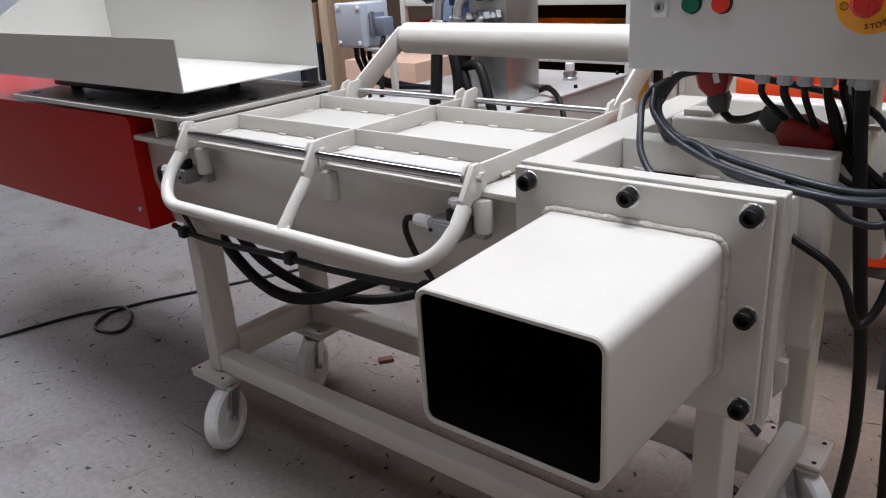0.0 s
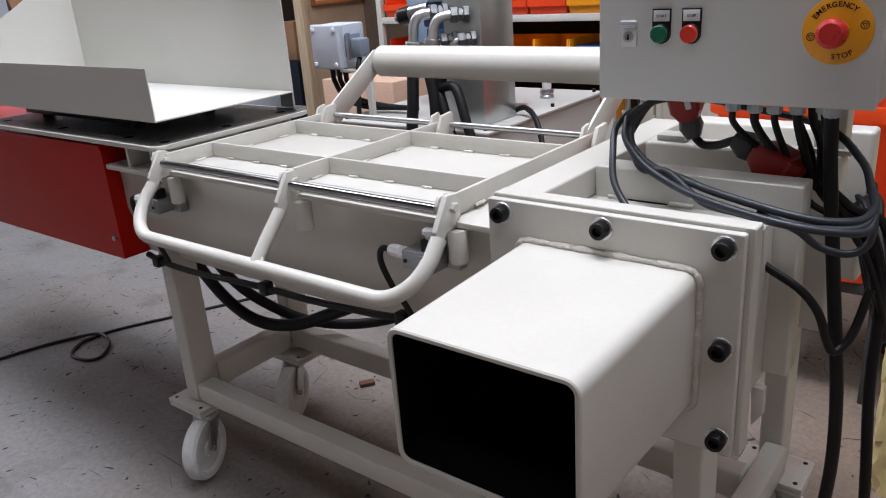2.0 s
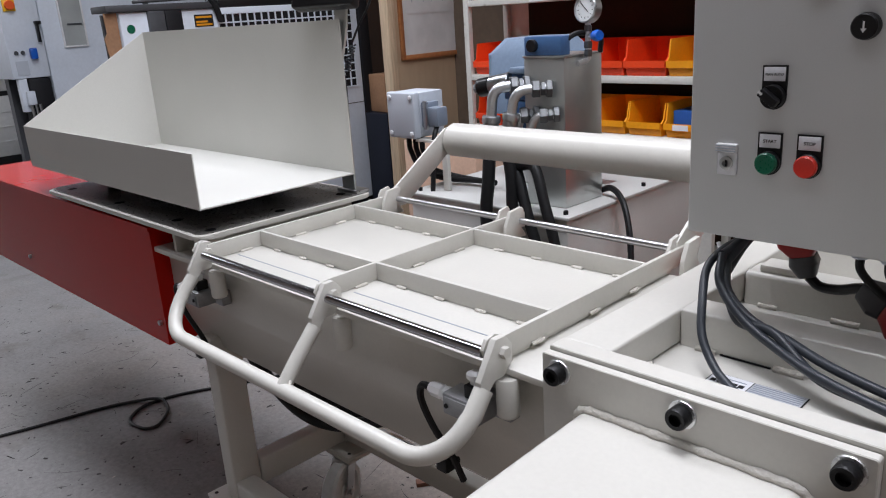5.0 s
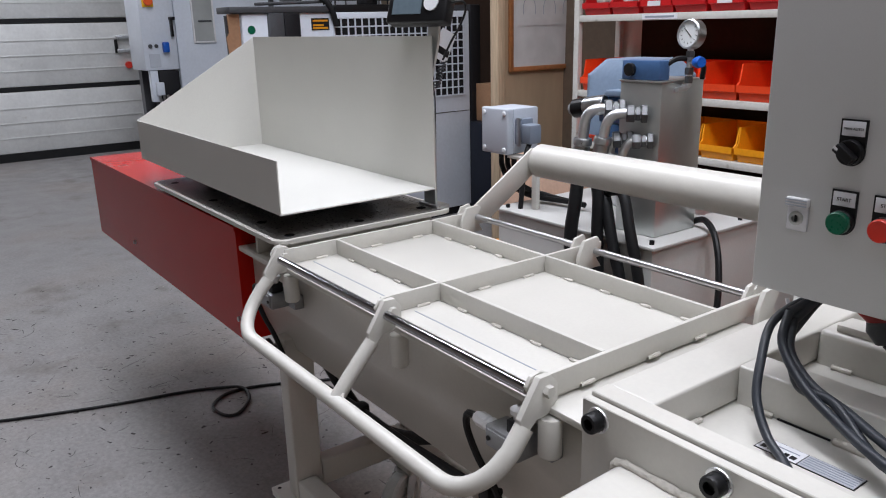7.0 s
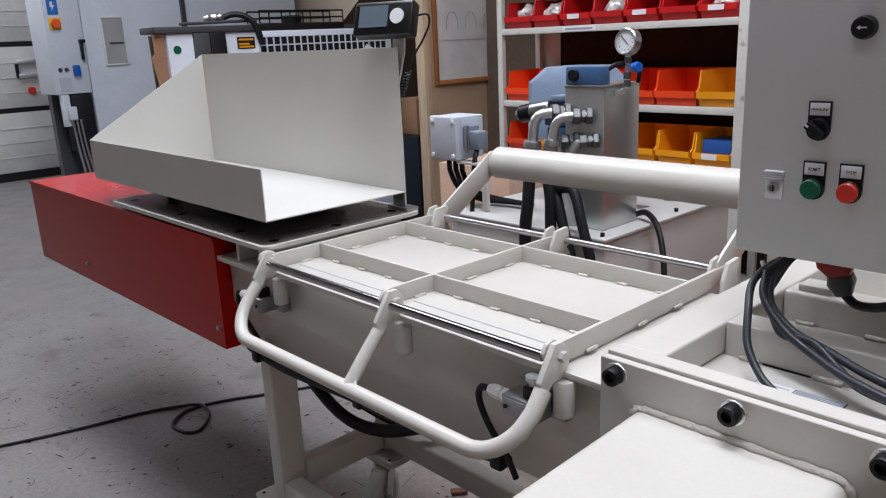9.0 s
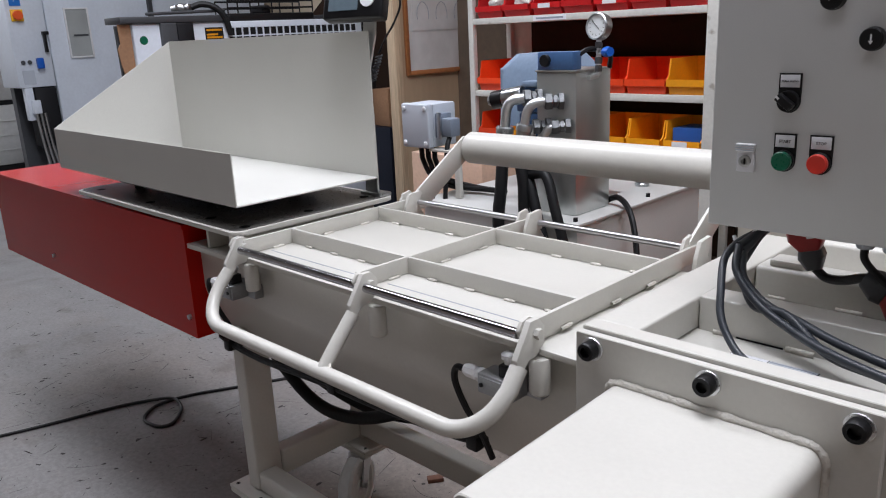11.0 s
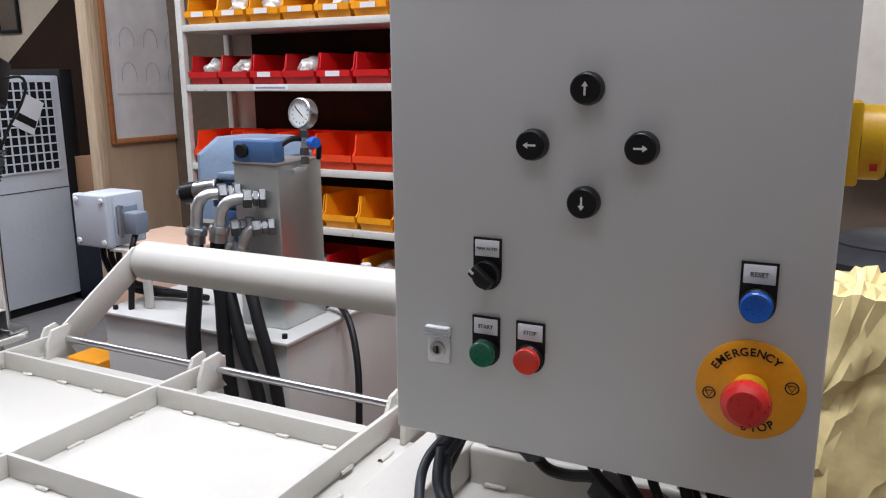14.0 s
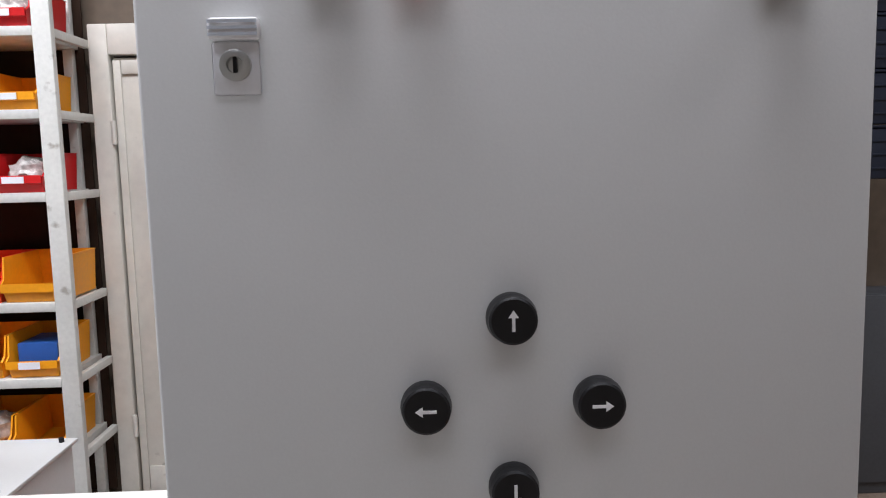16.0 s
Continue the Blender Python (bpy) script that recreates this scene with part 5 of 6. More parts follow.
gm = Vector((-0.08, -0.99, 0.12)).normalized()
gc = Vector((-1.083, 1.055, gz))
gauge = part("pressure_gauge", lathe([(0, 0), (0.036, 0), (0.041, 0.1), (0.041, 0.9), (0.037, 1.0), (0.036, 0.8), (0, 0.8)], gc - gm * 0.016, gc + gm * 0.018, 32), M_FIT, hyd, "round steel pressure gauge with white face")
part("dial", lathe([(0, 0), (0.0358, 0), (0.0358, 1), (0, 1)], gc + gm * 0.0112, gc + gm * 0.0122, 32), M_GAUGEFACE, gauge, "white gauge face")
gx = gm.cross(Vector((0, 0, 1))).normalized() * -1
gu = gm.cross(gx) * -1
for k in range(11):
    a = radians(-45 + 27 * k)
    p = gc + gm * 0.0126 + gx * (0.029 * math.cos(a)) + gu * (0.029 * math.sin(a))
    q = gc + gm * 0.0126 + gx * (0.0245 * math.cos(a)) + gu * (0.0245 * math.sin(a))
    part("tick", hose([p, q], 0.0010, 5, soft=False), M_INK, gauge)
part("needle", hose([gc + gm * 0.0128 - gx * 0.018 - gu * 0.016, gc + gm * 0.0128 + gx * 0.010 + gu * 0.009], 0.0012, 5, soft=False), M_INK, gauge, "black needle")
part("gauge_tap", rod((-1.082, 1.053, 1.322), (-1.049, 1.038, 1.322), 0.007), M_FIT, hyd)
part("tap_knob", lathe([(0, 0), (0.014, 0), (0.017, 0.5), (0.014, 1), (0, 1)], (-1.051, 1.039, 1.322), (-1.024, 1.027, 1.323), 12), M_BLUEBTN, hyd, "blue tap knob")
part("tank_lead", hose([(-1.12, 1.17, HZ + 0.014), (-1.06, 1.15, HZ + 0.030), (-0.985, 1.10, 0.805), (-0.93, 1.05, 0.69), (-0.90, 1.0, 0.5), (-0.88, 0.98, 0.3)], 0.010, 10), M_CABLEBLACK, hyd, "black cable leaving the tank")

# junction box on its post
jb = thing("junction_box", (-1.81, 1.01, HZ), "light grey plastic junction box with a grey plug", "junction box")
JX0, JX1, JY0, JY1, JZ0, JZ1 = -1.880, -1.735, 0.930, 1.080, 0.988, 1.152
part("box_body", box(JX0 + 0.003, JX1 - 0.003, JY0 + 0.032, JY1, JZ0 + 0.002, JZ1 - 0.002, 0.006), M_PLASTIC_GREY, jb)
part("box_lid", box(JX0, JX1, JY0, JY0 + 0.030, JZ0, JZ1, 0.007, 3), M_PLASTIC_GREY, jb)
for x in (JX0 + 0.018, JX1 - 0.018):
    for z in (JZ0 + 0.018, JZ1 - 0.018):
        part("lid_screw", lathe([(0, 0), (0.009, 0), (0.009, 0.6), (0.006, 1), (0, 1)], (x, JY0 - 0.0002, z), (x, JY0 - 0.005, z), 14), M_LABEL, jb, "pale lid screw")
part("socket", box(JX1 - 0.002, JX1 + 0.020, JY0 + 0.035, JY0 + 0.105, 1.025, 1.115, 0.005), M_PLUG_GREY, jb, "blue-grey socket")
part("socket_plug", box(JX1 + 0.0205, JX1 + 0.075, JY0 + 0.040, JY0 + 0.095, 1.030, 1.098, 0.008), M_PLUG_GREY, jb, "blue-grey multipole plug")
part("clip", box(JX1 + 0.012, JX1 + 0.030, JY0 + 0.030, JY0 + 0.040, 1.020, 1.120, 0.002), M_FIT, jb)
part("post", box(-1.625, -1.600, 0.945, 0.962, HZ + 0.001, 0.976, 0.002), M_CREAM, jb)
part("bracket", box(-1.755, -1.600, 0.946, 1.00, 0.977, 0.986, 0.001), M_CREAM, jb, "cream bracket plate")
for x in (-1.85, -1.815, -1.78):
    part("gland", lathe([(0, 0), (0.013, 0), (0.0135, 0.4), (0.010, 0.5), (0.011, 0.9), (0.008, 1), (0, 1)], (x, 1.0, JZ0 + 0.001), (x, 1.0, JZ0 - 0.030), 10), M_BLACKPL, jb, "black cable gland")
for k, x in enumerate((-1.85, -1.815, -1.78)):
    part("lead", hose([(x, 1.0, JZ0 - 0.028), (x + 0.005, 1.0, 0.93), (x + 0.05, 1.0, 0.87), (x + 0.14, 1.02 + 0.02 * k, 0.835), (x + 0.30, 1.06, 0.832)], 0.010, 10), M_CABLEBLACK, jb, "black lead")
part("lead", hose([(JX1 + 0.05, JY0 + 0.06, 1.032), (JX1 + 0.06, JY0 + 0.03, 0.98), (JX1 + 0.075, 0.93, 0.85), (JX1 + 0.085, 0.905, 0.70), (JX1 + 0.08, 0.90, 0.5)], 0.009, 10), M_CABLEBLACK, jb, "black lead")

# ---- shelves with storage bins ----
SHX0, SHX1, SHY0, SHY1 = -3.06, -1.425, 2.60, 3.0
shelf = thing("shelving", ((SHX0 + SHX1) / 2, 2.8, 0), "grey-white painted steel shelving full of plastic bins", "shelf")
LEVELS = [0.08, 0.42, 0.735, 1.04, 1.472, 1.790, 2.10]
for x, w, y in ((SHX0, 0.04, SHY0), (SHX1 - 0.07, 0.07, SHY0), (SHX0, 0.04, SHY1 - 0.035), (SHX1 - 0.125, 0.04, SHY1 - 0.035)):
    part("upright", box(x, x + w, y, y + 0.035, 0, 2.5, 0.003), M_SHELF, shelf)
for zt in LEVELS:
    part("shelf_board", box(SHX0 + 0.041, SHX1 - 0.071, SHY0 + 0.002, SHY1 - 0.002, zt - 0.036, zt, 0.002), M_SHELF, shelf)
    for x in (SHX0 + 0.012, SHX1 - 0.037):
        part("end_rail", box(x, x + 0.025, SHY0 + 0.036, SHY1 - 0.036, zt - 0.036, zt - 0.002, 0.002), M_SHELF, shelf)
tag = part("shelf_label", box(-2.55, -2.32, SHY0 - 0.0005, SHY0 + 0.0015, 1.441, 1.468), M_LABEL, shelf, "white shelf label")
part("print_bar", box(-2.53, -2.34, SHY0 - 0.0015, SHY0 - 0.0006, 1.449, 1.459), M_GREYINK, tag)
solid("wall_board", box(-3.058, -2.885, 3.012, 3.03, 0.02, 2.3, 0.002), M_WHITEDOOR, "cream painted board leaning on the wall behind the shelving", "board")
# shade behind the bins is in this panel's dark colour
part("back_panel", box(-2.88, SHX1 - 0.05, SHY1 + 0.002, SHY1 + 0.01, 0.1, 2.4), M_SHADEBOARD, shelf)


def bin_mesh(w, d, h):
    """An open fronted stacking bin in one skin: floor, back, stepped cheeks, low flared front with a lip."""
    bm = bmesh.new()
    wf, wb = w / 2, w / 2 - 0.006

    def pair(half, y, z):
        return bm.verts.new((-half, y, z)), bm.verts.new((half, y, z))

    ff, fb = pair(wb - 0.004, 0.020, 0.0), pair(wb - 0.004, d, 0.0)
    lip, lip2 = pair(wf - 0.002, 0.0, h * 0.40), pair(wf, -0.012, h * 0.42)
    step, top, back = pair(wf - 0.002, d * 0.07, h * 0.50), pair(wf, d * 0.12, h), pair(wf, d, h)
    low, low2 = pair(wf - 0.001, -0.010, h * 0.22), pair(wf - 0.003, 0.008, h * 0.20)
    bm.faces.new((ff[0], ff[1], fb[1], fb[0]))
    bm.faces.new((fb[0], fb[1], back[1], back[0]))
    bm.faces.new((ff[1], ff[0], lip[0], lip[1]))
    bm.faces.new((lip[1], lip[0], lip2[0], lip2[1]))
    bm.faces.new((lip2[1], lip2[0], low[0], low[1]))
    bm.faces.new((low[1], low[0], low2[0], low2[1]))
    for k in (0, 1):
        bm.faces.new((ff[k], fb[k], back[k], top[k], step[k], lip[k]))
        rim = [bm.verts.new((p.co.x + (0.007 if k else -0.007), p.co.y, p.co.z - 0.002)) for p in (back[k], top[k], step[k], lip[k])]
        for a, b, c, e in zip((back[k], top[k], step[k]), (top[k], step[k], lip[k]), rim[1:], rim):
            bm.faces.new((a, b, c, e))
    bmesh.ops.recalc_face_normals(bm, faces=bm.faces[:])
    bmesh.ops.solidify(bm, geom=bm.faces[:], thickness=0.003)
    bmesh.ops.translate(bm, verts=bm.verts[:], vec=(0, 0, 0.004))
    return bm


def storage_bin(x, z, w, h, mat, colour, label=True, fill=0, seed=0, y=None):
    y = SHY0 + 0.015 if y is None else y
    rnd = random.Random(seed)
    d = 0.32
    words = "open " + colour + " plastic storage bin" + (" holding bagged parts" if fill == 1 else " holding a blue box" if fill == 2 else "") + " on the shelf"
    b = thing("storage_bin", (x, y, z + 0.0005), words, "storage bin", "bins on the shelving")
    bm = bin_mesh(w, d, h)
    bmesh.ops.rotate(bm, verts=bm.verts[:], cent=(0, d / 2, 0), matrix=Matrix.Rotation(radians(rnd.uniform(-1.5, 1.5)), 3, "Z"))
    bmesh.ops.translate(bm, verts=bm.verts[:], vec=(x, y, z + 0.0005))
    part("bin_body", bm, mat, b)
    if label:
        part("bin_label", box(x - w * 0.22, x + w * 0.2, y - 0.0165, y - 0.0145, z + h * 0.25, z + h * 0.42), M_LABEL, b, "white label")
    if fill == 1:
        bm = bmesh.new()
        bmesh.ops.create_icosphere(bm, subdivisions=3, radius=1.0)
        for v in bm.verts:
            n = noise.noise(v.co * 2.3 + Vector((seed, 0, 0)))
            v.co *= 1 + 0.35 * n
            v.co = Vector((x + v.co.x * w * 0.36, y + 0.13 + v.co.y * 0.09, z + h * 0.5 + v.co.z * h * 0.42))
        part("parts_bag", bm, M_PARTS, b, "clear bag of small metal parts", sharp=60)
    if fill == 2:
        part("inner_box", box(x - w * 0.38, x + w * 0.42, y + 0.05, y + 0.25, z + 0.006, z + h * 0.8, 0.004), M_BINBLUE, b, "blue inner box")


n = 7
step = (SHX1 - SHX0 - 0.13) / n
fills = [1, 1, 0, 1, 0, 0, 1]
for k in range(n):
    x = SHX0 + 0.05 + step * (k + 0.5)
    storage_bin(x, LEVELS[4], step * 0.93, 0.150, M_BINRED, "red", label=k in (2, 4, 6), fill=fills[k], seed=k)
    storage_bin(x, LEVELS[5], step * 0.93, 0.150, M_BINYELLOW, "yellow", label=True, fill=1 if k % 3 else 0, seed=20 + k)
    storage_bin(x, LEVELS[6], step * 0.93, 0.150, M_BINRED, "red", label=k % 2 == 0, fill=1, seed=60 + k)
n = 6
step = (SHX1 - SHX0 - 0.13) / n
for k in range(n):
    x = SHX0 + 0.05 + step * (k + 0.5)
    if k:
        x = SHX0 + 0.05 + step * (0.97 * k + 0.83)
    storage_bin(x, LEVELS[3], step * 0.94, 0.175, M_BINORANGE if k < 5 else M_BINYELLOW, "orange-red" if k < 5 else "yellow", label=False, seed=30 + k)
n = 7
step = (SHX1 - SHX0 - 0.13) / n
for k in range(n):
    x = SHX0 + 0.05 + step * (k + 0.5)
    storage_bin(x, LEVELS[2], step * 0.93, 0.165, M_BINORANGE if k == 0 else M_BINYELLOW, "orange-red" if k == 0 else "yellow", label=k == 6, fill=2 if k == 6 else 0, seed=40 + k)
    storage_bin(x, LEVELS[1], step * 0.93, 0.150, M_BINRED if k < 5 else M_BINYELLOW, "red" if k < 5 else "yellow", label=False, fill=1 if k % 2 else 0, seed=50 + k)

# ---- compressor cabinet behind the tray ----
comp = thing("compressor", (-4.8, 2.1, 0), "white compressor housing with a black grille and dark side edge", "compressor")
QX = -4.40
part("housing", box(-5.4, -4.602, 1.55, 2.86, 0.06, 1.535, 0.01), M_WHITEMACH, comp)
part("front_panel", box(-4.6, QX, 1.075, 2.86, 0.06, 1.535, 0.01), M_WHITEMACH, comp)
part("plinth", box(-4.58, QX - 0.03, 1.10, 2.83, 0, 0.058), M_DARK, comp)
part("side_edge", box(-5.38, QX + 0.01, 2.865, 2.96, 0.02, 1.58, 0.008), M_DARK, comp, "black corner profile")
note = part("hanging_note", slab([(2.47, 1.24), (2.60, 1.42), (2.72, 1.36), (2.62, 1.16)], "x", QX + 0.020, QX + 0.023), M_LABEL, comp, "white paper note with a black bar")
part("print_bar", slab([(2.495, 1.275), (2.525, 1.315), (2.655, 1.245), (2.635, 1.200)], "x", QX + 0.0232, QX + 0.0238), M_INK, note)
part("grille_back", box(QX + 0.001, QX + 0.004, 1.71, 2.80, 0.93, 1.500), M_DARK, comp, "black grille opening")
for k in range(21):
    y = 1.712 + k * 0.0543
    part("grille_bar", box(QX + 0.0045, QX + 0.012, y - 0.0045, y + 0.0045, 0.925, 1.505), M_WHITEMACH, comp)
for k in range(11):
    zz = 0.93 + k * 0.0568
    part("grille_bar", box(QX + 0.0125, QX + 0.016, 1.706, 2.804, zz - 0.0045, zz + 0.0045), M_WHITEMACH, comp)
part("panel_seam", box(QX + 0.0005, QX + 0.002, 1.09, 2.85, 0.80, 0.806), M_DARKGREY, comp)
part("top_tray", box(-4.6, QX + 0.02, 0.995, 1.70, 1.5355, 1.575, 0.006), M_DARKGREY, comp, "dark flat top cover")
part("top_rail", rod((-4.42, 1.18, 1.59), (-4.42, 1.72, 1.605), 0.010, 10), M_DARKGREY, comp, "dark top rail")
part("control_box", box(-4.55, QX + 0.03, 1.35, 1.46, 1.10, 1.534, 0.006), M_DARK, comp, "black control box")
part("control_box", box(-4.55, QX + 0.028, 1.245, 1.348, 1.10, 1.534, 0.006), M_DARKGREY, comp, "dark grey control box")
lab = part("warning_label", box(QX + 0.001, QX + 0.003, 1.55, 1.68, 1.425, 1.50), M_INK, comp, "black and yellow warning label")
for zz, y1 in ((1.478, 1.67), (1.450, 1.64), (1.432, 1.67)):
    part("print_bar", box(QX + 0.0032, QX + 0.004, 1.56, y1, zz, zz + 0.012), M_YELLOW, lab)
part("hose_coupling", lathe([(0, 0), (0.020, 0), (0.030, 0.2), (0.022, 0.3), (0.034, 0.45), (0.034, 0.6), (0.022, 0.7), (0.030, 0.85), (0.018, 1), (0, 1)], (-4.50, 1.385, 1.618), (-4.47, 1.51, 1.628), 12), M_FIT, comp, "zinc hose coupling")
part("round_logo", lathe([(0, 0), (0.026, 0), (0.026, 1), (0, 1)], (QX + 0.0005, 1.135, 1.436), (QX + 0.002, 1.135, 1.436), 20), M_GREEN, comp, "small round green emblem")
guard = part("fan_guard", box(-4.60, -4.42, 1.75, 2.44, 1.5355, 1.585, 0.01), M_BLACKPL, comp, "black fan guard")
for x in (-4.59, -4.43):
    for zz in (1.62, 1.665):
        part("guard_wire", rod((x, 1.75, zz), (x, 2.44, zz), 0.006, 8), M_BLACKPL, guard)
    for k in range(5):
        part("guard_wire", rod((x, 1.752 + k * 0.1715, 1.585), (x, 1.752 + k * 0.1715, 1.666), 0.005, 8), M_BLACKPL, guard)
part("fan_hub", rod((-4.51, 2.05, 1.585), (-4.51, 2.05, 1.635), 0.07, 16), M_DARK, guard)
part("air_hose", hose([(-4.47, 1.51, 1.628), (-4.44, 1.57, 1.645), (-4.40, 1.64, 1.625), (-4.375, 1.69, 1.56), (-4.37, 1.72, 1.45)], 0.020, 10), M_RUBBER, comp, "black air hose")

# ---- tall white machine, cabinet and carton further back ----
tall = thing("enclosure_machine", (-6.9, 2.1, 0), "tall blue-white machine enclosure with a narrow window", "machine")
EX = -7.28
part("enclosure", box(EX - 1.0, EX, 1.59, 3.9, 0.0, 2.9, 0.015), M_WHITEMACH, tall)
part("window_pane", box(EX + 0.001, EX + 0.010, 1.765, 1.955, 1.34, 1.755), M_PALEBLUE, tall, "grey window pane")
for y0, y1, z0, z1 in ((1.750, 1.765, 1.325, 1.770), (1.955, 1.970, 1.325, 1.770), (1.765, 1.955, 1.325, 1.340), (1.765, 1.955, 1.755, 1.770)):
    part("window_frame", box(EX + 0.001, EX + 0.018, y0, y1, z0, z1, 0.002), M_WHITEPL, tall)
part("window_bar", box(EX + 0.0105, EX + 0.016, 1.81, 1.94, 1.52, 1.535), M_DARKGREY, tall)
part("pillar", box(EX + 0.001, EX + 0.04, 2.55, 2.59, 1.5, 2.9), M_DARKGREY, tall)
flatc = thing("carton", (-4.45, 1.02, 0), "tall flat torn cardboard carton standing beside the compressor", "carton", "cartons")
part("carton_board", slab([(1.015, 0.0), (1.068, 0.0), (1.068, 1.532), (0.992, 1.532), (0.996, 1.42), (0.975, 1.39), (0.985, 1.30), (0.998, 1.24), (0.990, 1.10), (1.010, 0.8)], "x", -4.425, -4.415), M_CARD, flatc)
# dark grey puts the shade inside the carton into this board
part("carton_side", slab([(1.02, 0.0), (1.055, 0.0), (1.055, 1.525), (0.990, 1.525)], "x", -4.47, -4.45), M_DARKGREY, flatc, "shaded back board of the carton")
cabw = thing("switch_cabinet", (-7.4, 1.5, 0), "pale grey switch cabinet with an orange rotary switch", "cabinet")
part("cabinet_body", box(-7.7, -7.25, 1.26, 1.575, 1.09, 2.5, 0.01), M_WHITEMACH, cabw)
part("cabinet_leg", box(-7.65, -7.55, 1.30, 1.52, 0, 1.088), M_DARKGREY, cabw)
part("cabinet_leg", box(-7.38, -7.28, 1.42, 1.50, 0, 1.088), M_DARKGREY, cabw)
part("lower_box", box(-7.33, -7.26, 1.30, 1.37, 0.80, 1.088, 0.004), M_WHITEMACH, cabw)
s2 = part("switch_plate", box(-7.249, -7.235, 1.295, 1.395, 1.66, 1.76, 0.003), M_YELLOW2, cabw, "yellow switch plate")
part("rotary_switch", rod((-7.234, 1.345, 1.71), (-7.20, 1.345, 1.71), 0.04, 20), M_ORANGESW, s2, "orange rotary switch")
sg = part("blue_sign", box(-7.249, -7.244, 1.30, 1.39, 1.79, 1.92), M_BLUESIGN, cabw, "blue warning sign")
part("sign_bolt", slab([(1.330, 1.90), (1.355, 1.90), (1.345, 1.87), (1.365, 1.87), (1.335, 1.82), (1.342, 1.855), (1.325, 1.855)], "x", -7.2435, -7.242), M_WHITEPL, sg)
for k in range(2):
    part("lamp", rod((-7.249, 1.325 + 0.055 * k, 1.31), (-7.235, 1.325 + 0.055 * k, 1.31), 0.018, 14), M_DARKGREY, cabw)
part("blue_socket", box(-7.249, -7.20, 1.432, 1.492, 1.25, 1.345, 0.012), M_BLUEBTN, cabw, "blue socket")
part("vent", box(-7.249, -7.244, 1.306, 1.405, 1.12, 1.24), M_PLASTIC_GREY, cabw)
part("handle", box(-7.249, -7.21, 1.525, 1.548, 1.39, 1.565, 0.004), M_BLACKPL, cabw, "black cabinet handle")
part("handle_foot", box(-7.249, -7.20, 1.520, 1.570, 1.540, 1.570, 0.004), M_BLACKPL, cabw)
part("cable_duct", box(-7.48, -7.245, 1.375, 1.57, 0.55, 1.087, 0.02), M_DARK, cabw, "dark cable duct below the cabinet")
part("air_unit", box(-7.25, -7.20, 1.33, 1.40, 0.86, 0.98, 0.008), M_WHITEMACH, cabw)
for k in range(3):
    part("air_pipe", hose([(-7.24, 1.36 + 0.035 * k, 0.86), (-7.22, 1.37 + 0.035 * k, 0.6), (-7.22, 1.40 + 0.04 * k, 0.3), (-7.24, 1.42 + 0.04 * k, 0.002)], 0.014, 8), M_FIT, cabw, "bright air pipe")

# cartons and clutter in the passage beside the partition
for x0, x1, y0, y1, z0, z1, turn in ((-4.38, -4.16, 2.90, 3.22, 0.72, 1.00, -7), (-4.3, -3.9, 3.3, 3.7, 0.0, 0.55, 3), (-4.28, -3.95, 3.35, 3.65, 0.555, 0.95, -4)):
    cx, cy = (x0 + x1) / 2, (y0 + y1) / 2
    c = thing("carton", (cx, cy, z0), "brown cardboard carton, part open, in the passage", "carton", "cartons")
    m = pose(cx, cy, z0, 0, 0, turn)
    part("carton_body", box((x0 - x1) / 2, (x1 - x0) / 2, (y0 - y1) / 2, (y1 - y0) / 2, 0, z1 - z0, 0.003, m=m), M_CARD, c)
    part("flap", box((x1 - x0) / 2 - 0.01, (x1 - x0) / 2 + 0.09, (y0 - y1) / 2, (y1 - y0) / 2, z1 - z0 + 0.001, z1 - z0 + 0.005, m=m @ pose(0, 0, 0, 0, -4, 0)), M_CARD, c)
# the lower carton's shade is put into this box's dark colour
solid("storage_crate", box(-4.38, -4.13, 2.84, 3.2, 0.0, 0.718, 0.006), M_NAVY, "tall dark box standing in for a shaded carton in the passage", "crate")
solid("carton", box(-2.56, -2.08, 1.60, 1.95, 0.0, 0.825, 0.004), M_CARDPALE, "tall pale brown cardboard box behind the hydraulic unit", "carton", "cartons")
yb = thing("storage_bin", (-2.05, 1.12, 0.0), "yellow plastic bin standing on the floor beside the tank", "storage bin")
part("bin_body", box(-2.12, -1.955, 1.02, 1.3, 0.0, 0.555, 0.01), M_BINYELLOW, yb)

# ---- right of the press: tub, sack, bins, electrical cabinet ----
tub = thing("plastic_tub", (-0.22, 1.36, 0), "orange-red plastic tub with a rolled rim on a low dark trolley", "tub")
rr = [round_rect(-0.35, 0.10, 1.13, 1.58, 0.08), round_rect(-0.39, 0.150, 1.09, 1.62, 0.09), round_rect(-0.41, 0.160, 1.08, 1.64, 0.09), round_rect(-0.41, 0.160, 1.08, 1.64, 0.09), round_rect(-0.38, 0.135, 1.11, 1.61, 0.08), round_rect(-0.33, 0.08, 1.16, 1.56, 0.07)]
part("tub_body", loft(rr, "z", (0.40, 0.87, 0.87, 0.91, 0.91, 0.45)), M_TUB, tub)
part("trolley_deck", box(-0.35, 0.12, 1.14, 1.58, 0.36, 0.399, 0.006), M_DARKGREY, tub, "dark steel trolley deck")
for x in (-0.33, 0.08):
    for y in (1.16, 1.53):
        part("trolley_leg", box(x, x + 0.035, y, y + 0.035, 0.0, 0.359, 0.003), M_DARKGREY, tub)


SACK = (0.275, 0.83, 0.0)


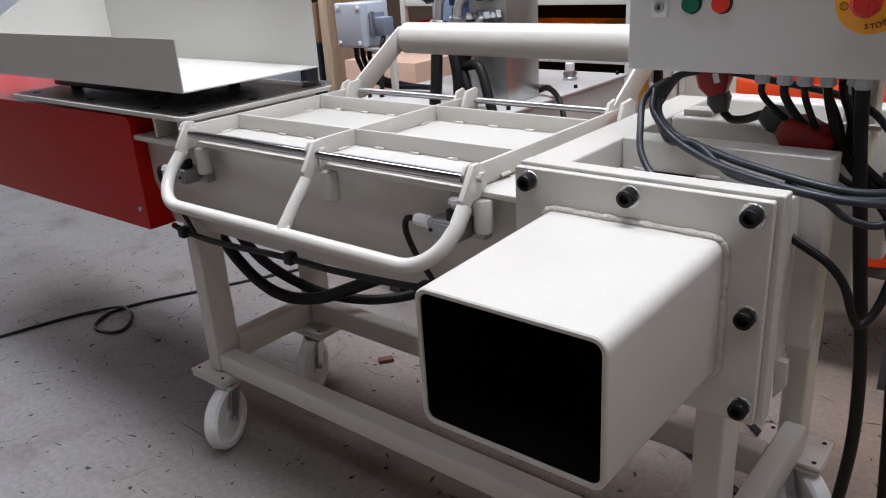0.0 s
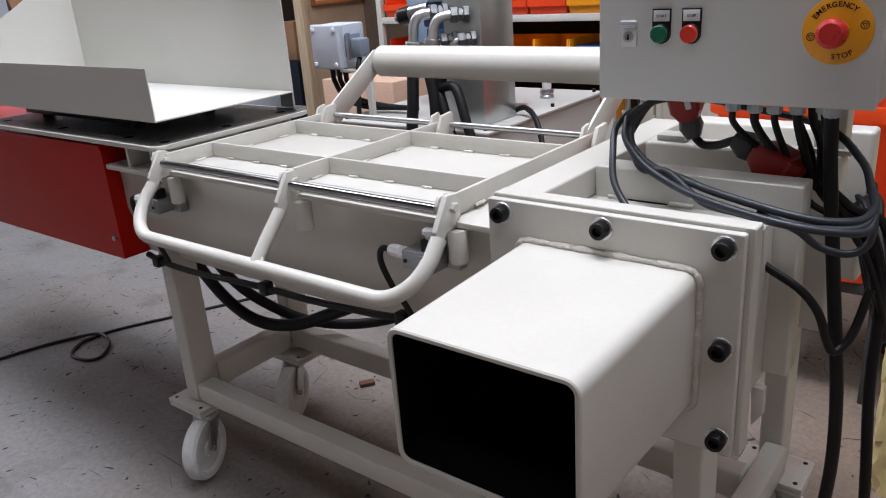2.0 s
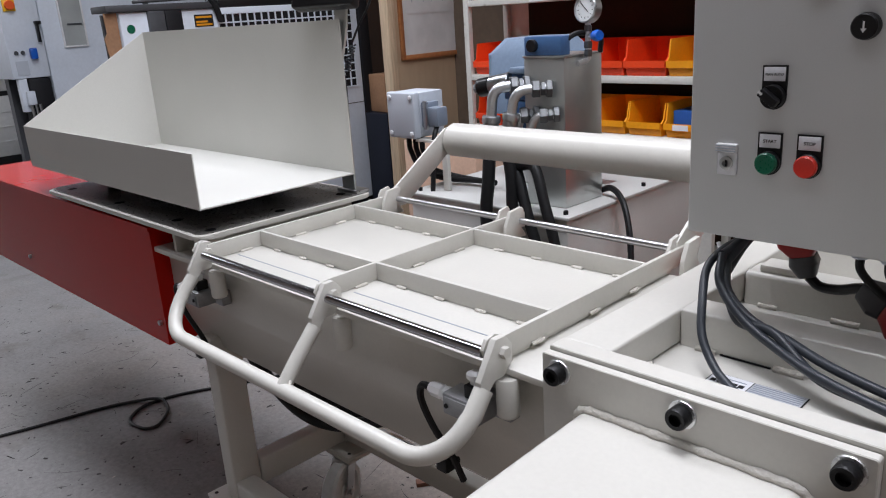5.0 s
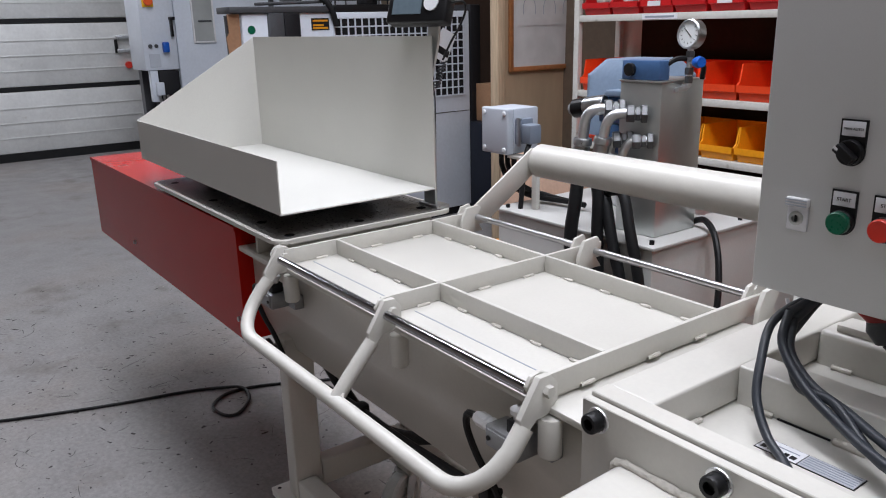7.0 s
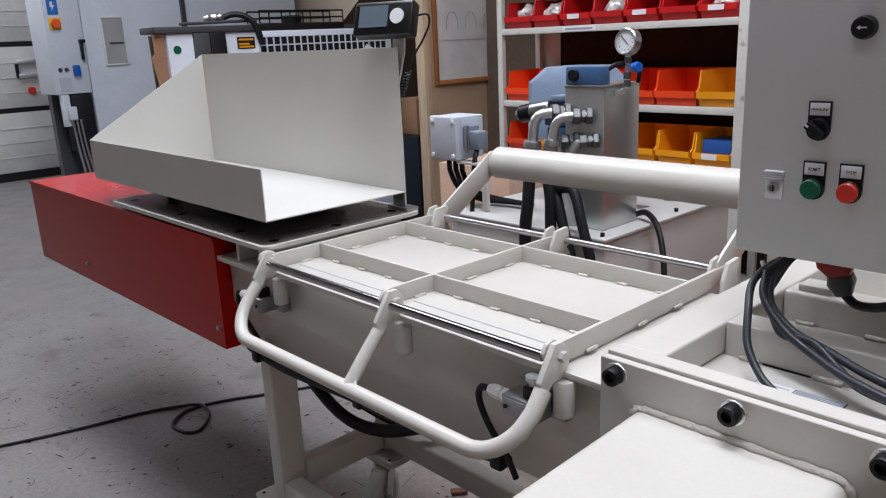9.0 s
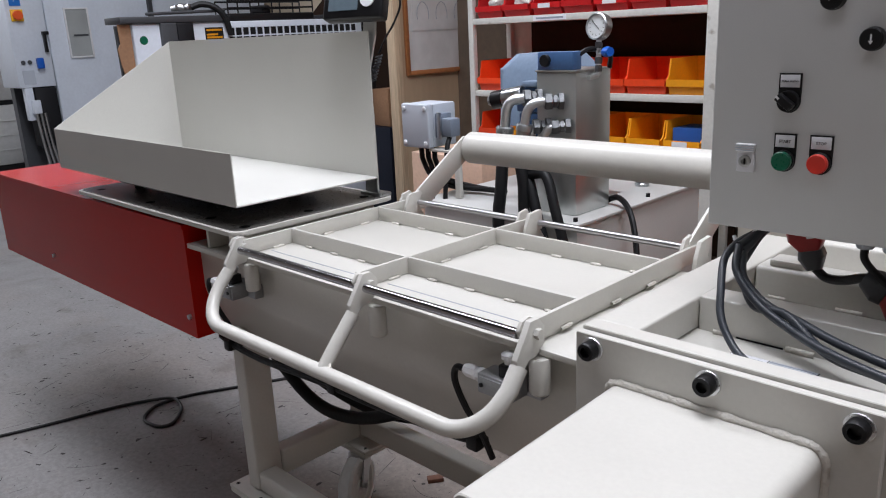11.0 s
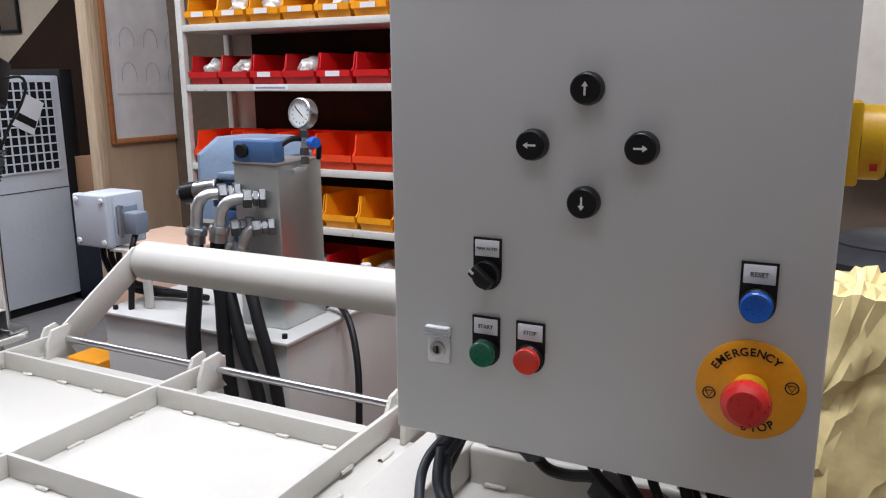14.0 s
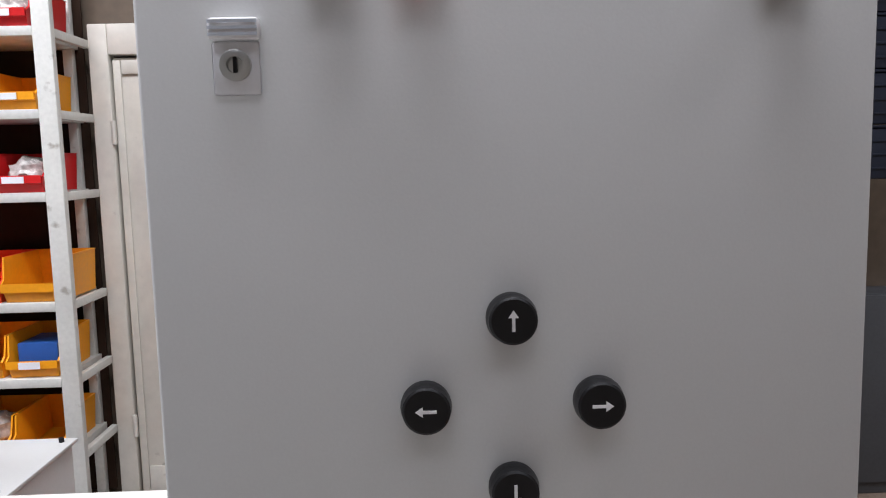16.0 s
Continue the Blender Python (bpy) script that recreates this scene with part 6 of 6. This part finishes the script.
def sack_mesh():
    """Full sack of stiff crumpled film: flat facets at random angles, its top folded in."""
    bm = bmesh.new()
    rnd = random.Random(31)
    N, L, H = 46, 34, 1.128
    rings = []
    for j in range(L + 1):
        ring = []
        for k in range(N):
            edge = j in (0, L)
            a = 2 * math.pi * (k + j * 0.72 + rnd.uniform(-0.40, 0.40)) / N
            t = (j + (0 if edge else rnd.uniform(-0.40, 0.40))) / L
            c, q = math.cos(a), math.sin(a)
            sq = 1 / max(abs(c), abs(q)) ** 0.55
            z = H * t
            fat = 0.90 + 0.06 * math.sin(math.pi * min(1, t * 1.05)) + 0.18 * max(0, t - 0.72) / 0.28 * max(0, c)
            band = z - 1.010 - 0.085 * c
            fold = 0.10 * math.exp(-(band / 0.020) ** 2) - 0.10 * math.exp(-((band + 0.038) / 0.016) ** 2)
            sway = 0.16 * noise.noise(Vector((c * 1.3 + z * 2.0, q * 1.3, z * 3.1)))
            r = fat + fold + sway + rnd.uniform(-0.030, 0.030)
            ring.append(bm.verts.new((SACK[0] + 0.100 * r * c * sq, SACK[1] + 0.110 * r * q * sq, z + (0.012 * noise.noise(Vector((c * 3, q * 3, 4.0))) if j == L else 0))))
        rings.append(ring)
    for shrink, lift in ((0.72, 0.010), (0.40, -0.008)):
        rings.append([bm.verts.new((SACK[0] + (v.co.x - SACK[0]) * shrink, SACK[1] + (v.co.y - SACK[1]) * shrink, v.co.z + lift + rnd.uniform(-0.010, 0.010))) for v in rings[L]])
    for a, b in zip(rings, rings[1:]):
        for k in range(N):
            bm.faces.new((a[k], a[(k + 1) % N], b[(k + 1) % N], b[k]))
    bm.faces.new(rings[0][::-1])
    bm.faces.new(rings[-1])
    bmesh.ops.triangulate(bm, faces=bm.faces[:])
    return bm


sack = thing("plastic_sack", SACK, "crumpled pale yellow plastic sack with its top folded in", "sack")
part("sack_body", sack_mesh(), M_SACK, sack, sharp=24)

db = thing("dustbin", (0.352, 1.36, 0), "round black plastic dustbin with domed lid", "dustbin")
part("bin_body", lathe([(0, 0), (0.14, 0), (0.172, 0.93), (0.180, 0.94), (0.180, 1.0), (0, 1.0)], (0.352, 1.36, 0), (0.352, 1.36, 1.055), 40), M_BLACKPL, db)
part("lid", lathe([(0, 0), (0.186, 0), (0.186, 0.30), (0.16, 0.55), (0.09, 0.95), (0, 1.0)], (0.352, 1.36, 1.057), (0.352, 1.36, 1.132), 40), M_BINLID, db, "dark domed lid")
wb = thing("wheelie_bin", (0.64, 1.68, 0), "olive green wheeled refuse bin with a dark grey lid", "wheelie bin")
part("bin_body", loft([round_rect(0.50, 0.79, 1.50, 1.86, 0.03), round_rect(0.45, 0.835, 1.44, 1.93, 0.04), round_rect(0.435, 0.85, 1.42, 1.95, 0.04), round_rect(0.435, 0.85, 1.42, 1.95, 0.04)], "z", (0.05, 0.90, 0.91, 0.972)), M_BINBODY, wb)
lidb = part("lid", loft([round_rect(0.43, 0.855, 1.405, 1.96, 0.05), round_rect(0.43, 0.855, 1.405, 1.96, 0.05), round_rect(0.46, 0.825, 1.45, 1.92, 0.06), round_rect(0.49, 0.795, 1.49, 1.88, 0.06)], "z", (0.974, 1.004, 1.040, 1.052)), M_BINLID, wb, "dark grey lid")
part("lid_rib", box(0.50, 0.785, 1.56, 1.575, 1.0505, 1.058, 0.002), M_BINLID, lidb)
part("lid_grip", box(0.56, 0.73, 1.385, 1.406, 0.982, 0.999, 0.005), M_BINLID, lidb)
for x in (0.47, 0.81):
    part("wheel", rod((x - 0.02, 1.89, 0.10), (x + 0.02, 1.89, 0.10), 0.10, 24), M_RUBBER, wb, "black wheel")
part("body_label", box(0.50, 0.66, 1.452, 1.456, 0.70, 0.72), M_CARD, wb, "faded brown label strip")

part("lid_step", lathe([(0.10, 0), (0.135, 0.1), (0.135, 0.6), (0.10, 1)], (0.352, 1.36, 1.100), (0.352, 1.36, 1.122), 36), M_BINLID, db)
wbx = thing("wall_box", (0.03, 2.95, 1.30), "grey steel switch box above a black box on the wall", "switch box")
part("box_body", box(-0.15, 0.205, 2.86, Y1 - 0.003, 1.39, 1.80, 0.006), M_PLUG_GREY, wbx)
part("lower_box", box(-0.10, 0.19, 2.88, Y1 - 0.003, 1.28, 1.388, 0.006), M_BLACKPL, wbx, "black lower box")
ec = thing("electrical_cabinet", (0.85, 2.9, 1.29), "white electrical wall cabinet with warning sign and switch", "cabinet")
part("cabinet_body", box(0.22, 1.22, 2.80, Y1 - 0.004, 1.29, 2.6, 0.008), M_WHITEDOOR, ec)
part("cabinet_door", box(0.225, 1.215, 2.782, 2.798, 1.295, 2.595, 0.004), M_WHITEDOOR, ec)
part("drip_edge", box(0.215, 1.225, 2.775, Y1 - 0.004, 1.272, 1.288, 0.002), M_FIT, ec)
esw = part("switch", box(0.82, 0.92, 2.765, 2.781, 1.44, 1.55, 0.004), M_DARKGREY, ec, "dark square switch base")
part("switch_knob", rod((0.87, 2.7645, 1.495), (0.87, 2.735, 1.495), 0.04, 20), M_ORANGESW, esw, "orange rotary knob")
es = part("warning_sign", box(0.825, 0.915, 2.778, 2.7815, 1.60, 1.72), M_BLUESIGN, ec, "blue electrical warning sign")
part("sign_bolt", slab([(0.860, 1.71), (0.885, 1.71), (0.872, 1.68), (0.890, 1.68), (0.860, 1.63), (0.867, 1.665), (0.850, 1.665)], "y", 2.7765, 2.7778), M_WHITEPL, es)
part("print_bar", box(0.83, 0.91, 2.7775, 2.7779, 1.605, 1.618), M_WHITEPL, es)
for x in (0.83, 0.91):
    part("signal_lamp", rod((x, 2.781, 1.79), (x, 2.765, 1.79), 0.02, 16), M_DARKGREY, ec, "dark round lamp")
part("signal_lamp", rod((0.87, 2.781, 1.87), (0.87, 2.765, 1.87), 0.02, 16), M_REDBTN, ec, "red round lamp")
part("lock", box(1.15, 1.18, 2.765, 2.781, 1.50, 1.55, 0.004), M_BLACKPL, ec, "black lock")
solid("wall_conduit", rod((1.10, 2.99, 0.0), (1.10, 2.99, 1.27), 0.03, 12), M_DARKGREY, "dark cable conduit below the electrical cabinet", "conduit")

# board, crates, chain and hanging cables in the corner
solid("timber_board", box(1.49, 1.76, 2.92, 2.96, 0.95, 2.6, 0.004), M_TIMBER, "upright pale timber board fixed to the wall", "board")
solid("rack_upright", box(1.730, 1.766, 2.78, 2.83, 0.0, 2.7, 0.003), M_WALLBROWN, "dull brown rack upright", "rack")
solid("rack_upright", box(2.69, 2.73, 2.78, 2.83, 0.0, 2.7, 0.003), M_SHELF, "grey-white steel rack upright", "rack")
# cabinet added as a dark backdrop for the corner
dark_cab = thing("backdrop_cabinet", (2.22, 2.95, 0), "dark steel cabinet added as a backdrop against the wall", "cabinet")
part("cabinet_body", box(1.78, 2.66, 2.88, 3.05, 0.0, 0.93, 0.006), M_DARKGREY, dark_cab)
for x0, x1 in ((1.785, 2.216), (2.224, 2.655)):
    d = part("cabinet_door", box(x0, x1, 2.862, 2.878, 0.06, 0.92, 0.004), M_DARKGREY, dark_cab)
    part("handle", box(x1 - 0.05 if x0 < 2 else x0 + 0.03, x1 - 0.03 if x0 < 2 else x0 + 0.05, 2.845, 2.861, 0.45, 0.56, 0.003), M_FIT, d, "steel handle")
for zz in (1.44, 1.66, 1.88, 2.10):
    x0 = 1.58
    c = thing("storage_crate", (x0 + 0.14, 2.74, zz), "dark navy plastic storage crate in a stack", "crate", "stacked crates")
    part("crate_body", box(x0, x0 + 0.28, 2.66, 2.90, zz, zz + 0.205, 0.008), M_NAVY, c)
    part("crate_rim", box(x0 - 0.006, x0 + 0.286, 2.654, 2.906, zz + 0.206, zz + 0.216, 0.003), M_NAVY, c)
    for k in range(3):
        part("rib", box(x0 + 0.02, x0 + 0.26, 2.654, 2.6595, zz + 0.04 + 0.055 * k, zz + 0.048 + 0.055 * k, 0.001), M_NAVY, c)
    part("rivet", rod((x0 + 0.11, 2.6535, zz + 0.12), (x0 + 0.11, 2.650, zz + 0.12), 0.008, 12), M_WHITEPL, c, "small white rivet")
solid("crate_shelf", box(1.57, 1.729, 2.65, 2.915, 1.41, 1.438, 0.003), M_DARKGREY, "dark wall shelf below the crates", "shelf")
solid("chain_bracket", box(1.545, 1.575, 2.63, Y1 - 0.002, 2.505, 2.54, 0.003), M_DARKGREY, "dark steel wall bracket that carries the chain", "bracket")
chain = thing("chain", (1.56, 2.63, 0.12), "steel link chain hanging down", "chain")
for k in range(62):
    zz = 2.49 - k * 0.0385
    o = 0 if k % 2 else 1
    ring = [(1.560 + (0.011 * math.cos(a) if o else 0), 2.64 + (0 if o else 0.011 * math.cos(a)), zz + 0.0235 * math.sin(a)) for a in (2 * math.pi * j / 12 for j in range(13))]
    part("link", hose(ring, 0.0050, 6, soft=False), M_FIT, chain)
bundle = thing("cable_bundle", (1.60, 2.80, 0.5), "bundle of brown and pale cables looped on the wall", "cable bundle")
rnd = random.Random(9)
for k in range(18):
    x0 = 1.52 + 0.009 * k + rnd.uniform(-0.006, 0.006)
    z1 = rnd.uniform(0.50, 0.78)
    line = [(1.61, 2.85, 1.12 + rnd.uniform(-0.02, 0.02)), (x0 + (x0 - 1.61) * 0.3, 2.82, 1.06), (x0 + rnd.uniform(-0.02, 0.02), 2.80, 0.92), (x0 + rnd.uniform(-0.02, 0.02), 2.79, z1 + 0.10), (x0 + 0.012, 2.80, z1), (x0 + 0.024, 2.81, z1 + 0.10), (1.61 + (x0 - 1.61) * 0.5, 2.85, 1.08)]
    part("cable", hose(line, rnd.uniform(0.0045, 0.0065), 7, 6), (M_CARD, M_RUST, M_RAG, M_TIMBER, M_RUST)[k % 5], bundle)
part("loose_end", hose([(1.56, 2.78, 0.80), (1.545, 2.77, 0.60), (1.54, 2.77, 0.50), (1.56, 2.77, 0.46)], 0.004, 7), M_TIMBER, bundle)
part("loose_end", hose([(1.60, 2.80, 0.52), (1.61, 2.78, 0.30), (1.64, 2.77, 0.12)], 0.004, 7), M_TIMBER, bundle)
part("hanger", rod((1.61, 2.83, 1.12), (1.61, Y1 - 0.001, 1.12), 0.008, 10), M_DARKGREY, bundle, "dark wall hook")
solid("blue_hose", hose([(1.60, 2.86, 2.5), (1.565, 2.85, 2.0), (1.545, 2.84, 1.65), (1.525, 2.84, 1.28), (1.52, 2.86, 1.22)], 0.009, 8), M_NAVY, "thin dark blue air hose hanging on the wall", "hose")
rag = bmesh.new()
bmesh.ops.create_grid(rag, x_segments=14, y_segments=18, size=0.5)
for v in rag.verts:
    u, w = v.co.x, v.co.y
    n = noise.noise(Vector((u * 5, w * 3, 2.0)))
    v.co = Vector((1.62 + u * (0.13 + 0.05 * n), 2.885 + 0.030 * noise.noise(Vector((u * 7, w * 5, 0.3))), 1.30 + w * 0.24 + 0.03 * n))
bmesh.ops.solidify(rag, geom=rag.faces[:], thickness=0.008)
solid("hanging_rag", rag, M_RAG, "grey-brown work rag hanging on the wall", "rag", sharp=60)
tin = thing("red_box", (1.65, 2.95, 0.94), "red steel wall box behind the hanging cables", "box")
part("box_body", box(1.60, 1.71, 2.90, 3.055, 0.93, 1.06, 0.006), M_REDBTN, tin)
part("box_lid", box(1.596, 1.714, 2.896, 3.055, 1.061, 1.072, 0.003), M_REDBTN, tin)
solid("carton", box(1.36, 1.54, 2.55, 2.85, 0.0, 0.09, 0.003), M_CARD, "low brown cardboard carton on the floor by the wall", "carton", "cartons")

# ---- dark chips and scuffs on the floor ----
def flakes(name, count, seed, lo, hi, long_every, mat, label):
    """Small irregular flakes lying on the floor, some of them long scuffs."""
    rnd = random.Random(seed)
    bm = bmesh.new()
    for k in range(count):
        x, y = rnd.uniform(-4.6, 1.0), rnd.uniform(-1.7, 1.9)
        size = lo * (hi / lo) ** (rnd.random() ** 1.5)
        ratio = rnd.uniform(0.18, 0.7)
        if k % long_every == 0:
            size, ratio = min(size * rnd.uniform(1.6, 3.0), 0.03), rnd.uniform(0.06, 0.16)
        a = rnd.uniform(0, math.pi)
        c, s = math.cos(a), math.sin(a)
        sides = rnd.randint(5, 7)
        ring = []
        for j in range(sides):
            b = 2 * math.pi * j / sides
            r = size * rnd.uniform(0.35, 1.15)
            u, v = r * math.cos(b), r * ratio * math.sin(b)
            ring.append(bm.verts.new((x + c * u - s * v, y + s * u + c * v, 0.0004)))
        top = bm.verts.new((x, y, 0.0004 + 0.10 * size))
        for j in range(sides):
            bm.faces.new((ring[j], ring[(j + 1) % sides], top))
    ob = new(name, finish(bm))
    ob.data.materials.append(mat)
    tagged(ob, label, "debris", kind="stuff")


flakes("floor_chips", 5200, 5, 0.0020, 0.0165, 9, M_CHIP, "dark chips and scuff marks scattered on the concrete floor")
flakes("floor_dust", 700, 8, 0.0014, 0.0060, 40, M_DUST, "pale specks of dust and paint on the concrete floor")


def scratches(name, count, seed, mat, label):
    """Thin curved drag marks on the floor, each a narrow ribbon."""
    rnd = random.Random(seed)
    bm = bmesh.new()
    for k in range(count):
        x, y, a = rnd.uniform(-4.2, 0.9), rnd.uniform(-1.6, 1.6), rnd.uniform(0, 2 * math.pi)
        turn, step, w = rnd.uniform(-0.35, 0.35), rnd.uniform(0.006, 0.022), rnd.uniform(0.0006, 0.0019)
        n = rnd.randint(4, 9)
        left, right = [], []
        for j in range(n + 1):
            ww = w * math.sin(math.pi * (j + 0.4) / (n + 0.8))
            left.append(bm.verts.new((x - ww * math.sin(a), y + ww * math.cos(a), 0.0007)))
            right.append(bm.verts.new((x + ww * math.sin(a), y - ww * math.cos(a), 0.0007)))
            x, y, a = x + step * math.cos(a), y + step * math.sin(a), a + turn * rnd.uniform(0.2, 1.0)
        for j in range(n):
            bm.faces.new((left[j], right[j], right[j + 1], left[j + 1]))
    ob = new(name, finish(bm))
    ob.data.materials.append(mat)
    tagged(ob, label, "scuff marks", kind="stuff")


scratches("floor_scratches", 420, 12, M_CHIP, "thin dark drag marks on the concrete floor")
